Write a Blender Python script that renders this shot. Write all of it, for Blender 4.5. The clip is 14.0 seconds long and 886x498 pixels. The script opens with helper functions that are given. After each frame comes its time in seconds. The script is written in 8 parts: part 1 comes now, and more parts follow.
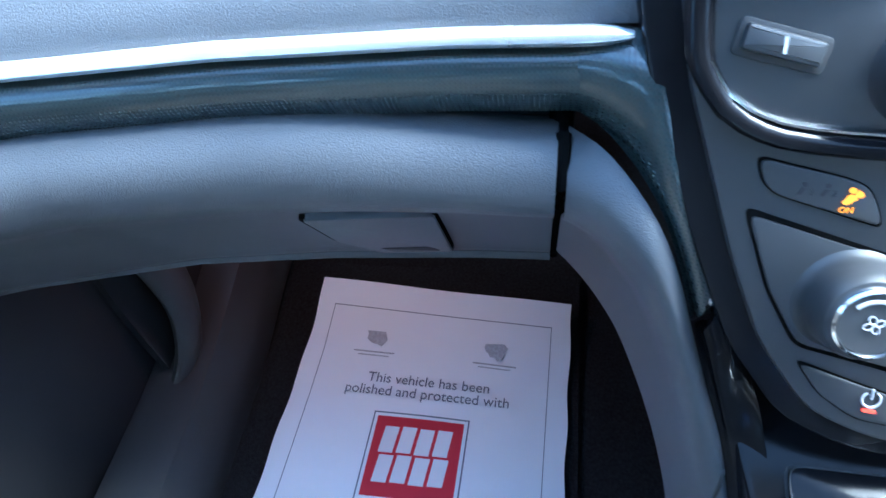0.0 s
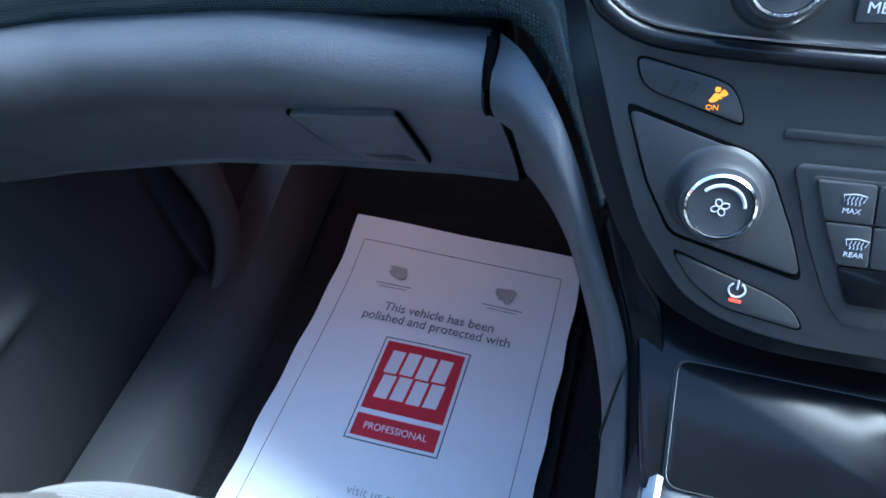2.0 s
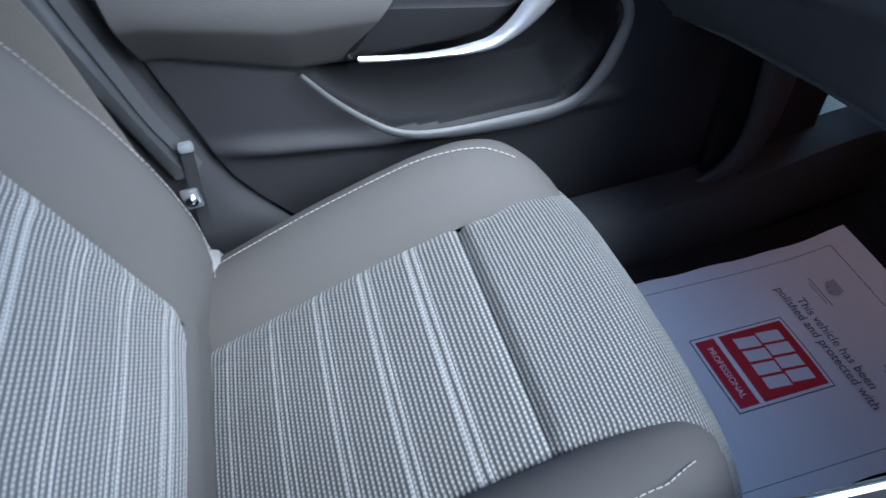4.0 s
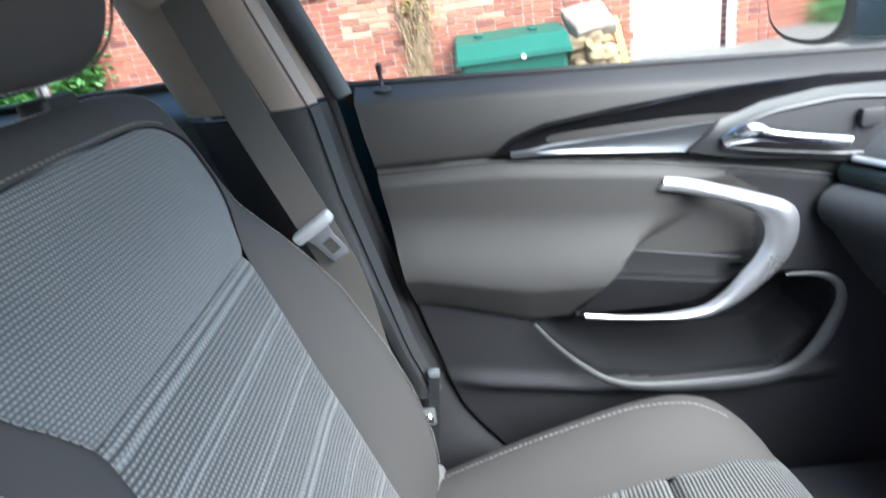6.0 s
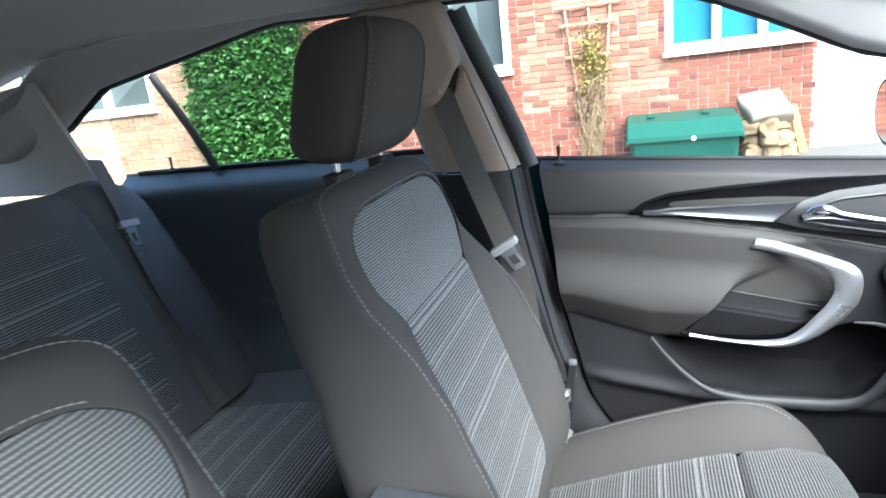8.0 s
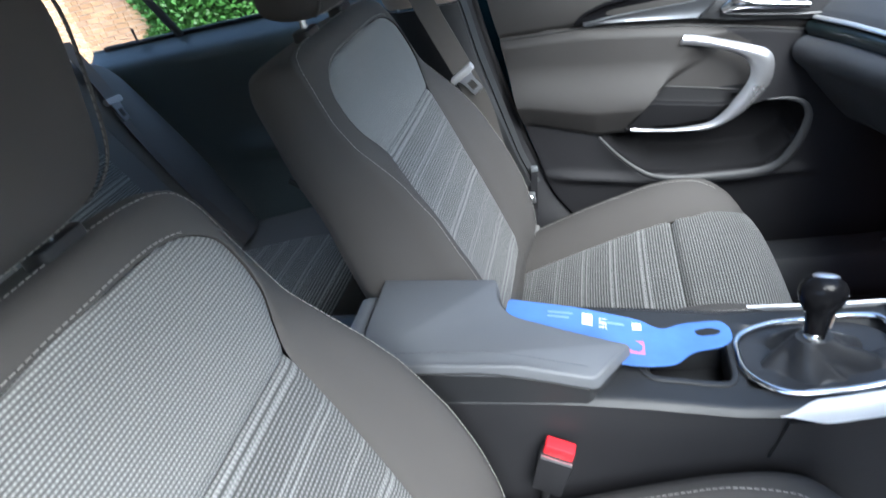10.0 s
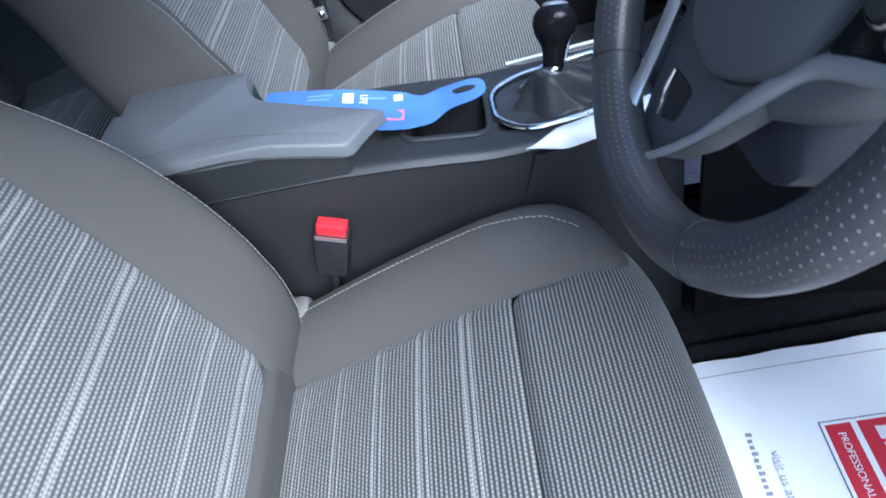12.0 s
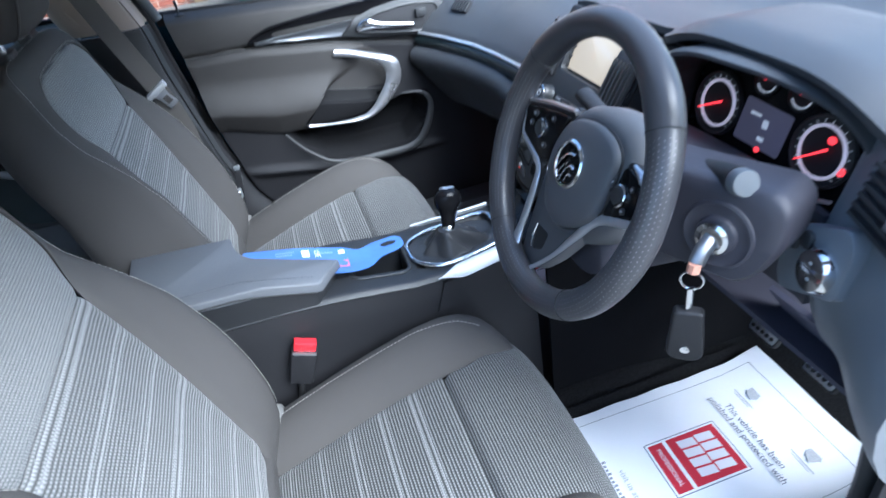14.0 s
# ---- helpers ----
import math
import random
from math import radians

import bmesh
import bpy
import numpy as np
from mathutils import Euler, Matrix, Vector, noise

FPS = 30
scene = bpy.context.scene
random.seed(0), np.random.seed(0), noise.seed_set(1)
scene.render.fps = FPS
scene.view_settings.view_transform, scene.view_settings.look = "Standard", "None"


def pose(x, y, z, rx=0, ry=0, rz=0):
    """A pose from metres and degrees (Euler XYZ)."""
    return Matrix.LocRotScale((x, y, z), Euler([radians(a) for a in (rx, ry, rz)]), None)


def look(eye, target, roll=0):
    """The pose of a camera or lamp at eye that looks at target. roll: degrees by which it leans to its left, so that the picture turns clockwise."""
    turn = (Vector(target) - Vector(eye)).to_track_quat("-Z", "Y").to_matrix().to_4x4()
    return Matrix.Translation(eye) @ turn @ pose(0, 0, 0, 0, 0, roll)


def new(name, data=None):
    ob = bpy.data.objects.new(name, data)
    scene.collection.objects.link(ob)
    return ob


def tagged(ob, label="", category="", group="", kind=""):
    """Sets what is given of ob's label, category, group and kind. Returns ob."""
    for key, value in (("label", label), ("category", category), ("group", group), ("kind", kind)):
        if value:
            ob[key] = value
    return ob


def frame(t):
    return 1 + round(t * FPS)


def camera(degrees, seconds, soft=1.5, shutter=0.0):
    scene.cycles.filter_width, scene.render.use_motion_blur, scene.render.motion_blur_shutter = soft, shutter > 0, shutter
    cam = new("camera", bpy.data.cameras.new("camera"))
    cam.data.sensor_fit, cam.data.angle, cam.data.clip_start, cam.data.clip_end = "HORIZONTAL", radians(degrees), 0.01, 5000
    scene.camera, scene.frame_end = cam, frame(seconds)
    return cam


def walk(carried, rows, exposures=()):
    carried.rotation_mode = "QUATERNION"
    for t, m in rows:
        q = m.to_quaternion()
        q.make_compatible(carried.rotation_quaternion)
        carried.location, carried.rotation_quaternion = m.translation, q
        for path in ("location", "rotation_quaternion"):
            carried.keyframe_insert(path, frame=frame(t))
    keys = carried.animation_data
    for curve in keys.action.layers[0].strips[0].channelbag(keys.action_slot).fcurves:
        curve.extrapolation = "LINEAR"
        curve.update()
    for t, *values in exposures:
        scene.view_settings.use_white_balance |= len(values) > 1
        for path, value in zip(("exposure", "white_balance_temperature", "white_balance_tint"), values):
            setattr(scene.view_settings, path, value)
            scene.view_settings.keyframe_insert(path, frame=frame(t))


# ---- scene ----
cam = camera(70.8, 14.0, shutter=0.4)
PATH = [
    (0, (-0.213, 0.497, 1.058), (-0.535, 1.719, -0.493), -8.7),
    (0.5, (-0.172, 0.476, 1.062), (-0.541, 1.682, -0.49), -10.5),
    (1, (-0.148, 0.452, 1.066), (-0.561, 1.641, -0.488), -11.5),
    (1.5, (-0.15, 0.446, 1.061), (-0.611, 1.613, -0.497), -11.8),
    (2, (-0.118, 0.438, 1.054), (-0.674, 1.567, -0.501), -12.0),
    (2.5, (-0.102, 0.365, 1.081), (-0.95, 1.36, -0.433), -11.2),
    (2.6, (-0.096, 0.353, 1.088), (-1.015, 1.288, -0.423), -10.3),
    (3, (-0.064, 0.3, 1.11), (-1.192, 0.961, -0.404), -8.0),
    (3.2, (-0.057, 0.277, 1.111), (-1.229, 0.775, -0.432), -7.9),
    (5.3, (0.081, 0.162, 1.129), (-1.531, 0.199, -0.053), -8.0),
    (5.5, (0.083, 0.158, 1.146), (-1.601, 0.151, 0.068), -8.3),
    (6, (0.094, 0.15, 1.187), (-1.738, 0.012, 0.396), -8.9),
    (6.5, (0.102, 0.133, 1.23), (-1.798, -0.115, 0.657), -7.1),
    (6.7, (0.130, 0.128, 1.253), (-1.777, -0.158, 0.725), -7.3),
    (7, (0.161, 0.145, 1.209), (-1.744, -0.213, 0.715), -5.7),
    (7.5, (0.367, 0.18, 1.2), (-1.515, -0.311, 0.734), -5.2),
    (7.7, (0.435, 0.185, 1.22), (-1.427, -0.368, 0.744), -5.6),
    (9.8, (0.657, 0.242, 1.322), (-0.982, -0.361, 0.346), -15.2),
    (10, (0.669, 0.245, 1.313), (-0.95, -0.32, 0.284), -15.3),
    (10.5, (0.715, 0.259, 1.289), (-0.855, -0.216, 0.144), -15.5),
    (11, (0.761, 0.306, 1.245), (-0.748, -0.102, -0.003), -16.7),
    (11.5, (0.755, 0.354, 1.215), (-0.687, 0.034, -0.133), -17.8),
    (12, (0.72, 0.384, 1.153), (-0.682, 0.109, -0.247), -19.8),
    (12.5, (0.745, 0.362, 1.131), (-0.69, 0.249, -0.258), -17.3),
    (13, (0.808, 0.363, 1.172), (-0.663, 0.321, -0.182), -17.0),
    (13.5, (0.896, 0.298, 1.272), (-0.65, 0.465, 0.015), -12.7),
    (14, (1.013, 0.221, 1.371), (-0.603, 0.575, 0.247), -9.7),
]
walk(cam, [(t, look(eye, target, roll)) for t, eye, target, roll in PATH],
     [(0, 4.0, 4850, -3), (1.5, 3.65, 4850, -3), (2.0, 3.45, 4800, -2), (2.6, 2.85, 4700, 1), (3.2, 2.3, 4750, 5), (5.3, 2.28, 5650, 3), (6.0, 2.46, 5650, 3), (7.0, 2.55, 5650, 3), (9.8, 2.1, 5700, 4), (11.0, 2.0, 5600, 5), (12.5, 1.82, 5050, 6), (14, 1.98, 5200, 5)])

# ---- sky, sun ----
world = bpy.data.worlds.new("sky")
scene.world = world
world.use_nodes = True
wn = world.node_tree.nodes
sky = wn.new("ShaderNodeTexSky")
sky.sky_type, sky.sun_disc = "NISHITA", False
sky.sun_elevation, sky.sun_rotation = radians(43), radians(56)
sky.air_density, sky.dust_density = 1.2, 2.0
wn["Background"].inputs[1].default_value = 0.15
world.node_tree.links.new(sky.outputs[0], wn["Background"].inputs[0])
sun = new("sun", bpy.data.lights.new("sun", "SUN"))
sun.data.energy, sun.data.angle, sun.data.color = 3.5, radians(45), (1.0, 0.95, 0.88)
sun.matrix_world = look((1.85, 1.25, 2.1), (0, 0, 0))


# ---- materials ----
def node_mat(name):
    m = bpy.data.materials.new(name)
    m.use_nodes = True
    return m, m.node_tree.nodes, m.node_tree.links, m.node_tree.nodes["Principled BSDF"]


def mat(name, col, rough=0.5, metal=0.0, grain=0.0, grain_scale=300.0, blotch=0.12, blotch_scale=6.0, emit=None, power=1.0, coat=0.0, spec=0.5, rnd=0.0):
    """A surface with colour blotches at a large scale and a relief at a fine one."""
    m, N, L, B = node_mat(name)
    B.inputs["Roughness"].default_value, B.inputs["Metallic"].default_value = rough, metal
    B.inputs["Coat Weight"].default_value, B.inputs["Specular IOR Level"].default_value = coat, spec
    tc = N.new("ShaderNodeTexCoord")
    n1 = N.new("ShaderNodeTexNoise")
    n1.inputs["Scale"].default_value, n1.inputs["Detail"].default_value = blotch_scale, 6
    L.new(tc.outputs["Object"], n1.inputs["Vector"])
    ramp = N.new("ShaderNodeMapRange")
    ramp.inputs[3].default_value, ramp.inputs[4].default_value = 1 - blotch, 1 + blotch
    L.new(n1.outputs[0], ramp.inputs[0])
    fac = ramp.outputs[0]
    if rnd:
        oi = N.new("ShaderNodeObjectInfo")
        r2 = N.new("ShaderNodeMapRange")
        r2.inputs[3].default_value, r2.inputs[4].default_value = 1 - rnd, 1 + rnd
        L.new(oi.outputs["Random"], r2.inputs[0])
        mu = N.new("ShaderNodeMath")
        mu.operation = "MULTIPLY"
        L.new(fac, mu.inputs[0]), L.new(r2.outputs[0], mu.inputs[1])
        fac = mu.outputs[0]
    mix = N.new("ShaderNodeVectorMath")
    mix.operation = "SCALE"
    mix.inputs[0].default_value = col
    L.new(fac, mix.inputs["Scale"])
    L.new(mix.outputs[0], B.inputs["Base Color"])
    rr = N.new("ShaderNodeMapRange")
    rr.inputs[3].default_value, rr.inputs[4].default_value = max(rough - 0.08, 0.02), min(rough + 0.08, 1)
    L.new(n1.outputs[0], rr.inputs[0]), L.new(rr.outputs[0], B.inputs["Roughness"])
    if grain:
        v = N.new("ShaderNodeTexNoise")
        v.inputs["Scale"].default_value, v.inputs["Detail"].default_value = grain_scale, 3
        L.new(tc.outputs["Object"], v.inputs["Vector"])
        bp = N.new("ShaderNodeBump")
        bp.inputs["Strength"].default_value, bp.inputs["Distance"].default_value = grain, 0.001
        L.new(v.outputs[0], bp.inputs["Height"]), L.new(bp.outputs[0], B.inputs["Normal"])
    if emit:
        B.inputs["Emission Color"].default_value = (*emit, 1)
        B.inputs["Emission Strength"].default_value = power
    return m


def math_node(N, L, op, a, b=None, c=None):
    n = N.new("ShaderNodeMath")
    n.operation = op
    for i, v in enumerate((a, b, c)):
        if v is None:
            continue
        if isinstance(v, (int, float)):
            n.inputs[i].default_value = v
        else:
            L.new(v, n.inputs[i])
    return n.outputs[0]


def weave(name, bands, dark=(0.050, 0.050, 0.049), light=(0.34, 0.34, 0.333), rib=0.0055, dot=0.0048, first=0.0, last=9.0):
    """Ribbed two-tone upholstery: ribs across the seat broken into dashes, with lighter twin bands; the mesh's UV runs in metres."""
    m, N, L, B = node_mat(name)
    B.inputs["Roughness"].default_value = 0.85
    B.inputs["Sheen Weight"].default_value = 0.15
    uv = N.new("ShaderNodeUVMap")
    sep = N.new("ShaderNodeSeparateXYZ")
    L.new(uv.outputs[0], sep.inputs[0])
    u, v = sep.outputs[0], sep.outputs[1]
    wob = N.new("ShaderNodeTexNoise")
    wob.inputs["Scale"].default_value = 60
    L.new(uv.outputs[0], wob.inputs["Vector"])
    vv = math_node(N, L, "ADD", v, math_node(N, L, "MULTIPLY", wob.outputs[0], 0.0012))
    s = math_node(N, L, "SINE", math_node(N, L, "MULTIPLY", vv, 2 * math.pi / rib))
    row = math_node(N, L, "FLOOR", math_node(N, L, "DIVIDE", vv, rib))
    uu = math_node(N, L, "ADD", u, math_node(N, L, "MULTIPLY", row, dot * 0.37))
    d = math_node(N, L, "SINE", math_node(N, L, "MULTIPLY", uu, 2 * math.pi / dot))
    ribs = math_node(N, L, "MINIMUM", math_node(N, L, "MAXIMUM", math_node(N, L, "MULTIPLY_ADD", s, 0.85, 0.38), 0.0), 1.0)
    dash = math_node(N, L, "MULTIPLY_ADD", d, 0.24, 0.56)
    val = math_node(N, L, "MULTIPLY", ribs, dash)
    if bands:
        w = math_node(N, L, "MODULO", math_node(N, L, "ADD", v, bands * 20.5 - first), bands)
        for pos, wid in ((-0.0052, 0.0012), (0.0052, 0.0009)):
            near = math_node(N, L, "LESS_THAN", math_node(N, L, "ABSOLUTE", math_node(N, L, "SUBTRACT", w, bands / 2 + pos)), wid)
            near = math_node(N, L, "MULTIPLY", near, math_node(N, L, "LESS_THAN", v, last))
            val = math_node(N, L, "MAXIMUM", val, math_node(N, L, "MULTIPLY", near, math_node(N, L, "MULTIPLY_ADD", d, 0.16, 0.78)))
    big = N.new("ShaderNodeTexNoise")
    big.inputs["Scale"].default_value = 9
    L.new(uv.outputs[0], big.inputs["Vector"])
    mixc = N.new("ShaderNodeMix")
    mixc.data_type = "RGBA"
    mixc.inputs[6].default_value, mixc.inputs[7].default_value = (*dark, 1), (*light, 1)
    L.new(math_node(N, L, "MULTIPLY", val, math_node(N, L, "MULTIPLY_ADD", big.outputs[0], 0.3, 0.85)), mixc.inputs[0])
    L.new(mixc.outputs[2], B.inputs["Base Color"])
    bp = N.new("ShaderNodeBump")
    bp.inputs["Strength"].default_value, bp.inputs["Distance"].default_value = 0.6, 0.0012
    L.new(val, bp.inputs["Height"]), L.new(bp.outputs[0], B.inputs["Normal"])
    return m


def dotted(name, col, spot, pitch):
    """Dark glossy trim with a fine dot lattice."""
    m, N, L, B = node_mat(name)
    B.inputs["Roughness"].default_value, B.inputs["Coat Weight"].default_value = 0.28, 0.5
    B.inputs["Coat Roughness"].default_value = 0.08
    tc = N.new("ShaderNodeTexCoord")
    mp = N.new("ShaderNodeMapping")
    mp.inputs["Rotation"].default_value = (0, radians(45), 0)
    L.new(tc.outputs["Object"], mp.inputs["Vector"])
    sep = N.new("ShaderNodeSeparateXYZ")
    L.new(mp.outputs[0], sep.inputs[0])
    a = math_node(N, L, "SINE", math_node(N, L, "MULTIPLY", sep.outputs[0], 2 * math.pi / pitch))
    b = math_node(N, L, "SINE", math_node(N, L, "MULTIPLY", sep.outputs[2], 2 * math.pi / pitch))
    val = math_node(N, L, "MULTIPLY_ADD", math_node(N, L, "MULTIPLY", a, b), 0.5, 0.5)
    mixc = N.new("ShaderNodeMix")
    mixc.data_type = "RGBA"
    mixc.inputs[6].default_value, mixc.inputs[7].default_value = (*col, 1), (*spot, 1)
    L.new(val, mixc.inputs[0]), L.new(mixc.outputs[2], B.inputs["Base Color"])
    L.new(math_node(N, L, "MULTIPLY_ADD", val, 0.6, 0.1), B.inputs["Coat Weight"])
    L.new(math_node(N, L, "MULTIPLY_ADD", val, -0.12, 0.36), B.inputs["Roughness"])
    return m


def glass(name, tint=(0.9, 0.95, 0.95), alpha=0.08):
    m, N, L, B = node_mat(name)
    B.inputs["Base Color"].default_value = (*tint, 1)
    B.inputs["Roughness"].default_value, B.inputs["Alpha"].default_value = 0.02, alpha
    return m


PLASTIC = mat("charcoal soft plastic", (0.028, 0.029, 0.031), 0.55, grain=0.35, grain_scale=900)
PLASTIC_D = mat("black hard plastic", (0.018, 0.018, 0.02), 0.5, grain=0.25, grain_scale=900, spec=0.35)
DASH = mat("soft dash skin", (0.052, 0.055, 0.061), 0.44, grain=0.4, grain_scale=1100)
# Near-black without gloss: puts the shade of narrow gaps into colour.
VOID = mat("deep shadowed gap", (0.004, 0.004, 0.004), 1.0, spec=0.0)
STACK = mat("satin anthracite plastic", (0.021, 0.022, 0.024), 0.45, grain=0.08, grain_scale=1500)
KEYPL = mat("button plastic", (0.026, 0.027, 0.029), 0.45, grain=0.05, grain_scale=1500)
PIANO = mat("piano black", (0.006, 0.006, 0.007), 0.16, spec=0.12, blotch_scale=30)
# The dots' teal paints in the tint of the windscreen's reflection.
TRIM = dotted("dotted gloss trim", (0.005, 0.009, 0.010), (0.026, 0.042, 0.044), 0.0034)
CHROME = mat("chrome", (0.82, 0.83, 0.85), 0.13, 1.0, blotch=0.05)
STRIP = mat("bright satin strip", (0.78, 0.80, 0.83), 0.28, 0.85)
SATIN = mat("satin silver", (0.62, 0.63, 0.66), 0.3, 0.9, grain=0.05, grain_scale=2000)
CLOTH = mat("dark grey seat cloth", (0.056, 0.052, 0.049), 0.9, grain=0.5, grain_scale=1400)
# Front seat cloth lightened: rear-window light is put into the colour.
CLOTH2 = mat("seat cloth with rear window light", (0.105, 0.108, 0.106), 0.9, grain=0.5, grain_scale=1400)
DOORCLOTH = mat("door pad leatherette", (0.024, 0.0223, 0.0216), 0.66, grain=0.4, grain_scale=900)
STITCH = mat("pale thread", (0.24, 0.23, 0.215), 0.8)
STACKTHREAD = mat("blue-grey thread", (0.07, 0.074, 0.08), 0.7)
HEADSTITCH = mat("dark grey thread", (0.13, 0.12, 0.115), 0.8)
# Seat cloth darkened: the roof's shade on the headrests is in this colour.
HEADCLOTH = mat("seat cloth in roof shade", (0.046, 0.042, 0.040), 0.9, grain=0.5, grain_scale=1400)
# Lighter, bluer than DASH: daylight from the open door put into the colour.
DASHEND = mat("dash skin with daylight in its colour", (0.150, 0.160, 0.176), 0.5, grain=0.4, grain_scale=1100)
SPOKE = mat("satin spoke metal", (0.50, 0.51, 0.54), 0.33, 0.7, grain=0.05, grain_scale=2000)
BLADESILVER = mat("pale satin blade", (0.66, 0.68, 0.70), 0.42, 0.35, grain=0.05, grain_scale=2000)
BLADE = mat("brushed dark silver", (0.16, 0.17, 0.185), 0.30, 0.8, grain=0.05, grain_scale=2000)
PALEGREY = mat("pale grey stalk end", (0.13, 0.14, 0.15), 0.5)
BEIGE = mat("warm grey pillar trim", (0.32, 0.262, 0.222), 0.7, grain=0.2, grain_scale=700)
HEADLINER = mat("grey headliner cloth", (0.42, 0.41, 0.40), 0.95, grain=0.4, grain_scale=800)
WEBBING = mat("seat belt webbing", (0.10, 0.092, 0.086), 0.75, grain=0.6, grain_scale=500)
FRAMEGREY = mat("blue-grey frame edge", (0.085, 0.095, 0.105), 0.5, grain=0.2, grain_scale=900)
# Teal stands in for sky light that falls on the trim through tinted glass.
REARTRIM = mat("rear door trim tinted by sky light", (0.066, 0.085, 0.089), 0.36, grain=0.35, grain_scale=900)
RUBBER = mat("black rubber", (0.015, 0.015, 0.016), 0.6)
CARPET = mat("black carpet", (0.016, 0.016, 0.017), 1.0, grain=1.0, grain_scale=450, blotch=0.9, blotch_scale=260, spec=0.1)
LEATHER = mat("black leather", (0.044, 0.044, 0.049), 0.33, grain=0.16, grain_scale=1000)
# Near-black door plastic stands in for the shade inside the map pocket.
POCKETSHADE = mat("door plastic in pocket shade", (0.007, 0.007, 0.008), 0.85, grain=0.3, grain_scale=900, spec=0.15)
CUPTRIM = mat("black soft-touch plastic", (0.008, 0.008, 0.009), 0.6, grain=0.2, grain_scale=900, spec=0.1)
LOWTRIM = mat("charcoal hard door plastic", (0.014, 0.014, 0.016), 0.65, grain=0.3, grain_scale=900, spec=0.2)
ARMPAD = mat("blue-grey armrest skin", (0.115, 0.121, 0.132), 0.48, grain=0.4, grain_scale=900)
HUBPL = mat("soft wheel hub plastic", (0.082, 0.084, 0.091), 0.5, grain=0.2, grain_scale=1200)
SHROUD = mat("purple-grey column plastic", (0.036, 0.035, 0.046), 0.55, grain=0.25, grain_scale=900)
RED = mat("red release plastic", (0.62, 0.02, 0.03), 0.4)
PAPER = mat("white paper", (0.85, 0.87, 0.92), 0.9, blotch=0.03, blotch_scale=12, grain=0.15, grain_scale=60)
INK = mat("grey print", (0.16, 0.18, 0.24), 0.9)
INKM = mat("mid grey print", (0.27, 0.29, 0.34), 0.9)
INKL = mat("pale grey print", (0.42, 0.44, 0.48), 0.9, blotch=0.4, blotch_scale=300)
INKRED = mat("red print", (0.55, 0.025, 0.05), 0.85)
WHITEP = mat("white print", (0.8, 0.8, 0.84), 0.8)
ICON = mat("pale icon print", (0.42, 0.43, 0.45), 0.7)
AMBER = mat("amber lamp", (0.7, 0.22, 0.01), 0.5, emit=(1.0, 0.25, 0.01), power=0.14)
REDLED = mat("red lamp", (0.8, 0.05, 0.02), 0.5, emit=(1.0, 0.05, 0.03), power=0.15)
REDNEEDLE = mat("red lit needle", (0.8, 0.03, 0.03), 0.5, emit=(1.0, 0.04, 0.05), power=0.5)
GAUGEW = mat("pale lit gauge print", (0.6, 0.6, 0.62), 0.6, emit=(0.8, 0.8, 0.85), power=0.1)
RINGLIT = mat("pale lilac lit ring", (0.55, 0.52, 0.58), 0.4, 0.3, emit=(0.85, 0.72, 0.82), power=0.10)
LCD = mat("lit information display", (0.10, 0.09, 0.13), 0.3, emit=(0.5, 0.45, 0.62), power=0.02)
SCREEN = mat("lit cream display", (0.3, 0.28, 0.25), 0.12, coat=0.6, emit=(1.0, 0.76, 0.50), power=0.17)
LEAFBLUE = mat("blue printed card", (0.085, 0.19, 0.50), 0.34, blotch=0.3, blotch_scale=25, coat=0.5)
CARDPRINT = mat("pale blue print", (0.22, 0.33, 0.62), 0.5)
WEAVE_BAND = weave("striped backrest weave", 0.0585, (0.044, 0.044, 0.043), (0.285, 0.285, 0.278), first=0.2055)
WEAVE_CUSH = weave("striped cushion weave", 0.061, (0.024, 0.024, 0.023), (0.28, 0.28, 0.272), first=0.078, last=0.36)
WEAVE_PLAIN = weave("ribbed seat weave", 0, (0.019, 0.019, 0.0185), (0.25, 0.25, 0.243), 0.0047, 0.0042)
WEAVE_DOT = weave("dotted seat weave", 0, (0.080, 0.080, 0.078), (0.36, 0.36, 0.35), 0.0040, 0.0040)
GAITER = mat("soft black gaiter leather", (0.028, 0.029, 0.032), 0.42, grain=0.3, grain_scale=700)
WEAVE_REAR = weave("rear striped seat weave", 0.06, (0.03, 0.034, 0.033), (0.30, 0.31, 0.30))


# ---- builders ----
def part(name, bm, material, parent, label="", smooth=True, sharp=42):
    me = bpy.data.meshes.new(name)
    bm.to_mesh(me)
    bm.free()
    flat = 8 * float(np.median([p.area for p in me.polygons])) if len(me.polygons) < 500 else 1e9
    for p in me.polygons:
        plane = max(abs(p.normal.dot(me.vertices[v].co - p.center)) for v in p.vertices) < 0.0004
        p.use_smooth = smooth and not (plane and (len(p.vertices) > 6 or p.area > flat))
    if smooth:
        me.set_sharp_from_angle(angle=radians(sharp))
    me.materials.append(material)
    ob = new(name, me)
    if parent:
        ob.parent = parent
    return tagged(ob, label)


def thing(name, label, category, group="", kind="", at=(0, 0, 0)):
    ob = new(name)
    ob.empty_display_size = 0.05
    ob.location = at
    return tagged(ob, label, category, group, kind)


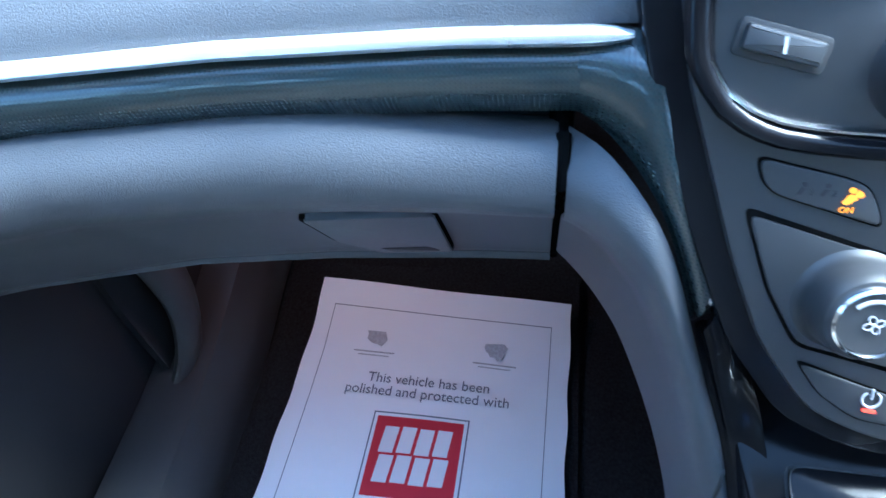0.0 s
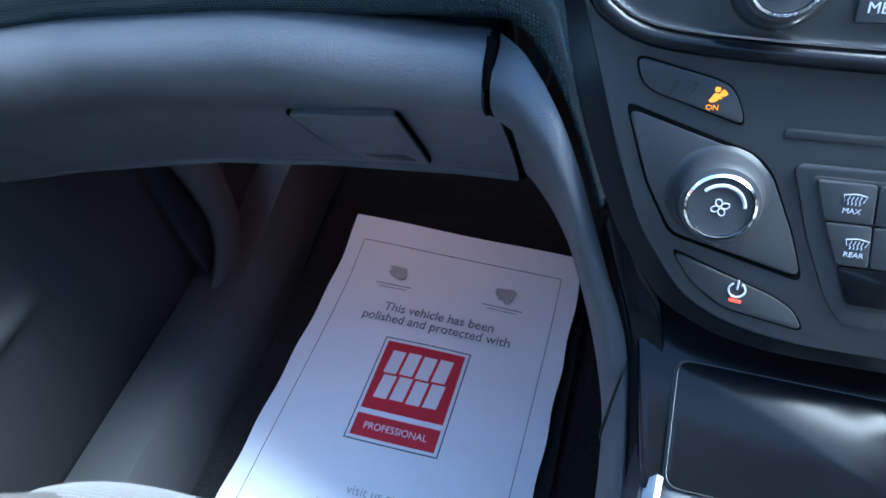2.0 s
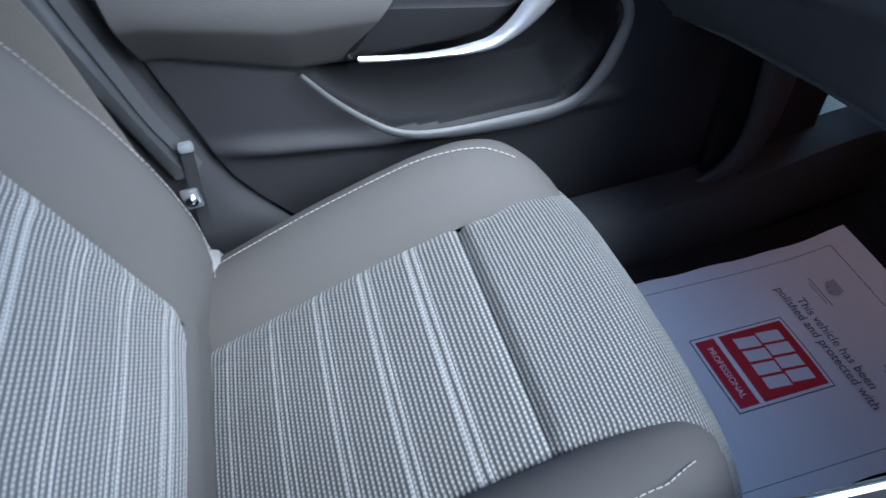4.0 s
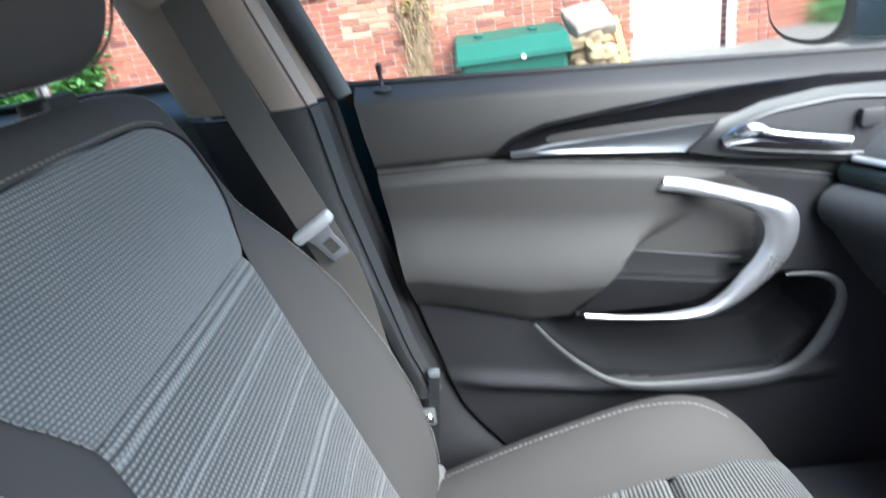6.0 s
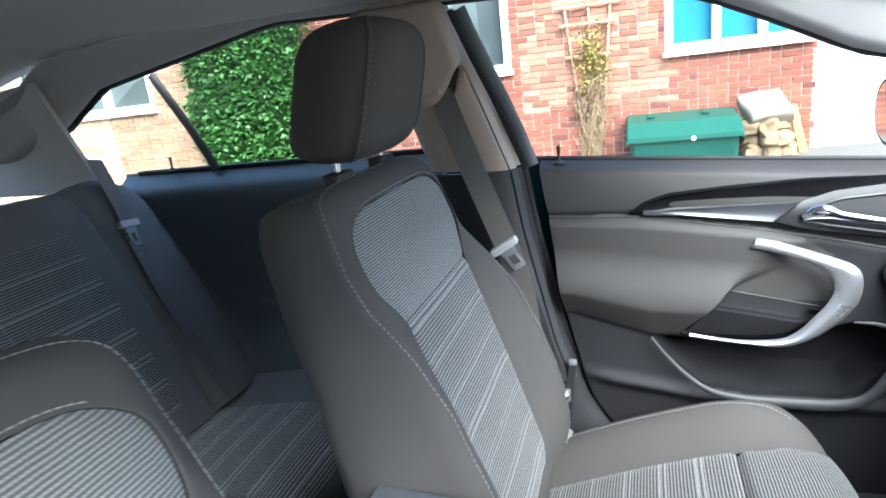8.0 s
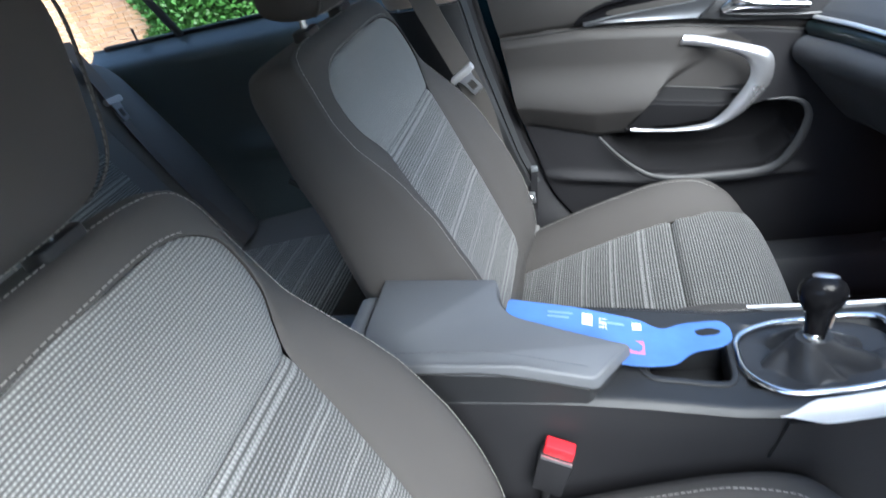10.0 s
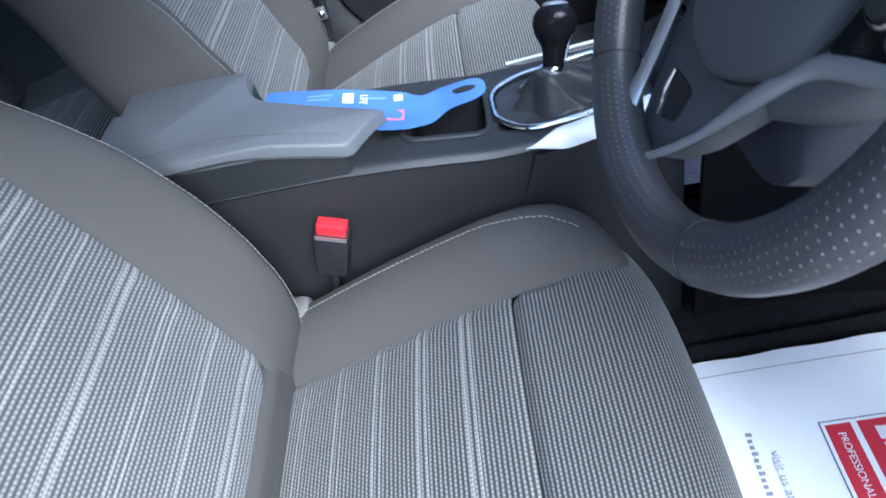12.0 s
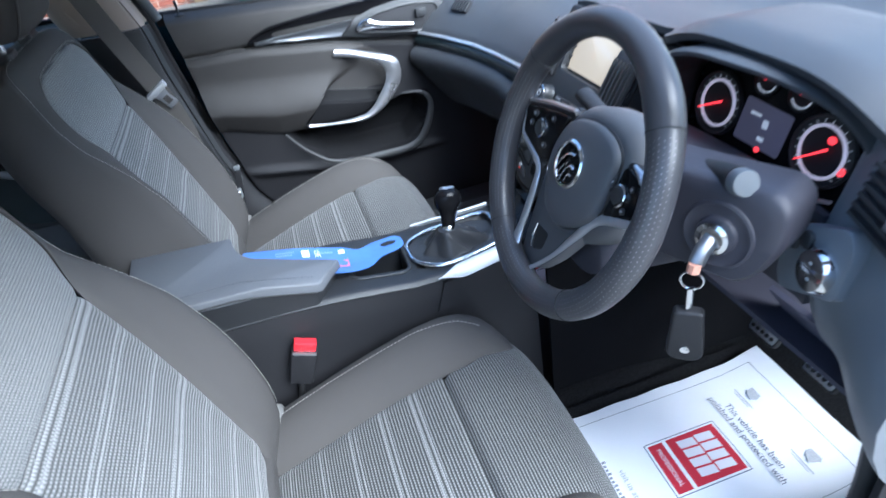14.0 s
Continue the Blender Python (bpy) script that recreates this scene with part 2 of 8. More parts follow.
def spline(pts, n):
    """n points along a smooth curve through pts."""
    P = np.array(pts, float)
    d = np.r_[0, np.cumsum(np.linalg.norm(np.diff(P, axis=0), axis=1))]
    E = np.vstack([2 * P[0] - P[1], P, 2 * P[-1] - P[-2]])
    out = []
    for t in np.linspace(0, d[-1], n):
        i = min(np.searchsorted(d, t, side="right") - 1, len(P) - 2)
        f = (t - d[i]) / max(d[i + 1] - d[i], 1e-9)
        a, b, c, e = E[i], E[i + 1], E[i + 2], E[i + 3]
        out.append(0.5 * (2 * b + (c - a) * f + (2 * a - 5 * b + 4 * c - e) * f * f + (3 * b - a - 3 * c + e) * f ** 3))
    return np.array(out)


def loft(rings, closed=True, caps=True, uv=None):
    """A skin over rings of points."""
    bm = bmesh.new()
    vs = [[bm.verts.new(p) for p in r] for r in rings]
    n = len(rings[0])
    lay = bm.loops.layers.uv.new("UVMap") if uv is not None else None
    for i in range(len(vs) - 1):
        for j in range(n if closed else n - 1):
            k = (j + 1) % n
            try:
                f = bm.faces.new((vs[i][j], vs[i][k], vs[i + 1][k], vs[i + 1][j]))
            except ValueError:
                continue
            if lay:
                for lp, (a, b) in zip(f.loops, ((i, j), (i, k), (i + 1, k), (i + 1, j))):
                    lp[lay].uv = uv[a][b]
    if caps and closed:
        for r in (vs[0][::-1], vs[-1]):
            try:
                bm.faces.new(r)
            except ValueError:
                pass
    bmesh.ops.remove_doubles(bm, verts=bm.verts, dist=1e-6)
    bmesh.ops.recalc_face_normals(bm, faces=bm.faces)
    return bm


INSIDE = np.array((0.1, 0.3, 1.0))


def slab(P, th, uv=None, face_in=True):
    """A sheet over a grid of points, with thickness th to its back; face_in: its face looks into the cabin."""
    P = np.array(P, float)
    gu = np.gradient(P, axis=0)
    gv = np.gradient(P, axis=1)
    nrm = np.cross(gu, gv)
    nrm /= np.maximum(np.linalg.norm(nrm, axis=2, keepdims=True), 1e-9)
    if face_in:
        th = math.copysign(th, float(np.sum(nrm * (INSIDE - P))))
    Q = P - nrm * th
    bm = bmesh.new()
    lay = bm.loops.layers.uv.new("UVMap")
    a = [[bm.verts.new(p) for p in r] for r in P]
    b = [[bm.verts.new(p) for p in r] for r in Q]
    nu, nv = P.shape[:2]

    def face(ids, back=False):
        src = b if back else a
        f = bm.faces.new([src[i][j] for i, j in ids])
        if uv is not None:
            for lp, (i, j) in zip(f.loops, ids):
                lp[lay].uv = uv[i][j]
    for i in range(nu - 1):
        for j in range(nv - 1):
            q = [(i, j), (i + 1, j), (i + 1, j + 1), (i, j + 1)]
            face(q), face(q[::-1], True)
    edge = [(i, 0) for i in range(nu)] + [(nu - 1, j) for j in range(1, nv)] + [(i, nv - 1) for i in range(nu - 2, -1, -1)] + [(0, j) for j in range(nv - 2, 0, -1)]
    for (i, j), (k, l) in zip(edge, edge[1:] + edge[:1]):
        f = bm.faces.new((a[k][l], a[i][j], b[i][j], b[k][l]))
        if uv is not None:
            for lp, (m_, n_) in zip(f.loops, ((k, l), (i, j), (i, j), (k, l))):
                lp[lay].uv = uv[m_][n_]
    return bm


def tube(path, r, sides=8, flat=1.0, up=(0, 0, 1), taper=None, shut=False):
    """A round or flattened bar along a path."""
    P = [Vector(p) for p in path]
    rings = []
    for i, p in enumerate(P):
        if shut:
            t = P[(i + 1) % len(P)] - P[i - 1]
        else:
            t = P[min(i + 1, len(P) - 1)] - P[max(i - 1, 0)]
        t.normalize()
        s = t.cross(Vector(up))
        if s.length < 1e-4:
            s = t.cross(Vector((1, 0, 0)))
        s.normalize()
        w = s.cross(t)
        rr = r * (taper[i] if taper is not None else 1)
        rings.append([p + s * rr * math.cos(a) + w * rr * flat * math.sin(a) for a in np.linspace(0, 2 * math.pi, sides, endpoint=False)])
    if shut:
        rings.append(rings[0])
    return loft(rings, caps=not shut)


def rbox(x0, x1, y0, y1, z0, z1, r=0.004, seg=2):
    bm = bmesh.new()
    bmesh.ops.create_cube(bm, size=1, matrix=Matrix.Translation(((x0 + x1) / 2, (y0 + y1) / 2, (z0 + z1) / 2)) @ Matrix.Diagonal((abs(x1 - x0), abs(y1 - y0), abs(z1 - z0), 1)))
    if r > 0:
        bmesh.ops.bevel(bm, geom=list(bm.edges), offset=r, segments=seg, profile=0.5, affect="EDGES")
    return bm


def plate(outline, d0, d1, m=Matrix(), r=0.0, seg=2):
    """A plate of a given 2D outline, from depth d0 to d1, laid by the frame m."""
    bm = bmesh.new()
    lo = [bm.verts.new((x, y, d0)) for x, y in outline]
    hi = [bm.verts.new((x, y, d1)) for x, y in outline]
    n = len(lo)
    top = bm.faces.new(hi)
    bm.faces.new(lo[::-1])
    for i in range(n):
        bm.faces.new((lo[i], lo[(i + 1) % n], hi[(i + 1) % n], hi[i]))
    bmesh.ops.recalc_face_normals(bm, faces=bm.faces)
    if r:
        bmesh.ops.bevel(bm, geom=list(top.edges), offset=r, segments=seg, profile=0.5, affect="EDGES")
    bm.transform(m)
    return bm


def rounded(pts, r, n=4):
    """A 2D outline with its corners rounded by r."""
    out = []
    k = len(pts)
    for i in range(k):
        a, b, c = (Vector(pts[j % k]) for j in (i - 1, i, i + 1))
        rr = min(r, (a - b).length * 0.45, (c - b).length * 0.45)
        p, q = b + (a - b).normalized() * rr, b + (c - b).normalized() * rr
        for t in np.linspace(0, 1, n + 1):
            out.append(tuple(p * (1 - t) ** 2 + b * 2 * t * (1 - t) + q * t * t))
    return out


def ring_of(rx, ry, n=32, x=0.0, y=0.0, p=2.0):
    """A closed superellipse."""
    out = []
    for a in np.linspace(0, 2 * math.pi, n, endpoint=False):
        c, s = math.cos(a), math.sin(a)
        out.append((x + rx * math.copysign(abs(c) ** (2 / p), c), y + ry * math.copysign(abs(s) ** (2 / p), s)))
    return out


def lathe(profile, m=Matrix(), n=32):
    """A turned form: (radius, height) pairs about z, laid by m."""
    bm = loft([[(r * math.cos(a), r * math.sin(a), h) for a in np.linspace(0, 2 * math.pi, n, endpoint=False)] for r, h in profile])
    bm.transform(m)
    return bm


def join(*bms):
    out = bmesh.new()
    for b in bms:
        me = bpy.data.meshes.new("piece")
        b.to_mesh(me)
        b.free()
        out.from_mesh(me)
        bpy.data.meshes.remove(me)
    return out


def lettering(text, size, m, material, parent, name="lettering", thick=0.0002, label=""):
    """Words with the built-in font as a mesh."""
    cu = bpy.data.curves.new("words", "FONT")
    cu.body, cu.size, cu.extrude, cu.align_x, cu.align_y = text, size, thick, "CENTER", "CENTER"
    ob = bpy.data.objects.new("words", cu)
    me = bpy.data.meshes.new_from_object(ob)
    bpy.data.objects.remove(ob)
    bm = bmesh.new()
    bm.from_mesh(me)
    bpy.data.meshes.remove(me)
    bm.transform(m)
    return part(name, bm, material, parent, label, smooth=False)


def frame_of(o, ex, ey):
    """A frame from an origin and two directions."""
    ex, ey = Vector(ex).normalized(), Vector(ey)
    ez = ex.cross(ey).normalized()
    ey = ez.cross(ex)
    return Matrix.Translation(o) @ Matrix((ex, ey, ez)).transposed().to_4x4()


# ---- seats ----
def sstep(a, lo, hi):
    t = min(max((a - lo) / (hi - lo), 0), 1)
    return t * t * (3 - 2 * t)


def cat(pts, n):
    """A smooth curve through pts with even steps between them."""
    P = np.array(pts, float)
    E = np.vstack([2 * P[0] - P[1], P, 2 * P[-1] - P[-2]])
    out = []
    for t in np.linspace(0, len(P) - 1, n):
        i = min(int(t), len(P) - 2)
        f = t - i
        a, b, c, e = E[i], E[i + 1], E[i + 2], E[i + 3]
        out.append(0.5 * (2 * b + (c - a) * f + (2 * a - 5 * b + 4 * c - e) * f * f + (3 * b - a - 3 * c + e) * f ** 3))
    return np.array(out)


class Rail:
    """A side profile (y, z) that carries points by length along it and height over it."""
    def __init__(self, pts, side):
        self.p = spline([(a, b) for a, b in pts], 160)
        self.d = np.r_[0, np.cumsum(np.linalg.norm(np.diff(self.p, axis=0), axis=1))]
        t = np.gradient(self.p, axis=0)
        t /= np.linalg.norm(t, axis=1, keepdims=True)
        self.n = np.c_[-t[:, 1], t[:, 0]] * side
        self.dx = self.lean = 0.0

    def at(self, x, h, dn=0.0):
        h = min(max(h, 0), self.d[-1])
        y = np.interp(h, self.d, self.p[:, 0]) + dn * np.interp(h, self.d, self.n[:, 0])
        z = np.interp(h, self.d, self.p[:, 1]) + dn * np.interp(h, self.d, self.n[:, 1])
        return (x + self.dx + self.lean * sstep(z, 0.78, 1.0), y, z)

    def h_of(self, k, v):
        """The length at which coordinate k (0: y, 1: z) first reaches v."""
        c = self.p[:, k]
        s = np.nonzero((c[:-1] - v) * (c[1:] - v) <= 0)[0]
        return float(self.d[s[0]]) if len(s) else float(self.d[-1])


def stitches(pts, r=0.0008, step=0.0075, on=0.0052):
    """A row of thread stitches along a line."""
    P = spline(pts, max(len(pts) * 4, 60))
    d = np.r_[0, np.cumsum(np.linalg.norm(np.diff(P, axis=0), axis=1))]
    bm = bmesh.new()
    for s in np.arange(0, d[-1] - on, step):
        a, b = (Vector([np.interp(s + o, d, P[:, k]) for k in range(3)]) for o in (0, on))
        t = (b - a).normalized()
        u = t.orthogonal().normalized() * r
        w = t.cross(u)
        ra = [bm.verts.new(a + o) for o in (u, w, -u, -w)]
        rb = [bm.verts.new(b + o) for o in (u, w, -u, -w)]
        for i in range(4):
            bm.faces.new((ra[i], ra[(i + 1) % 4], rb[(i + 1) % 4], rb[i]))
        bm.faces.new(ra[::-1]), bm.faces.new(rb)
    return bm


CUSH = Rail([(-0.03, 0.472), (0.01, 0.484), (0.1, 0.517), (0.2, 0.553), (0.32, 0.588), (0.385, 0.597), (0.435, 0.594), (0.472, 0.578), (0.498, 0.545), (0.510, 0.495), (0.508, 0.42)], 1)
BACK = Rail([(0.004, 0.455), (0.014, 0.51), (0.012, 0.58), (-0.012, 0.655), (-0.06, 0.80), (-0.112, 0.94), (-0.148, 1.04), (-0.168, 1.10), (-0.186, 1.13), (-0.215, 1.147), (-0.25, 1.145), (-0.275, 1.12)], -1)
BACK.dx, BACK.lean = 0.020, -0.028
CUSH.dx = 0.015


def edge_dip(a, lo, hi, depth=0.0045, w=0.0055):
    return -depth * (math.exp(-((a - lo) / w) ** 2) + math.exp(-((hi - a) / w) ** 2))


def insert_panel(rail, h0, h1, half, crown, rows, cols=25, lift=lambda h: 0.0, dip=0.0045, wid=0.0055):
    """A padded panel of the insert; half gives its half width at a length."""
    P, U = [], []
    for h in np.linspace(h0, h1, rows):
        w = half(h)
        r, q = [], []
        for x in np.linspace(-w, w, cols):
            dn = crown * (1 - (x / max(w, 0.01)) ** 2) + lift(h) * abs(x / max(w, 0.01)) ** 6 + edge_dip(x, -w, w, dip, wid) + edge_dip(h, h0, h1, dip, wid)
            r.append(rail.at(x, h, dn)), q.append((x, h))
        P.append(r), U.append(q)
    return slab(P, 0.025, U)


def front_seat(name, label, lean):
    BACK.lean = lean
    seat = thing(name, label, "car seat", "front seats")
    # cushion
    h0, hs, h1 = 0.02, CUSH.h_of(0, 0.335), CUSH.d[-1]
    part("seat_insert", insert_panel(CUSH, h0, hs, lambda h: 0.147, 0.006, 50), WEAVE_CUSH, seat, "grey woven seat panel with pale twin stripes")
    part("seat_front_insert", insert_panel(CUSH, hs + 0.001, h1, lambda h: 0.147 + 0.095 * sstep(h, hs + 0.04, hs + 0.18), 0.012, 60, 41, lambda h: 0.004 - 0.034 * sstep(h, hs + 0.05, hs + 0.20), 0.009, 0.0075), WEAVE_PLAIN, seat, "finely ribbed grey front seat panel")
    prof = [(0.131, -0.006), (0.137, 0.006), (0.155, 0.022), (0.178, 0.036), (0.203, 0.043), (0.225, 0.041), (0.245, 0.026), (0.259, 0.0), (0.266, -0.045), (0.268, -0.11), (0.262, -0.17)]
    for sgn in (-1, 1):
        wide = lambda d: 0.146 + (d - 0.131) * (1.0 if sgn < 0 else 0.9)
        P = []
        for h in np.linspace(0.0, h1, 60):
            y = np.interp(h, CUSH.d, CUSH.p[:, 0])
            k = np.interp(h, [0, 0.06, 0.14, 0.36, 0.43, 0.47, 0.51, 0.55, 0.60, h1], [0.7, 1, 1.05, 1.05, 0.95, 0.78, 0.42, 0.0, -0.35, -0.4])
            back = np.interp(h, [0, 0.40, h1], [0, 0, 1])
            row = []
            for dx, dn in prof:
                x, yy, zz = CUSH.at(sgn * wide(dx), h, dn * k if dn > 0 else min(dn, 0))
                if dn < -0.01:
                    x, yy, zz = CUSH.at(sgn * wide(dx), h, 0)
                    zz = max(zz + dn, 0.36)
                pull = 0.10 * back * ((dx - 0.13) / 0.13) ** 2
                row.append((x, yy - pull, zz))
            P.append(row)
        part("seat_bolster", slab(P, 0.01 if sgn < 0 else -0.01, None, False), CLOTH, seat, "plain dark grey cloth side bolster")
        line = []
        for h in np.linspace(0.03, 0.485, 40):
            k = np.interp(h, [0, 0.06, 0.14, 0.36, 0.43, 0.47, 0.51, 0.55, 0.60, h1], [0.7, 1, 1.05, 1.05, 0.95, 0.78, 0.42, 0.0, -0.35, -0.4])
            dx = np.interp(h, [0, 0.38, 0.45, 0.50], [0.212, 0.212, 0.203, 0.178])
            dn = np.interp(dx, [a for a, _ in prof[:6]], [b for _, b in prof[:6]]) * k
            x, yy, zz = CUSH.at(sgn * wide(dx), h, dn + 0.0015)
            line.append((x, yy - 0.10 * np.interp(h, [0, 0.40, h1], [0, 0, 1]) * ((dx - 0.13) / 0.13) ** 2, zz))
        part("seat_stitching", stitches(line), STITCH, seat)
    part("seat_base", rbox(-0.225, 0.225, 0.0, 0.47, 0.335, 0.46, 0.02), PLASTIC_D, seat, "black plastic seat base")
    for sgn in (-1, 1):
        part("seat_rail", rbox(sgn * 0.19 - 0.02, sgn * 0.19 + 0.02, -0.06, 0.44, 0.285, 0.335, 0.004), PLASTIC_D, seat)
    # backrest
    hz = lambda z: BACK.h_of(1, z)
    top = BACK.h_of(0, -0.215)
    inner = [(0.128, hz(0.49)), (0.142, hz(0.7)), (0.154, hz(0.90)), (0.157, hz(0.945)), (0.172, hz(0.972)), (0.192, hz(1.0)), (0.198, hz(1.040)), (0.186, hz(1.072)), (0.130, hz(1.098)), (0.0, hz(1.105))]
    outer = [(0.228, hz(0.475)), (0.258, hz(0.70)), (0.247, hz(0.86)), (0.240, hz(0.91)), (0.234, hz(0.96)), (0.230, hz(1.0)), (0.226, hz(1.05)), (0.206, top - 0.03), (0.135, top), (0.0, top + 0.004)]
    half_pts = cat(inner, 200)
    order = np.argsort(half_pts[:, 1])
    hh, ww = half_pts[order, 1], half_pts[order, 0]
    half = lambda h: max(float(np.interp(h, hh, ww)), 0.02)
    hc = hz(0.945)
    bk = lambda h: np.interp(np.interp(h, BACK.d, BACK.p[:, 1]), [0.48, 0.53, 0.59, 0.66, 0.75, 0.85, 0.93, 0.98, 1.03], [0.15, 0.5, 1.0, 1.3, 1.3, 1.1, 0.55, 0.15, 0.0])
    rise = lambda h: 0.007 * bk(h)
    part("back_insert", insert_panel(BACK, hz(0.565), hc, lambda h: half(h) - 0.03 * (1 - min((h - hz(0.565)) / 0.035, 1)) ** 2, 0.004, 60, lift=rise), WEAVE_BAND, seat, "grey woven backrest panel with pale twin stripes")
    part("back_lower_strip", slab([[BACK.at(x, h, 0.006 - 0.010 * sstep(h, hz(0.565) - 0.012, hz(0.565) + 0.004) - 0.012 * sstep(h, hz(0.565), hz(0.565) + 0.03)) for x in np.linspace(-0.16, 0.16, 13)] for h in np.linspace(0.005, hz(0.565) + 0.045, 16)], 0.02), CLOTH, seat, "plain cloth strip under the backrest panel")
    part("back_upper_insert", insert_panel(BACK, hc + 0.001, float(hh[-1]), half, 0.004, 40, lift=rise), WEAVE_DOT, seat, "dotted grey weave upper backrest panel")
    bump = [(0.0, -0.0005), (0.04, 0.007), (0.15, 0.014), (0.30, 0.022), (0.45, 0.031), (0.62, 0.040), (0.74, 0.0425), (0.80, 0.0420), (0.83, 0.0400), (0.90, 0.033), (0.96, 0.018), (1.0, -0.004)]
    I, O = cat(inner, 50), cat(outer, 50)
    I, O = np.vstack([I, I[-2::-1] * (-1, 1)]), np.vstack([O, O[-2::-1] * (-1, 1)])
    P, ridge, seam = [], [], []
    for a, b in zip(I, O):
        z = np.interp((a[1] + b[1]) / 2, BACK.d, BACK.p[:, 1])
        k = np.interp(z, [0.48, 0.53, 0.59, 0.66, 0.75, 0.85, 0.93, 0.98, 1.03], [0.15, 0.5, 1.0, 1.3, 1.3, 1.1, 0.55, 0.15, 0.0])
        d = (b - a) / np.linalg.norm(b - a)
        fall = 0.020 * sstep(z, 0.90, 1.0)
        row = [BACK.at(*(a + (b - a) * t), dn * (k if dn > 0 else 1) - fall * t ** 1.5) for t, dn in bump]
        deep = np.interp(z, [0.5, 0.9, 1.0, 1.08, 1.14], [1.0, 0.91, 0.79, 0.70, 0.60])
        back_n = [np.interp(min(b[1], hz(1.02)), BACK.d, BACK.n[:, i]) for i in (0, 1)]
        for o, dn in ((0.013, -0.032), (0.017, -0.072), (0.012, -0.110), (-0.008, -0.140), (-0.05, -0.152)):
            x_, y_, z_ = BACK.at(*(b + d * o), -fall)
            row.append((x_, y_ + dn * deep * back_n[0], z_ + dn * deep * back_n[1]))
        P.append(row)
        ridge.append(BACK.at(*(a + (b - a) * 0.80), 0.0420 * k + 0.0010 - fall * 0.80 ** 1.5))
        seam.append(BACK.at(*(a + (b - a) * 0.055), 0.008 * k + 0.0012 - fall * 0.055 ** 1.5))
    part("back_bolster", slab(P, 0.01, None, False), CLOTH, seat, "plain dark grey cloth backrest surround", sharp=75)
    part("back_stitching", stitches(ridge, 0.0006), STITCH, seat)
    part("back_seam_stitching", stitches(seam[18:58], 0.0007), STITCH, seat)
    part("back_shell", slab([[BACK.at(x, h, -0.138 - 0.010 * (1 - (x / 0.19) ** 2) + 0.035 * sstep(h, top - 0.16, top - 0.05)) for x in np.linspace(-0.18, 0.18, 9)] for h in np.linspace(0.06, top - 0.05, 16)], 0.01), CLOTH, seat)
    # headrest on two posts
    lean_x = 0.012 + lean
    plan = []
    for a in np.linspace(0, 2 * math.pi, 48, endpoint=False):
        c, w = math.cos(a), math.sin(a)
        x, y = 0.128 * math.copysign(abs(c) ** 0.58, c), (0.062 * abs(w) ** 0.66 if w > 0 else -0.108 * abs(w) ** 0.80)
        plan.append((x * (1 - 0.30 * sstep(-y, 0.0, 0.108)), y))

    def head_at(x, y, f, out=0.0):
        """A place of the headrest: its plan shrunk towards top and bottom; f runs from -1 to 1."""
        k = (1 - abs(f) ** (5.5 if f < 0 else 4.2)) ** 0.36
        r = math.hypot(x, y) or 1.0
        lean = 0.026 * f - 0.008 * abs(f) ** 3
        return (lean_x + x * (0.30 + 0.70 * k) * (1 - 0.04 * f) + out * x / r, -0.193 + y * (0.12 + 0.88 * k) + lean + out * y / r, 1.249 + 0.099 * f)
    levels = [-math.cos(b) for b in np.linspace(0, math.pi, 30)]
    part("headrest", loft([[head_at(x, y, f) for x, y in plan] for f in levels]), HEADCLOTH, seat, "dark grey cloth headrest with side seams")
    for sgn in (-1, 1):
        line = [head_at(sgn * 0.119, 0.047, f, 0.0012) for f in np.linspace(-0.97, 0.97, 30)]
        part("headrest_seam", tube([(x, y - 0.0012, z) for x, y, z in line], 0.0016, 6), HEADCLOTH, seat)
        part("headrest_stitching", stitches([(x - sgn * 0.004, y + 0.0012, z) for x, y, z in line], 0.0006), HEADSTITCH, seat)
        part("headrest_post", tube([(0.016 + lean + sgn * 0.082, -0.222, 1.08), (0.016 + lean + sgn * 0.082, -0.222, 1.175)], 0.006, 12), CHROME, seat, "chrome headrest post")
        part("headrest_guide", plate(rounded([(-0.027, -0.015), (0.027, -0.015), (0.027, 0.015), (-0.027, 0.015)], 0.01), 1.125, 1.1405, Matrix.Translation((0.016 + lean + sgn * 0.082, -0.222, 0)), 0.003), PLASTIC_D, seat)
    part("headrest_stitching", stitches([head_at(x, 0.060 - 0.010 * (abs(x) / 0.11) ** 4, -0.955, 0.0015) for x in np.linspace(-0.112, 0.112, 20)], 0.0008), STITCH, seat)
    # hinge cover and side trim
    for sgn in (-1, 1):
        part("hinge_cover", rbox(sgn * 0.222 - 0.026, sgn * 0.222 + 0.022, -0.020, 0.056, 0.44, 0.550, 0.018), mat("grey hinge cover", (0.15, 0.147, 0.143), 0.6) if sgn < 0 else PLASTIC_D, seat)
    return seat


passenger_seat = front_seat("passenger_seat", "grey striped cloth passenger car seat with headrest on floor rails", -0.028)
passenger_seat.location = (-0.37, 0, 0)
driver_seat = front_seat("driver_seat", "grey striped cloth driver's car seat beside the centre console", 0.0)
driver_seat.location = (0.377, 0.014, -0.010)

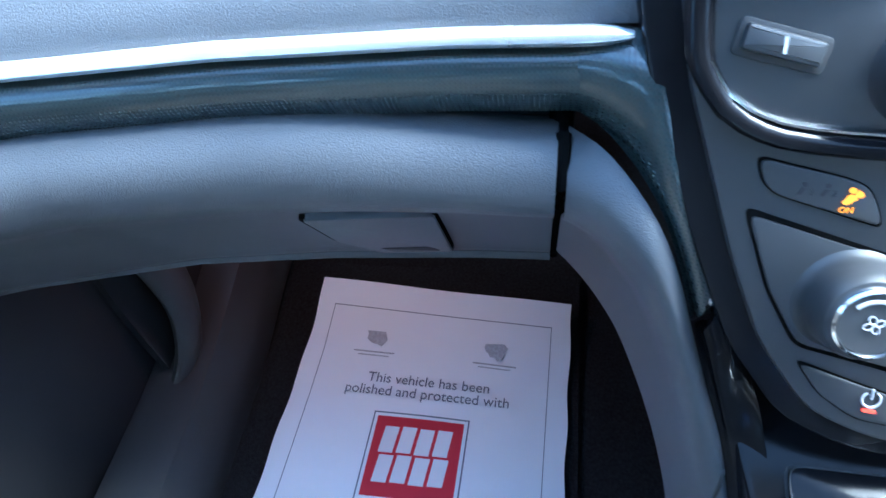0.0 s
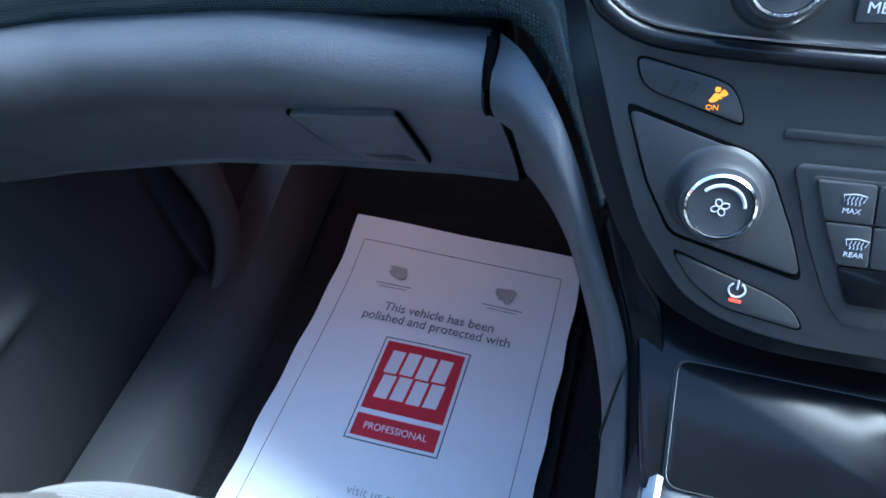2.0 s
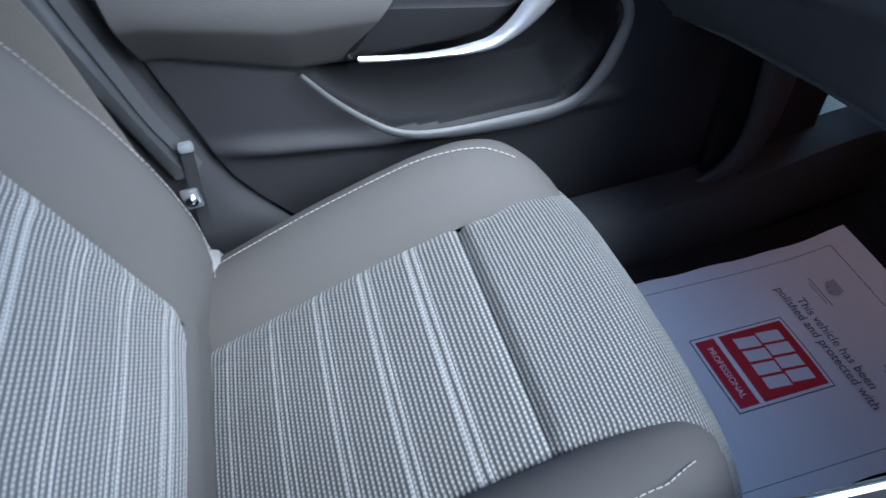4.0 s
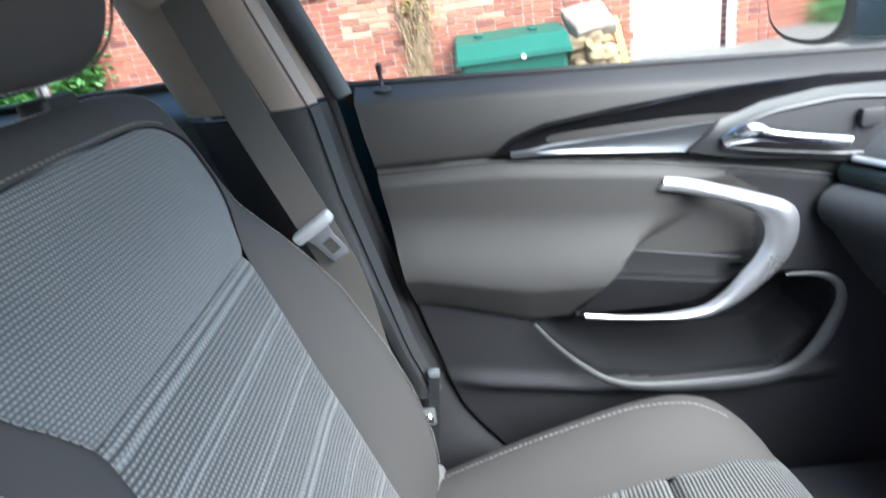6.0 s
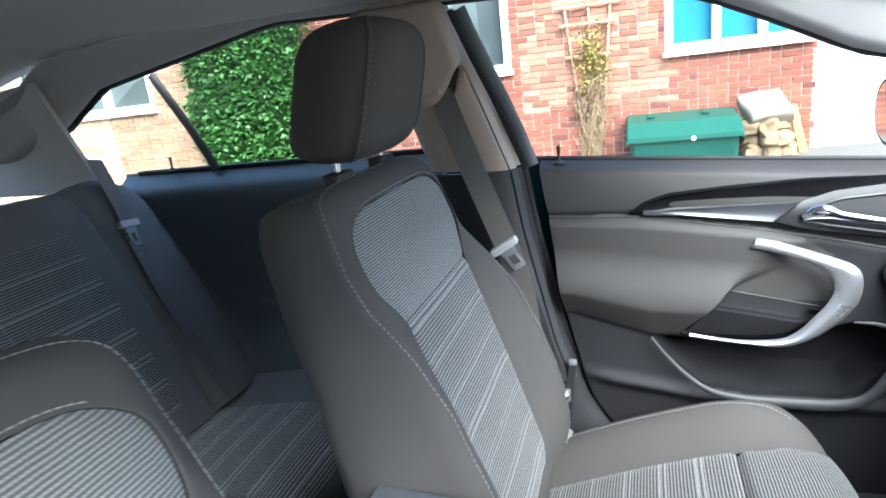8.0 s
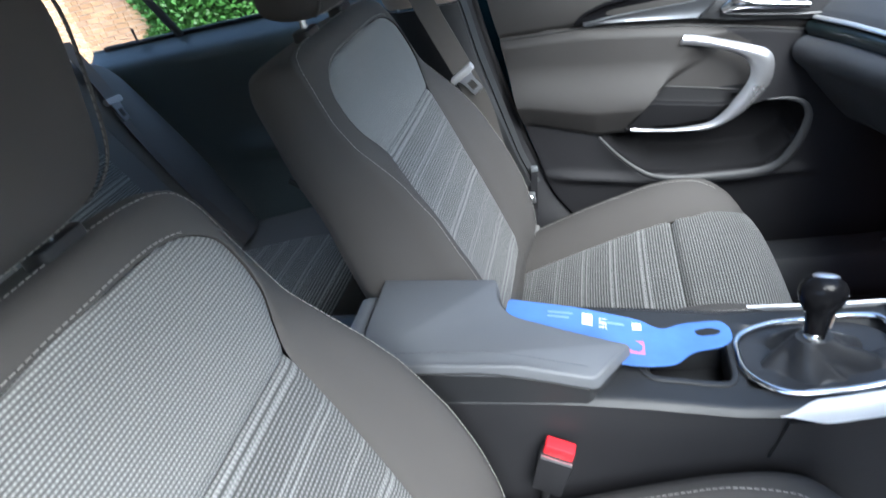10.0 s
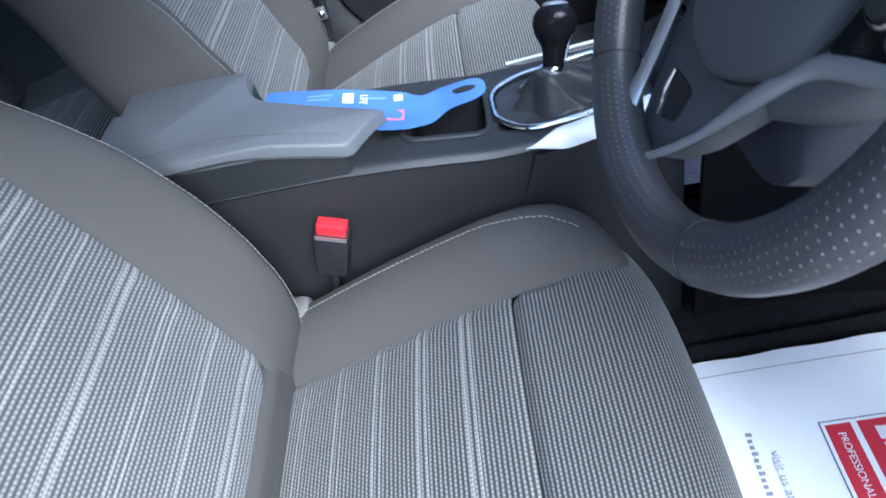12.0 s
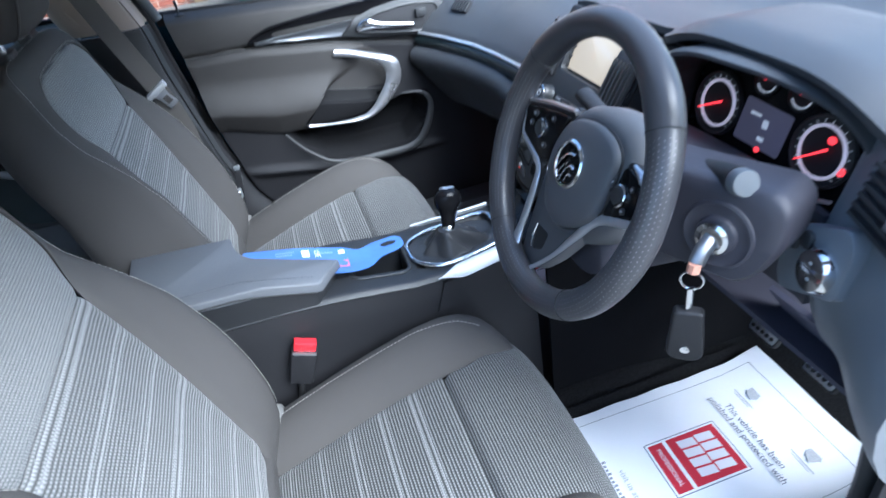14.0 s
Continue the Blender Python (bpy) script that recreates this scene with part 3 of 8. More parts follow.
# ---- rear bench ----
bench = thing("rear_seat", "dark cloth rear bench seat with striped centre panels", "car seat")
RB = Rail([(-0.72, 0.60), (-0.80, 0.80), (-0.90, 1.0), (-0.95, 1.08), (-1.0, 1.10), (-1.06, 1.08)], -1)
RC = Rail([(-0.80, 0.575), (-0.7, 0.585), (-0.55, 0.605), (-0.45, 0.61), (-0.39, 0.595), (-0.365, 0.54), (-0.37, 0.40)], 1)
for cx in (-0.38, 0.38):
    for rail, nm in ((RC, "bench_cushion"), (RB, "bench_back")):
        P = [[rail.at(cx + x, h, 0.03 * (abs(x) / 0.3) ** 3 + (0.012 * math.cos(x * 8))) for x in (np.linspace(-0.30, 0.30, 31) if rail is RC else np.linspace(-0.12 if cx < 0 else -0.30, 0.30 if cx < 0 else 0.12, 31))] for h in np.linspace(0, rail.d[-1], 30)]
        part(nm, slab(P, 0.06 if rail is RB else -0.06), CLOTH2, bench)
        P, U = [], []
        for h in np.linspace(0.06, rail.d[-1] * 0.72, 20):
            P.append([rail.at(cx + x, h, 0.005 + 0.03 * (abs(x) / 0.3) ** 3 + (0.012 * math.cos(x * 8))) for x in (np.linspace(-0.15, 0.15, 15) if rail is RC else np.linspace(-0.05, 0.20, 15) * (1 if cx < 0 else -1))])
            U.append([(x, h) for x in np.linspace(-0.15, 0.15, 15)])
        part("bench_insert", slab(P, 0.004 if rail is RB else -0.004, U), WEAVE_REAR, bench, "dark striped woven panel")
        part("bench_stitching", stitches([rail.at(cx + 0.17 * (1 if cx > 0 else -1) * -1, h, 0.006 + 0.03 * (0.17 / 0.3) ** 3 + 0.012 * math.cos(0.17 * 8)) for h in np.linspace(0.05, rail.d[-1] * 0.75, 12)]), STITCH, bench)
for sgn in (-1, 1):
    part("side_bolster", slab([[RB.at(sgn * x, h, 0.020 - 3.2 * (x - 0.585) ** 2) for x in np.linspace(0.49, 0.72, 14)] for h in np.linspace(0, RB.d[-1], 20)], 0.05), CLOTH2, bench, "fixed dark cloth side bolster")
for rail, nm in ((RC, "bench_cushion"), (RB, "bench_back")):
    part(nm, slab([[rail.at(x, h, 0.012) for x in np.linspace(-0.085, 0.085, 7)] for h in np.linspace(0, rail.d[-1], 20)], 0.05 if rail is RB else -0.05), CLOTH2, bench)

# ---- passenger door ----
door = thing("door_1", "closed car door with charcoal trim, silver pull and map pocket", "car door", kind="structure", at=(0, 0, 0))


def belt(y):
    return 1.070 - 0.072 * y if y > 0 else 1.070 - 0.045 * y


def crease(y):
    return np.interp(y, [0, 0.19, 0.4, 0.55, 0.7, 0.85], [0.962, 0.957, 0.925, 0.893, 0.858, 0.83])


PULL_OUT = [(0.393, 0.909), (0.43, 0.902), (0.502, 0.880), (0.544, 0.861), (0.557, 0.836), (0.553, 0.798), (0.531, 0.763), (0.497, 0.733), (0.467, 0.716), (0.435, 0.707), (0.384, 0.710), (0.312, 0.717), (0.275, 0.723)]
PULL_IN = [(0.383, 0.891), (0.43, 0.881), (0.479, 0.866), (0.507, 0.845), (0.514, 0.819), (0.503, 0.791), (0.48, 0.762), (0.466, 0.745), (0.450, 0.732), (0.430, 0.723), (0.380, 0.7195), (0.312, 0.7235), (0.275, 0.7285)]


def in_pocket(y, z):
    """How deep inside the map pocket's mouth a place is, 0 to 1."""
    lo = np.interp(y, [0.20, 0.24, 0.305, 0.40, 0.55, 0.60, 0.63], [0.71, 0.665, 0.606, 0.592, 0.59, 0.63, 0.70])
    hi = np.interp(y, [0.20, 0.28, 0.44, 0.56, 0.63], [0.712, 0.705, 0.705, 0.74, 0.735])
    return sstep(z, lo, lo + 0.035) * (1 - sstep(z, hi - 0.02, hi)) * sstep(y, 0.205, 0.245) * (1 - sstep(y, 0.605, 0.63))


def pad_end(z):
    """Where the padded armrest ends in a slanting edge."""
    return float(np.interp(z, [0.60, 0.70, 0.725, 0.808, 0.86, 0.90, 0.95], [0.25, 0.256, 0.267, 0.346, 0.40, 0.46, 0.46]))


def door_x(y, z):
    c = crease(y)
    x = -0.712
    if z > c:
        t = (z - c) / max(belt(y) - c, 0.01)
        x = -0.712 - 0.012 * t + 0.008 * math.sin(math.pi * min(t, 1))
        x -= 0.040 * max(0.0, min((t - 0.80) / 0.20, 1.0)) ** 2.2
    x -= 0.007 * math.exp(-((z - c) / 0.006) ** 2)
    # padded armrest
    lo = np.interp(y, [0.0, 0.06, 0.2, 0.28, 0.5], [0.765, 0.76, 0.715, 0.712, 0.712])
    end = pad_end(z)
    if z < c:
        q = (c - z) / (c - lo)
        g = 0.004 + (0.010 * sstep(q, 0.0, 0.10) + 0.026 * sstep(q, 0.30, 0.735) - 0.032 * max(0.0, (q - 0.745) / 0.255) ** 1.1) * (1 - sstep(q, 0.985, 1.03)) - 0.004 * sstep(q, 1.0, 1.04)
        soft = 0.006 + 0.060 * sstep(z, 0.800, 0.86)
        x += g * (1 - sstep(y, end - 0.4 * soft, end + soft)) * sstep(y, -0.01, 0.03)
    # grab recess behind the pull, pocket
    x -= 0.075 * in_pocket(y, z)
    ledge = np.interp(y, [0.02, 0.08, 0.3, 0.55], [0.636, 0.632, 0.592, 0.578]) - 0.014
    x += 0.014 * math.exp(-((z - ledge) / 0.014) ** 2) * (1 - sstep(y, 0.60, 0.68)) * sstep(y, 0.03, 0.14)
    if z < 0.60:
        x -= 0.05 * (0.6 - z)
    x += 0.03 * sstep(y, 0.60, 0.75) * (1 - sstep(z, 0.86, 0.92))
    return x


def rear_edge(z):
    return np.interp(z, [0.30, 0.45, 0.53, 0.574, 0.68, 0.762, 0.959, 1.08], [0.30, 0.16, 0.108, 0.084, 0.058, 0.04, 0.018, 0.0])


def on_crease(y):
    return (door_x(y, crease(y) - 0.003) + 0.0005, y, crease(y) - 0.003)


P = []
for i in range(190):
    row = []
    z = 0.34 + 0.73 * i / 189
    a, e = rear_edge(z), pad_end(min(max(z, 0.60), 0.95))
    steps = list(np.linspace(a, e - 0.006, 60)) + [e - 0.003, e, e + 0.003, e + 0.006] + list(np.linspace(e + 0.01, 1.0, 100))
    for y in steps:
        zz = 0.34 + (belt(y) - 0.34) * i / 189
        row.append((door_x(y, zz), y, zz))
    P.append(row)
full = slab(P, 0.02)


def padded(c):
    """Whether a place of the door belongs to its soft upper skin and armrest."""
    end = np.interp(c.z, [0.70, 0.725, 0.78, 0.781, 0.87, 0.90, 0.96], [0.250, 0.262, 0.313, 0.515, 0.515, 0.47, 0.45])
    lo = np.interp(c.y, [0.0, 0.06, 0.2, 0.28, 0.5], [0.765, 0.76, 0.715, 0.712, 0.712])
    return c.z > crease(c.y) - 0.004 or (c.y < end + 0.004 and c.z > lo - 0.004)


# Pocket faces that take the painted shade.
def in_pocket_shade(y, z):
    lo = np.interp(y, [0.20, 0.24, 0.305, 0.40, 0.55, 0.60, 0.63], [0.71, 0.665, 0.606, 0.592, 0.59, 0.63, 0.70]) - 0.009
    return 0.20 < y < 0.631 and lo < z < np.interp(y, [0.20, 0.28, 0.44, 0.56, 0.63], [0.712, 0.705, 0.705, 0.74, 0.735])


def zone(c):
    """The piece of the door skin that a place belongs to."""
    return "armrest_pad" if padded(c) else "pocket_shade" if in_pocket_shade(c.y, c.z) else "door_panel"


for nm, m_, lb in (("armrest_pad", DOORCLOTH, "warm charcoal leatherette upper door skin and armrest"), ("pocket_shade", POCKETSHADE, "inside of the map pocket, shade put into its colour"), ("door_panel", LOWTRIM, "dark hard plastic lower door panel")):
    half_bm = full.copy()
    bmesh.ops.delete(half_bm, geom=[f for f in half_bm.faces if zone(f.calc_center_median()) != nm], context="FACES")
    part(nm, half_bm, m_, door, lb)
full.free()
part("crease_line", tube([on_crease(y) for y in np.linspace(0.02, 0.80, 60)], 0.0022, 6), RUBBER, door)
part("belt_ledge", slab([[(-0.772, y, belt(y) + 0.006), (-0.766, y, belt(y) + 0.007), (-0.762, y, belt(y) + 0.003), (-0.772, y, belt(y) - 0.03)] for y in np.linspace(-0.02, 0.85, 20)], 0.004), RUBBER, door)
# dark swoosh with a silver blade
sw_hi = lambda y: np.interp(y, [0.180, 0.192, 0.205, 0.243, 0.335, 0.471, 0.604, 0.73], [0.963, 0.975, 0.983, 0.995, 1.003, 1.010, 1.010, 0.998])
sw_lo = lambda y: np.interp(y, [0.180, 0.282, 0.417, 0.472, 0.609, 0.73], [0.963, 0.953, 0.936, 0.920, 0.898, 0.872])


def on_door(y, z, off):
    return (door_x(y, z) + off, y, z)


P = [[on_door(y, sw_lo(y) + (sw_hi(y) - sw_lo(y)) * t, 0.008 - 0.009 * math.sin(math.pi * t) * sstep(y, 0.18, 0.26) + 0.003 * sstep(t, 0.9, 1.0)) for t in np.linspace(0, 1, 13)] for y in np.linspace(0.180, 0.73, 70)]
part("swoosh_trim", slab(P, -0.006), PIANO, door, "glossy black swoosh trim")
P = []
for f in np.linspace(0, 1, 40):
    row = []
    for t in np.linspace(0, 1, 7):
        y = 0.197 + (0.418 + 0.040 * t - 0.197) * f
        lo = sw_lo(y) + 0.002
        row.append(on_door(y, lo + (max(lo + 0.001, 0.9715 - 0.004 * (1 - f)) - lo) * t * sstep(f, -0.05, 0.22), 0.0105 - 0.004 * math.sin(math.pi * t)))
    P.append(row)
part("swoosh_blade", slab(P, -0.004), BLADE, door, "brushed silver blade")
FD = frame_of((-0.700, 0, 0), (0, 1, 0), (0, 0, 1))
P = [[on_door(0.424 + 0.040 * t + (0.712 - 0.424 - 0.040 * t) * f, sw_lo(0.424 + 0.288 * f) + 0.003 + (np.interp(f, [0, 0.2, 0.5, 0.85, 1], [0.974, 0.989, 0.996, 0.992, 0.975]) - sw_lo(0.424 + 0.288 * f) - 0.003) * t, 0.012 + 0.004 * math.sin(math.pi * t)) for t in np.linspace(0, 1, 9)] for f in np.linspace(0, 1, 30)]
part("handle_bezel", slab(P, -0.010), STACK, door, "satin charcoal surround of the handle")
cup = rounded([(0.458, 0.941), (0.482, 0.962), (0.520, 0.977), (0.610, 0.984), (0.690, 0.974), (0.694, 0.905), (0.610, 0.911), (0.520, 0.927)], 0.018)
part("cup_rim", tube([(-0.6915, y, z) for y, z in cup], 0.003, 6, shut=True), KEYPL, door)
part("handle_cup", plate(cup, 0.004, 0.0085, FD, 0.001), PLASTIC_D, door, "dark recess behind the handle")
P = [(-0.690, 0.466, 0.946), (-0.681, 0.482, 0.955), (-0.676, 0.498, 0.958), (-0.674, 0.515, 0.952), (-0.673, 0.55, 0.944), (-0.675, 0.615, 0.931)]
part("door_handle", tube(spline(P, 24), 0.0085, 10, 0.55, (1, 0, 0), np.interp(np.linspace(0, 1, 24), [0, 0.12, 0.24, 0.36, 1], [1.0, 1.5, 1.55, 0.95, 0.75])), CHROME, door, "chrome release handle")
part("lock_button", rbox(-0.690, -0.680, 0.628, 0.656, 0.945, 0.968, 0.003), KEYPL, door)
# silver pull
PO, PI_ = spline(PULL_OUT, 70), spline(PULL_IN, 70)
P = []
for i, (o_, n_) in enumerate(zip(PO, PI_)):
    f = i / 69
    base = -0.694 + 0.026 * sstep(f, 0.0, 0.28) - 0.004 * sstep(f, 0.75, 1.0)
    P.append([(max(base, door_x(*(n_ + (o_ - n_) * t)) + 0.003) + 0.010 * math.sin(math.pi * t) ** 0.7 * min(1.0, np.linalg.norm(o_ - n_) / 0.03), *(n_ + (o_ - n_) * t)) for t in np.linspace(0, 1, 9)])
part("door_pull", slab(P, 0.007), SATIN, door, "curved satin silver door pull")
P = []
for y in np.linspace(0.266, 0.505, 44):
    slant = 0.7245 + (y - 0.267) * 1.05
    top = min(np.interp(y, [0.30, 0.349, 0.467, 0.51], [0.812, 0.803, 0.778, 0.770]), slant)
    led = min(np.interp(y, [0.30, 0.306, 0.448, 0.51], [0.780, 0.779, 0.753, 0.745]), slant - 0.0005)
    low = min(np.interp(y, [0.26, 0.38, 0.44, 0.47, 0.512], [0.722, 0.718, 0.722, 0.738, 0.750]), slant - 0.001)
    deep = 0.012 * sstep(y, 0.46, 0.505)
    P.append([(-0.716, y, top), (-0.709, y, top - 0.001), (-0.706, y, top * 0.7 + led * 0.3), (-0.703 - deep, y, top * 0.25 + led * 0.75), (-0.700 - deep, y, led + 0.0015), (-0.692 - deep, y, led), (-0.688 - deep, y, led - 0.0035 * min(1, (led - low) * 60)), (-0.688 - deep, y, led * 0.5 + low * 0.5), (-0.692 - deep, y, low)])
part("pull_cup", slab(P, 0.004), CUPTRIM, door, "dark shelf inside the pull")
part("cup_edge", tube([(-0.7075, y, np.interp(y, [0.349, 0.467, 0.50], [0.8035, 0.7785, 0.772])) for y in np.linspace(0.350, 0.50, 14)], 0.0014, 6), RUBBER, door)
pk = [(0.205, 0.712), (0.235, 0.67), (0.27, 0.632), (0.31, 0.604), (0.37, 0.590), (0.45, 0.584), (0.53, 0.584), (0.575, 0.598), (0.606, 0.636), (0.626, 0.685), (0.628, 0.715), (0.614, 0.738), (0.585, 0.749), (0.55, 0.752)]
part("pocket_lip", tube([(-0.690 + 0.012 * sstep(y, 0.25, 0.35), y, z) for y, z in spline(pk, 50)], 0.009, 8, 0.6, (1, 0, 0), np.interp(np.linspace(0, 1, 50), [0, 0.25, 0.5, 0.75, 0.88, 1], [0.4, 0.7, 1.3, 1.2, 0.7, 0.2])), PLASTIC, door, "rounded lip of the map pocket")
part("lock_pin", lathe([(0.006, 0), (0.006, 0.004), (0.0032, 0.008), (0.003, 0.022), (0.0042, 0.028), (0.004, 0.034), (0.001, 0.036)], pose(-0.745, 0.04, 1.062), 12), PLASTIC_D, door, "black lock pin")
part("lock_pin_grommet", lathe([(0.012, 0), (0.012, 0.003), (0.007, 0.006)], pose(-0.745, 0.04, 1.062), 16), PLASTIC, door)

# rear passenger door
rdoor = thing("door_2", "closed rear car door with dark trim panel", "car door", kind="structure")
P = [[(-0.735 + 0.006 * sstep(z, 0.98, 1.05) - 0.050 * sstep(z, 1.050, 1.106) ** 1.4 - 0.004 * math.exp(-((z - 0.97) / 0.006) ** 2) + 0.03 * math.exp(-((z - 0.80) / 0.03) ** 2) * sstep(y, -0.80, -0.6), y, z) for y in np.linspace(-1.06, -0.20, 50)] for z in np.linspace(0.36, 1.105, 70)]
part("door_panel", slab(P, 0.02), REARTRIM, rdoor, "dark plastic rear door panel")
part("door_pull", tube(spline([(-0.70, -0.52, 0.80), (-0.69, -0.45, 0.775), (-0.69, -0.38, 0.765), (-0.695, -0.33, 0.76)], 20), 0.010, 8, 0.6, (1, 0, 0)), SATIN, rdoor)
part("pull_cup", rbox(-0.72, -0.69, -0.52, -0.34, 0.80, 0.84, 0.01), PLASTIC_D, rdoor)
part("pocket_lip", tube(spline([(-0.70, -0.60, 0.70), (-0.69, -0.50, 0.64), (-0.69, -0.35, 0.615), (-0.69, -0.25, 0.61)], 20), 0.010, 8, 0.6, (1, 0, 0)), PLASTIC, rdoor)
part("belt_ledge", rbox(-0.790, -0.772, -1.02, -0.20, 1.098, 1.110, 0.004), RUBBER, rdoor)
part("lock_pin", lathe([(0.010, 0), (0.006, 0.004), (0.003, 0.008), (0.003, 0.022), (0.0042, 0.03), (0.001, 0.034)], pose(-0.76, -0.90, 1.108), 12), PLASTIC_D, rdoor)
part("division_bar", tube([(-0.765, -0.775, 1.10), (-0.765, -0.83, 1.21), (-0.755, -0.895, 1.335)], 0.012, 8, 0.6, (1, 0, 0)), RUBBER, rdoor, "black window division bar")

# Unseen door panel, added to block sky light on the driver's side.
light_block = thing("door_3_light_block", "closed rear car door with dark trim panel", "car door", kind="structure")
part("door_panel", slab([[(0.735 + 0.02 * sstep(z, 1.0, 1.1), y, z) for y in np.linspace(-1.06, -0.20, 12)] for z in np.linspace(0.36, 1.105, 16)], 0.02), PLASTIC, light_block, "dark plastic rear door panel")

# ---- shell: floor, pillars, roof ----
floor = part("floor", slab([[(x, y, np.interp(y, [-1.2, -0.45, -0.35, 0.8, 1.10, 1.2, 1.35], [0.30, 0.30, 0.28, 0.27, 0.276, 0.36, 0.62])) for x in np.linspace(-0.72, 0.72, 20)] for y in np.linspace(-1.2, 1.35, 40)], -0.03), CARPET, None)
tagged(floor, "black carpet floor of the car", "floor", kind="structure")
firewall = part("wall_front", slab([[(x, 1.2 + 0.16 * t, 0.45 + 0.6 * t) for x in np.linspace(-0.76, 0.76, 8)] for t in np.linspace(0, 1, 8)], -0.02), CARPET, None)
tagged(firewall, "dark carpeted bulkhead under the dashboard", "wall", kind="structure")
for sgn, nm in ((-1, "sill_left"), (1, "sill_right")):
    s = part("trim", slab([[(sgn * x, y, z + 0.05 * sstep(y, 0.75, 1.1)) for y in np.linspace(-0.25, 1.12, 40)] for x, z in ((0.60, 0.27), (0.605, 0.36), (0.62, 0.385), (0.66, 0.395), (0.69, 0.39), (0.70, 0.36), (0.71, 0.28))], 0.006 * sgn), PLASTIC, None)
    tagged(s, "dark plastic door sill trim", "sill trim", kind="structure")
    turn = spline([(sgn * 0.660, 0.775, 0.366), (sgn * 0.650, 0.81, 0.385), (sgn * 0.645, 0.842, 0.418), (sgn * 0.642, 0.864, 0.468), (sgn * 0.640, 0.868, 0.535), (sgn * 0.640, 0.862, 0.62), (sgn * 0.640, 0.86, 0.70)], 30)
    s = part("trim", tube(turn, 0.024, 14, 0.55, (1, 0, 0), np.interp(np.linspace(0, 1, 30), [0, 0.25, 0.6, 1], [0.8, 1.0, 1.2, 1.4])), PLASTIC, None)
    tagged(s, "dark plastic trim rising from the sill to the kick panel", "trim panel", kind="structure")
    k = part("trim", slab([[(sgn * (0.655 + 0.02 * math.sin(3 * t)), 0.80 + 0.20 * u + 0.04 * t, 0.33 + 0.42 * t) for u in np.linspace(0, 1, 10)] for t in np.linspace(0, 1, 14)], 0.01 * sgn), LOWTRIM, None)
    tagged(k, "dark plastic kick panel beside the footwell", "trim panel", kind="structure")

for sgn in (-1, 1):
    # lower dark half, upper warm grey half, rubber seal
    def pil(z, t):
        y0 = np.interp(z, [0.36, 0.5, 0.7, 0.95, 1.06, 1.2, 1.30, 1.40], [-0.02, -0.10, -0.15, -0.195, -0.222, -0.262, -0.285, -0.31])
        y1 = np.interp(z, [0.36, 0.5, 0.55, 0.7, 0.95, 1.06, 1.2, 1.27, 1.40], [0.24, 0.12, 0.09, 0.038, -0.012, -0.028, -0.075, -0.10, -0.145])
        x = -0.735 + 0.048 * math.sin(math.pi * min(max(t, 0), 1)) ** 0.45
        x += np.interp(z, [0.4, 1.06, 1.25, 1.40], [0.0, 0.0, 0.02, 0.06])
        return (x if sgn < 0 else -x, y0 + (y1 - y0) * t, z)
    up = part("pillar_trim", slab([[pil(z, t) for t in np.linspace(0, 1, 14)] for z in np.linspace(1.068, 1.40, 24)], 0.006 * -sgn), BEIGE, None)
    tagged(up, "warm grey upper door pillar trim", "pillar trim", kind="structure")
    lo = part("pillar_trim", slab([[pil(z, t) for t in np.linspace(0, 1, 14)] for z in np.linspace(0.36, 1.062, 40)], 0.006 * -sgn), PLASTIC_D, None)
    tagged(lo, "black lower door pillar trim", "pillar trim", kind="structure")
    line = [(sgn * 0.732, np.interp(z, [0.36, 0.5, 0.55, 0.7, 0.95, 1.06, 1.2, 1.27, 1.40], [0.250, 0.125, 0.090, 0.038, -0.012, -0.026, -0.070, -0.095, -0.140]), z) for z in np.linspace(0.38, 1.37, 40)]
    line = [(x * (1 - 0.10 * sstep(z, 1.05, 1.4)), y, z) for x, y, z in line]
    seal = part("door_seal", tube(line, 0.0065, 8, 0.7, (1, 0, 0)), RUBBER, None)
    tagged(seal, "black rubber door seal along the pillar", "door seal", kind="structure")
    edge = [(x - sgn * 0.004, y + 0.018, z) for x, y, z in line if z > 1.045]
    fr_ = part("door_frame", tube(edge, 0.0125, 10, 0.55, (1, 0, 0)), FRAMEGREY, None)
    tagged(fr_, "blue-grey padded edge of the door's window frame", "door frame", kind="structure")

def belt_cover(z0, z1, left, n):
    """A raised cover on the passenger side's pillar, from the belt to the pillar's front edge."""
    rows = []
    for z in np.linspace(z0, z1, n):
        y1 = np.interp(z, [0.5, 0.55, 0.7, 0.95, 1.06, 1.2, 1.27, 1.40], [0.105, 0.078, 0.028, -0.022, -0.036, -0.083, -0.108, -0.15])
        y0 = left(z)
        x = -0.668 + np.interp(z, [0.4, 1.06, 1.25, 1.40], [0.0, 0.0, 0.012, 0.035])
        rows.append([(x - 0.028, y0 - 0.002, z), (x - 0.005, y0, z), (x, y0 + 0.005, z), (x + 0.001, y0 + (y1 - y0) * 0.6, z), (x - 0.003, y1 - 0.012, z), (x - 0.010, y1 - 0.010, z), (x - 0.007, y1 - 0.006, z), (x - 0.024, y1 + 0.003, z)])
    return slab(rows, 0.004)


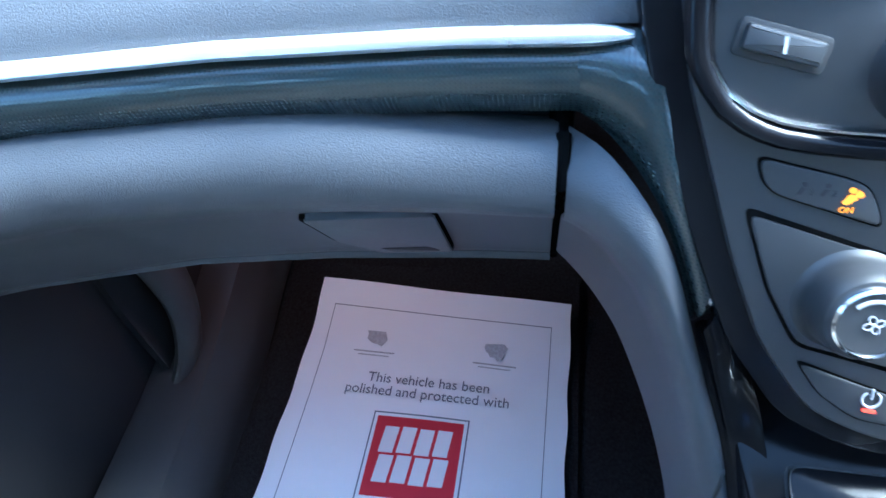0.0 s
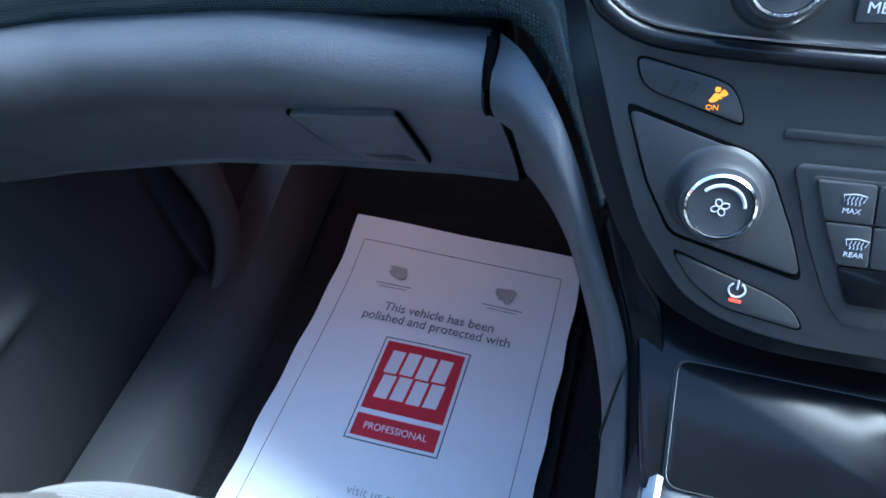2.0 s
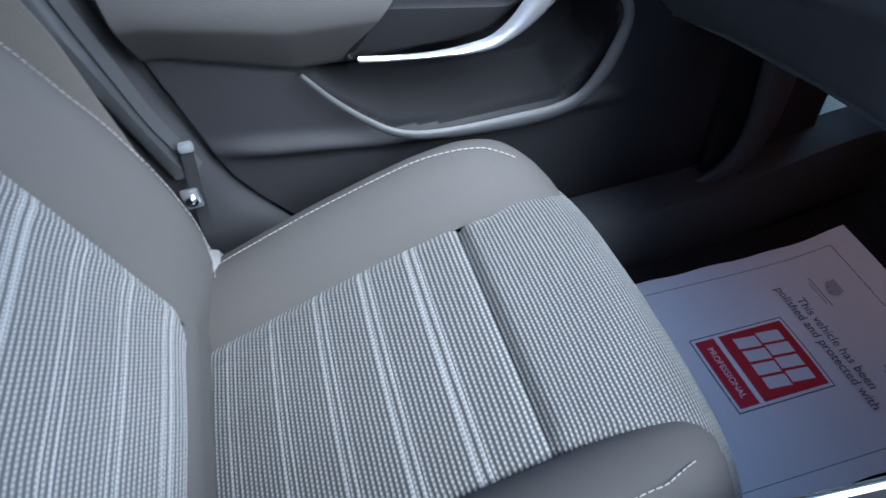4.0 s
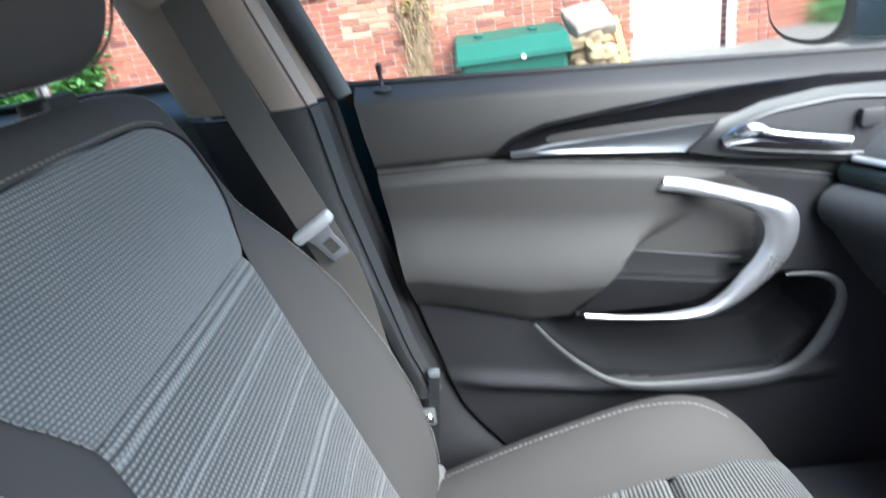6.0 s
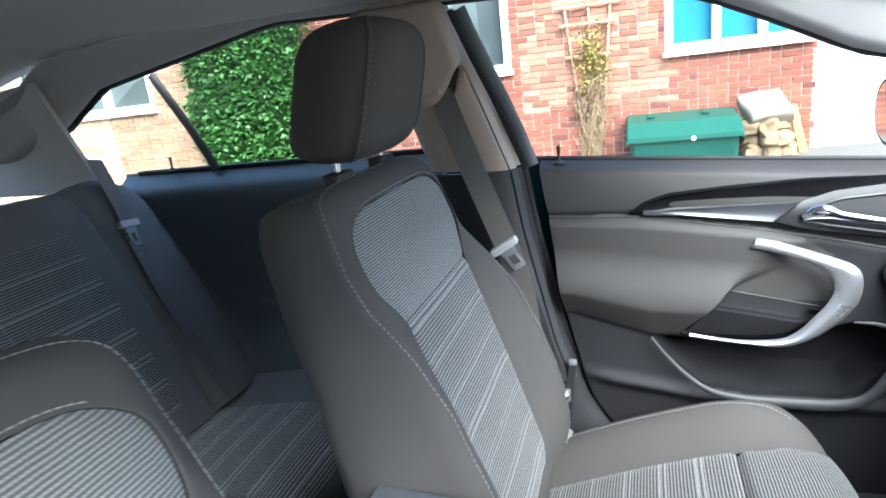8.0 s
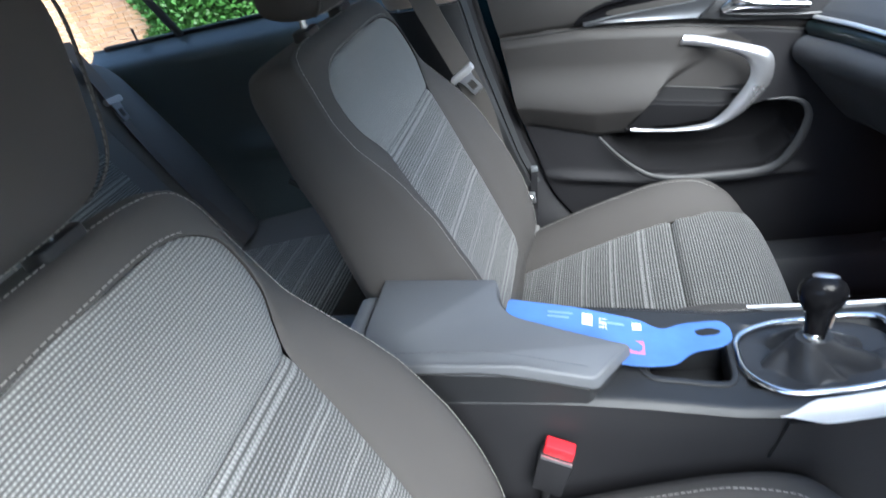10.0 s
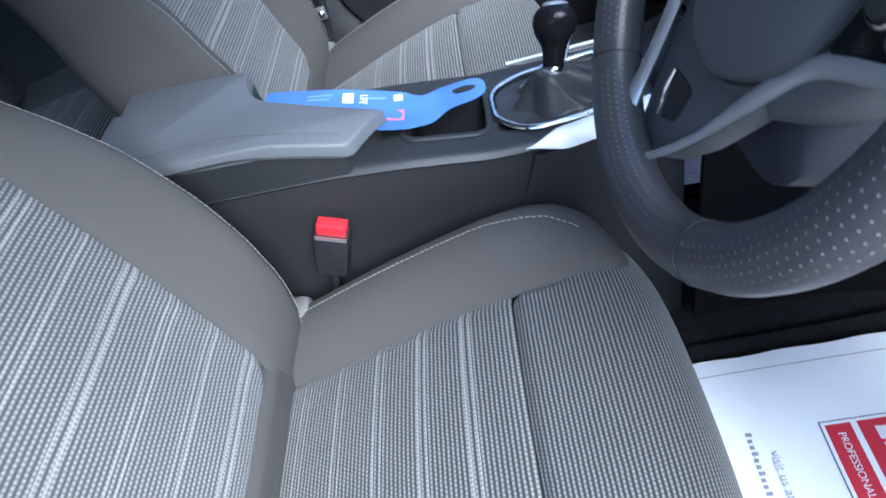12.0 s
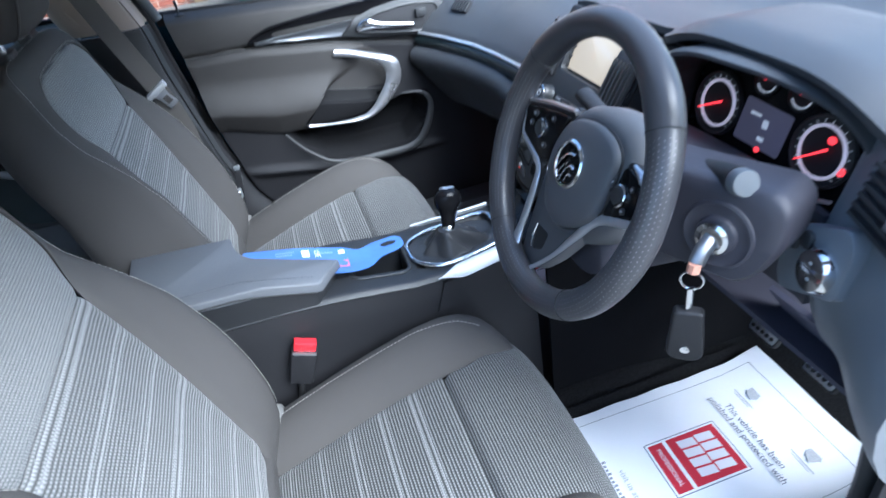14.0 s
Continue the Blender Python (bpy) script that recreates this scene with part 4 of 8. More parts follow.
cov = part("pillar_trim", belt_cover(1.068, 1.272, lambda z: np.interp(z, [1.06, 1.173, 1.212, 1.262, 1.275], [-0.092, -0.131, -0.143, -0.124, -0.118]), 16), BEIGE, None)
tagged(cov, "warm grey raised cover beside the seat belt", "pillar trim", kind="structure")
cov = part("pillar_trim", belt_cover(0.62, 1.064, lambda z: np.interp(z, [0.62, 0.74, 0.84, 0.93, 1.06], [0.02, -0.012, -0.045, -0.075, -0.102]), 20), PLASTIC, None)
tagged(cov, "charcoal lower cover beside the seat belt", "pillar trim", kind="structure")

# roof lining and rails
def rail_z(y):
    return np.interp(y, [-1.25, -1.08, -0.94, -0.5, -0.1, 0.15, 0.30, 0.41, 0.54, 0.80, 1.05, 1.2], [1.17, 1.225, 1.315, 1.395, 1.385, 1.372, 1.335, 1.285, 1.22, 1.155, 1.08, 1.01])


roof = part("ceiling", slab([[(x, y, min(1.43 - 0.03 * (x / 0.6) ** 2 - 0.05 * max(0, y - 0.05) ** 2 * 4 - 0.25 * max(0, -y - 0.7) ** 2, 1.43)) for x in np.linspace(-0.60, 0.60, 24)] for y in np.linspace(-1.45, 0.42, 40)], -0.02), HEADLINER, None)
tagged(roof, "grey cloth roof lining", "ceiling", kind="structure")
for sgn in (-1, 1):
    rows = []
    for y in np.linspace(-1.28, 1.2, 60):
        z = rail_z(y) + (np.interp(y, [0.2, 0.4, 0.6, 0.85, 1.2], [0, 0.06, 0.08, 0.06, 0.0]) if sgn > 0 else 0)
        zi = 1.43 - 0.03 - 0.2 * max(0, y - 0.05) ** 2 - 0.25 * max(0, -y - 0.7) ** 2
        zi = max(min(zi, z + 0.10), z + 0.045)
        xi = np.interp(y, [-1.28, 0.3, 0.6, 1.2], [0.55, 0.585, 0.63, 0.76])
        rows.append([(sgn * a, y, b) for a, b in ((xi, zi), (xi + 0.03, zi - 0.012), (xi + 0.055, z + 0.02), (xi + 0.07, z + 0.004), (xi + 0.085, z), (xi + 0.10, z + 0.012), (xi + 0.11, z + 0.05))])
    r = part("roof_rail", slab(rows, 0.006 * sgn), HEADLINER, None)
    tagged(r, "grey cloth roof rail and windscreen pillar trim", "pillar trim", kind="structure")
    seal = part("door_seal", tube([(sgn * (np.interp(y, [-1.28, 0.3, 0.6, 1.2], [0.55, 0.585, 0.63, 0.76]) + 0.10), y, rail_z(y) + 0.002 + (np.interp(y, [0.2, 0.4, 0.6, 0.85, 1.2], [0, 0.06, 0.08, 0.06, 0.0]) if sgn > 0 else 0)) for y in np.linspace(-1.2, 1.0, 50)], 0.008, 8), RUBBER, None)
    tagged(seal, "black rubber seal along the window top", "door seal", kind="structure")
# rear pillar and shelf
for sgn in (-1, 1):
    c = part("pillar_trim", slab([[(sgn * (0.66 - 0.10 * t + 0.05 * u), -1.02 - 0.45 * u - 0.02 * t, 1.08 + (0.06 + 0.20 * (1 - u * 0.2)) * t) for u in np.linspace(0, 1, 10)] for t in np.linspace(0, 1, 10)], 0.01 * sgn), HEADLINER, None)
    tagged(c, "grey rear pillar trim", "pillar trim", kind="structure")
shelf = part("parcel_shelf", rbox(-0.70, 0.70, -1.55, -1.05, 1.04, 1.06, 0.005), PLASTIC_D, None)
tagged(shelf, "dark parcel shelf behind the rear seat", "shelf", kind="structure")
back = part("wall_back", rbox(-0.76, 0.76, -1.62, -1.56, 0.3, 1.06, 0.005), PLASTIC_D, None)
tagged(back, "dark boot wall behind the rear seat", "wall", kind="structure")
for nm, x0, y0, y1, z1 in (("window_1", -0.765, -0.10, 0.80, None), ("window_2", -0.765, -1.05, -0.22, None)):
    rows = [[(x0 + 0.10 * max(0, z - 1.1) ** 1.0 * 0.6, y, z) for z in np.linspace(belt(y) if nm == "window_1" else 1.10, max(rail_z(y) + 0.01, (belt(y) if nm == "window_1" else 1.10) + 0.004), 6)] for y in np.linspace(y0, y1, 16)]
    w = part(nm, slab(rows, 0.004), glass("side glass", (0.01, 0.012, 0.012), 0.20), None)
    w.visible_shadow = False
    tagged(w, "clear side window glass of the car", "window", kind="structure")
ws = part("window_3", slab([[(x, 0.42 + 0.88 * t, 1.375 - 0.36 * t + 0.02 * math.cos(x * 2)) for x in np.linspace(-0.66, 0.66, 10)] for t in np.linspace(0, 1, 10)], 0.004), glass("windscreen glass", (0.01, 0.012, 0.012), 0.04), None)
ws.visible_shadow = False
tagged(ws, "clear raked windscreen glass", "windscreen", kind="structure")
body = part("bonnet", slab([[(x, y, 0.98 - 0.10 * (y - 1.3) - 0.06 * (x / 0.8) ** 2) for x in np.linspace(-0.82, 0.82, 12)] for y in np.linspace(1.30, 2.4, 12)], -0.02), mat("blue-grey car paint", (0.03, 0.09, 0.13), 0.25, 0.3, coat=0.8), None)
tagged(body, "dark teal painted car bonnet beyond the windscreen", "bonnet", kind="structure")
side = part("door_skin", slab([[(-0.80 - 0.05 * math.sin(math.pi * (1.08 - z) / 0.8), y, z - (z - 0.28) / 0.805 * max(0.0, 1.088 - belt(max(y, 0.0)))) for y in np.linspace(-1.3, 1.3, 40)] for z in np.linspace(0.28, 1.085, 12)], 0.01), mat("blue-grey door paint", (0.03, 0.09, 0.13), 0.25, 0.3, coat=0.8), None)
tagged(side, "dark teal painted outer side of the car", "car body", kind="structure")


# ---- dashboard ----
dash = thing("dashboard", "charcoal car dashboard with silver strip and glove box", "dashboard")


def dash_y(x):
    """The face line of the passenger side, seen from above."""
    return np.interp(x, [-0.72, -0.61, -0.48, -0.37, -0.26, -0.18, 0.2], [0.62, 0.671, 0.715, 0.733, 0.743, 0.745, 0.745])


def dash_row(x, prof, drop=0.0):
    s = dash_y(x) - 0.745
    return [(x, y + s * f, z - drop * sstep(x, -0.36, -0.205) * sstep(z, 0.78, 0.86)) for y, z, f in prof]


xs = np.linspace(-0.70, -0.2005, 50)
top_prof = [(1.30, 0.985, 0), (1.15, 1.0, 0.1), (1.0, 1.0, 0.3), (0.90, 0.99, 0.6), (0.83, 0.972, 0.9), (0.785, 0.945, 1), (0.758, 0.918, 1), (0.749, 0.908, 1), (0.748, 0.903, 1)]
part("dash_top", slab([dash_row(x, top_prof) for x in np.linspace(-0.72, -0.16, 40)], 0.012), DASH, dash, "soft grained dash top")
strip = [(x, dash_y(x) - 0.004, 0.902) for x in np.linspace(-0.69, -0.180, 60)]
part("silver_strip", tube(strip, 0.0056, 10, 0.8, (0, 0, 1), np.interp(np.linspace(0, 1, 60), [0, 0.97, 0.99, 1], [1, 1, 0.75, 0.4])), STRIP, dash, "polished silver dash strip")
trim_prof = [tuple(p) for p in spline([(0.752, 0.8975, 1), (0.742, 0.895, 1), (0.7365, 0.8915, 1), (0.7335, 0.886, 1), (0.7335, 0.878, 1), (0.737, 0.869, 1), (0.745, 0.858, 1), (0.758, 0.852, 1), (0.764, 0.81, 1)], 30)]
part("gloss_trim", slab([dash_row(x, trim_prof) for x in xs], 0.008), TRIM, dash, "dark glossy trim with fine dot pattern")
glove_prof = [(0.758, 0.860, 1), (0.744, 0.867, 1), (0.727, 0.864, 1), (0.715, 0.853, 1), (0.711, 0.835, 1), (0.717, 0.818, 1), (0.729, 0.805, 1), (0.741, 0.792, 1), (0.7485, 0.778, 1), (0.760, 0.755, 0.95), (0.772, 0.729, 0.9), (0.782, 0.706, 0.85), (0.788, 0.692, 0.8), (0.80, 0.684, 0.7), (0.95, 0.684, 0.5)]
glove_prof = [tuple(p) for p in spline(glove_prof, 50)]
part("glove_box", slab([dash_row(x, glove_prof, 0.016) for x in np.linspace(-0.70, -0.2092, 50)], 0.012), DASH, dash, "padded glove box lid")
FG = frame_of((-0.315, 0.7535, 0.750), (1, 0.085, 0), (0, -0.47, 1))
gh = [(-0.046, 0.040), (0.035, 0.044), (0.038, -0.046), (-0.014, -0.046), (-0.038, -0.012)]
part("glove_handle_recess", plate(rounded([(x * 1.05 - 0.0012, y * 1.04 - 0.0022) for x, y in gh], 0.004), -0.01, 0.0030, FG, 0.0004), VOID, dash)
part("glove_handle", plate(rounded(gh, 0.004), -0.01, 0.0048, FG, 0.0012), DASH, dash, "flush glove box handle")
part("glove_handle_scoop", plate(rounded([(-0.012, -0.030), (0.022, -0.028), (0.030, -0.040), (-0.004, -0.041)], 0.002), 0.004, 0.0054, FG, 0.0008), PLASTIC_D, dash)
# knee column: the glove box's section swept down the console's side
Rr = spline([(-0.2040, 0.744, 0.849), (-0.188, 0.727, 0.850), (-0.173, 0.711, 0.842), (-0.159, 0.695, 0.828), (-0.148, 0.685, 0.805), (-0.136, 0.674, 0.772), (-0.125, 0.663, 0.742), (-0.109, 0.645, 0.700), (-0.101, 0.612, 0.665), (-0.096, 0.575, 0.635), (-0.094, 0.530, 0.610), (-0.096, 0.470, 0.592), (-0.099, 0.410, 0.582)], 52)
Lr = spline([(-0.2045, 0.792, 0.688), (-0.196, 0.786, 0.684), (-0.179, 0.768, 0.677), (-0.161, 0.745, 0.664), (-0.147, 0.722, 0.645), (-0.135, 0.702, 0.622), (-0.125, 0.682, 0.598), (-0.116, 0.655, 0.57), (-0.112, 0.622, 0.54), (-0.110, 0.575, 0.505), (-0.108, 0.530, 0.48), (-0.110, 0.470, 0.46), (-0.112, 0.410, 0.45)], 52)
BULGE = spline([(0, 0), (0.03, 0.016), (0.075, 0.031), (0.13, 0.038), (0.186, 0.040), (0.27, 0.037), (0.32, 0.030), (0.373, 0.0215), (0.44, 0.0158), (0.58, 0.011), (0.745, 0.007), (0.89, 0.0036), (1, 0)], 120)
P = []
for i, (a, b) in enumerate(zip(Rr, Lr)):
    t_ = i / 51
    out = np.array((0.0, -1.0, 0.0)) * (1 - t_) + np.array((-0.45, -0.8, 0.2)) * t_
    P.append([a + (b - a) * f + out * ((1 - t_) ** 4.7 * np.interp(f, BULGE[:, 0], BULGE[:, 1]) + (1 - (1 - t_) ** 2.6) * 0.021 * math.sin(math.pi * f ** 0.8) ** 0.7) for f in np.linspace(0, 1, 44) ** 1.3])
part("knee_column", slab(P, -0.012, None, False), DASH, dash, "padded column running down to the console")
jc = int(np.argmin(abs(Rr[:, 2] - 0.694)))
part("column_joint", tube(spline([P[jc][j] + np.array((-0.0006, -0.0008, 0.0006)) for j in range(44)], 30), 0.0010, 6), RUBBER, dash)
# Near-black tubes and a sheet paint the shade in the column gap.
part("gap_shade", tube([(x, y + 0.0075, z) for x, y, z in dash_row(-0.2068, glove_prof, 0.016)[2:44]], 0.0042, 8), VOID, dash, "painted shade in the gap beside the glove box")
part("column_shade", tube(spline([np.array(p) + np.array((-0.0035, 0.0085, 0.0)) for p in P[0]], 60), 0.0042, 8), VOID, dash, "painted shade in the gap beside the padded column")
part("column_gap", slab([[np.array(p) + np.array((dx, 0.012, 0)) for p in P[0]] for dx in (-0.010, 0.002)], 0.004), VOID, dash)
# gloss trim beside the column, running down the stack
Sr = spline([(-0.202, 0.750, 0.899), (-0.182, 0.747, 0.901), (-0.166, 0.742, 0.898), (-0.158, 0.733, 0.878), (-0.148, 0.721, 0.853), (-0.135, 0.706, 0.825), (-0.112, 0.684, 0.772), (-0.103, 0.672, 0.745), (-0.092, 0.655, 0.72), (-0.084, 0.622, 0.690), (-0.080, 0.585, 0.668), (-0.080, 0.530, 0.640), (-0.082, 0.470, 0.622), (-0.085, 0.410, 0.612)], 52)
P = []
tz, ty = np.array(trim_prof)[::-1, 1], np.array(trim_prof)[::-1, 0]
for a, b in zip(Rr, Sr):
    q = 1 - sstep(len(P) / 52, 0.05, 0.55)
    P.append([a + (b - a) * f + np.array((0, 0.002 + q * (np.interp(0.849 + 0.0485 * f, tz, ty) - 0.744 - 0.006 * f - 0.002), 0.0)) for f in np.linspace(0, 1, 24)])
jt = int(np.argmin(abs(Rr[:, 2] - 0.772)))
part("gloss_trim", slab(P[:jt + 1], 0.008), TRIM, dash, "dark glossy trim with fine dot pattern")
part("console_fascia", slab(P[jt + 1:], 0.008), PIANO, dash, "piano black console fascia")
part("fascia_joint", tube([P[jt][0] + np.array((0, -0.001, 0.001)), P[jt][12] + np.array((0, -0.001, 0.001)), P[jt][23] + np.array((0, -0.001, 0.001))], 0.0013, 6), CHROME, dash)

# centre stack, in its own leaning frame
FS = frame_of((0, 0.695, 0.848), (1, 0, 0), (0, 0.514, 0.857))
stack = thing("centre_stack", "anthracite centre stack with knobs, buttons and warning lamp", "control panel")
body_o = [(-0.166, 0.095), (-0.157, 0.050), (-0.1500, 0.0306), (-0.1310, -0.0237), (-0.1130, -0.0655), (-0.0864, -0.1005), (-0.0591, -0.1133), (-0.03, -0.118)]
body_o = body_o + [(-x, y) for x, y in body_o[::-1]]
part("stack_surround", plate(rounded([(x * 1.10, y * 1.08 if y < 0 else y) for x, y in body_o], 0.012), -0.05, -0.004, FS, 0.002), PIANO, stack, "piano black surround")
part("stack_panel", plate(rounded(body_o, 0.012), -0.05, 0.0, FS, 0.003), STACK, stack, "satin anthracite panel")
up_o = [(-0.074, 0.112), (-0.078, 0.19), (-0.158, 0.19), (-0.158, 0.08), (-0.150, 0.052), (-0.134, 0.036), (-0.10, 0.028), (0.10, 0.028), (0.134, 0.036), (0.150, 0.052), (0.158, 0.08), (0.158, 0.19), (0.078, 0.19), (0.074, 0.112)]
part("upper_panel", plate(rounded(up_o, 0.01), -0.05, 0.004, FS, 0.003), STACK, stack)
bezel = spline([(*FS @ Vector((x, y, 0.004)),) for x, y in up_o[2:7]] + [(*FS @ Vector((0, 0.0245, 0.004)),)] + [(*FS @ Vector((x, y, 0.004)),) for x, y in up_o[7:-2]], 60)
part("gloss_bezel", tube(bezel, 0.0062, 10, 0.7), PIANO, stack, "glossy black bezel with bright edge")
part("bezel_edge", tube([p + np.array((0, 0.001, 0.0055)) for p in bezel], 0.0010, 6), CHROME, stack)


def vent(cx, parent, fr, w=0.07, h=0.05, y=0.165):
    part("vent_frame", plate(rounded([(cx - w / 2, y - h / 2), (cx + w / 2, y - h / 2), (cx + w / 2, y + h / 2), (cx - w / 2, y + h / 2)], 0.006), 0.002, 0.006, fr, 0.001), PLASTIC_D, parent)
    for i in range(6):
        x = cx - w / 2 + w * (i + 0.5) / 6
        part("vent_slat", plate([(x - 0.0022, y - h / 2 + 0.003), (x + 0.0022, y - h / 2 + 0.003), (x + 0.0022, y + h / 2 - 0.003), (x - 0.0022, y + h / 2 - 0.003)], 0.003, 0.012, fr), KEYPL, parent)


for cx in (-0.112, 0.112):
    vent(cx * 1.04, stack, FS, 0.068, 0.085, 0.133)
    part("vent_wheel_recess", plate(rounded([(math.copysign(1, cx) * a, b) for a, b in ((0.145, 0.063), (0.110, 0.0545), (0.107, 0.0685), (0.142, 0.0775))], 0.003), 0.003, 0.0052, FS, 0.0005), RUBBER, stack)
    w = part("vent_wheel", plate(rounded([(math.copysign(1, cx) * a, b) for a, b in ((0.142, 0.065), (0.112, 0.0575), (0.110, 0.067), (0.140, 0.0750))], 0.002), 0.004, 0.009, FS, 0.002), KEYPL, stack, "ribbed vent thumb wheel")
    part("wheel_mark", plate([(math.copysign(0.126, cx) - 0.0007, 0.063), (math.copysign(0.126, cx) + 0.0007, 0.063), (math.copysign(0.126, cx) + 0.0007, 0.0695), (math.copysign(0.126, cx) - 0.0007, 0.0695)], 0.0091, 0.0094, FS), ICON, w)


def button(o, name="button", m=STACK, lift=0.0020, r=0.006, parent=None):
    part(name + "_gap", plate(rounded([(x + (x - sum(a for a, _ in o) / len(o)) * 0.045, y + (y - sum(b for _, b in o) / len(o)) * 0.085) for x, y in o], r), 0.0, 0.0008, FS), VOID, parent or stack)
    return part(name, plate(rounded(o, r), 0.0, lift, FS, 0.0008), m, parent or stack)


ab = button([(-0.1265, 0.0212), (-0.1227, 0.0103), (-0.1168, 0.0054), (-0.0737, -0.0071), (-0.0768, 0.0019), (-0.0821, 0.0101), (-0.0904, 0.0131)], "airbag_panel")
# airbag lamp: a seated figure sign and the word
def disc2(x, y, r, z0, z1, n=16):
    return plate(ring_of(r, r, n, x, y), z0, z1, FA2)


FA2 = FS @ Matrix.Translation((0.0010, 0.0030, 0.0)) @ Matrix.Translation((-0.088, 0.003, 0)) @ Matrix.Diagonal((0.8, 0.75, 1, 1)) @ Matrix.Translation((0.088, -0.003, 0))
part("airbag_lamp", join(disc2(-0.0893, 0.0062, 0.0017, 0.0018, 0.0026), plate(rounded([(-0.0935, -0.0012), (-0.0905, 0.0040), (-0.0875, 0.0035), (-0.0860, 0.0008), (-0.0880, 0.0004), (-0.0890, -0.0012), (-0.0915, -0.0022)], 0.0007), 0.0018, 0.0026, FA2), disc2(-0.0857, 0.0040, 0.0019, 0.0018, 0.0026), plate([(-0.0868, 0.0060), (-0.0860, 0.0066), (-0.0832, 0.0036), (-0.0840, 0.0030)], 0.0018, 0.0026, FA2)), AMBER, ab, "lit amber seat sign")
lettering("ON", 0.0046, FA2 @ Matrix.Translation((-0.0907, -0.0052, 0.0023)), AMBER, ab)
for cx, cy in ((-0.113, 0.006), (-0.1015, 0.0055)):
    part("unlit_sign", join(disc2(cx, cy + 0.003, 0.0014, 0.0018, 0.0024), plate([(cx - 0.003, cy - 0.003), (cx - 0.001, cy - 0.003), (cx + 0.001, cy + 0.001), (cx - 0.001, cy + 0.001)], 0.0018, 0.0024, FA2)), PLASTIC_D, ab)
    lettering("2", 0.005, FA2 @ Matrix.Translation((cx + 0.004, cy - 0.0015, 0.0022)), PLASTIC_D, ab)


def knob(cx, cy, r, parent, name="knob"):
    k = part(name, lathe([(r * 1.46, 0.0), (r * 1.36, 0.0015), (r * 1.28, 0.004), (r * 1.23, 0.008), (r * 1.20, 0.014), (r * 1.15, 0.018), (r * 1.07, 0.0205), (r * 0.96, 0.021)], FS @ Matrix.Translation((cx, cy, 0.002)), 48), STACK, parent, "round control knob")
    part("knob_ring", lathe([(r * 0.97, 0.020), (r * 0.95, 0.0235), (r * 0.88, 0.0245), (r * 0.84, 0.022)], FS @ Matrix.Translation((cx, cy, 0.002)), 48), CHROME, k, "chrome knob ring")
    part("knob_face", lathe([(r * 0.85, 0.019), (r * 0.84, 0.0228), (0.001, 0.0232)], FS @ Matrix.Translation((cx, cy, 0.002)), 48), KEYPL, k)
    return k


for sgn in (-1, 1):
    kp = button([(sgn * -x, y) for x, y in ((0.1269, -0.0035), (0.1128, -0.039), (0.0972, -0.0642), (0.0336, -0.0791), (0.0419, -0.0579), (0.057, -0.0294), (0.0655, -0.0219))], "knob_panel")
    k = knob(sgn * -0.0795, -0.0415, 0.0166, kp)
    arc = [FS @ Vector((sgn * -0.0795 + 0.0104 * math.cos(a), -0.0415 + 0.0104 * math.sin(a), 0.0255)) for a in np.linspace(0.1, 2.4, 20)]
    part("knob_arc", tube(arc, 0.0009, 6), ICON, k)
    for i in range(4):
        a = i * math.pi / 2 + 0.4
        c_ = FS @ Matrix.Translation((sgn * -0.0795, -0.0415, 0.0256)) @ Matrix.Rotation(a, 4, "Z") @ Matrix.Translation((0.0023, 0, 0))
        part("fan_blade", tube([c_ @ Vector((0.0018 * math.cos(b), 0.0014 * math.sin(b), 0)) for b in np.linspace(0, 2 * math.pi, 14, endpoint=False)], 0.0003, 5, shut=True), ICON, k)
    pw = button([(sgn * -x, y) for x, y in ((0.0948, -0.0745), (0.0827, -0.0905), (0.0649, -0.1021), (0.026, -0.1079), (0.0323, -0.0978), (0.0427, -0.0918))], "power_button")
    if sgn > 0:
        ring = [FS @ Vector((-0.0605 + 0.0040 * math.cos(a), -0.0906 + 0.0040 * math.sin(a), 0.0024)) for a in np.linspace(math.pi / 2 + 0.55, 2.5 * math.pi - 0.55, 18)]
        part("power_sign", join(tube(ring, 0.0006, 5), tube([FS @ Vector((-0.0605, -0.0903, 0.0024)), FS @ Vector((-0.0605, -0.0850, 0.0024))], 0.0006, 5)), ICON, pw)
        part("power_lamp", plate(rounded([(-0.0633, -0.0972), (-0.0573, -0.0978), (-0.0573, -0.0962), (-0.0633, -0.0956)], 0.0006), 0.0018, 0.0026, FS), REDLED, pw, "small lit red lamp")
part("disc_slot", plate(rounded([(-0.0556, -0.0113), (0.0556, -0.0113), (0.0556, -0.0069), (-0.0556, -0.0069)], 0.0015), 0.0, 0.0012, FS, 0.0004), RUBBER, stack)
frame_o = [(-0.0492, -0.0222), (-0.0357, -0.0580), (-0.0210, -0.0879), (-0.0110, -0.1011), (0.0110, -0.1011), (0.0210, -0.0879), (0.0357, -0.0580), (0.0492, -0.0222)]
part("key_frame", plate(rounded(frame_o, 0.006), 0.0, 0.0022, FS, 0.001), STACK, stack)
part("key_well", plate(rounded([(-0.0405, -0.0272), (-0.0318, -0.0480), (-0.0218, -0.0690), (-0.0115, -0.0910), (0.0115, -0.0910), (0.0218, -0.0690), (0.0318, -0.0480), (0.0405, -0.0272)], 0.004), 0.0015, 0.0027, FS, 0.0003), RUBBER, stack)
left_x = lambda y: np.interp(y, [-0.0889, -0.0688, -0.0477, -0.0284], [-0.0111, -0.0211, -0.0311, -0.0386])
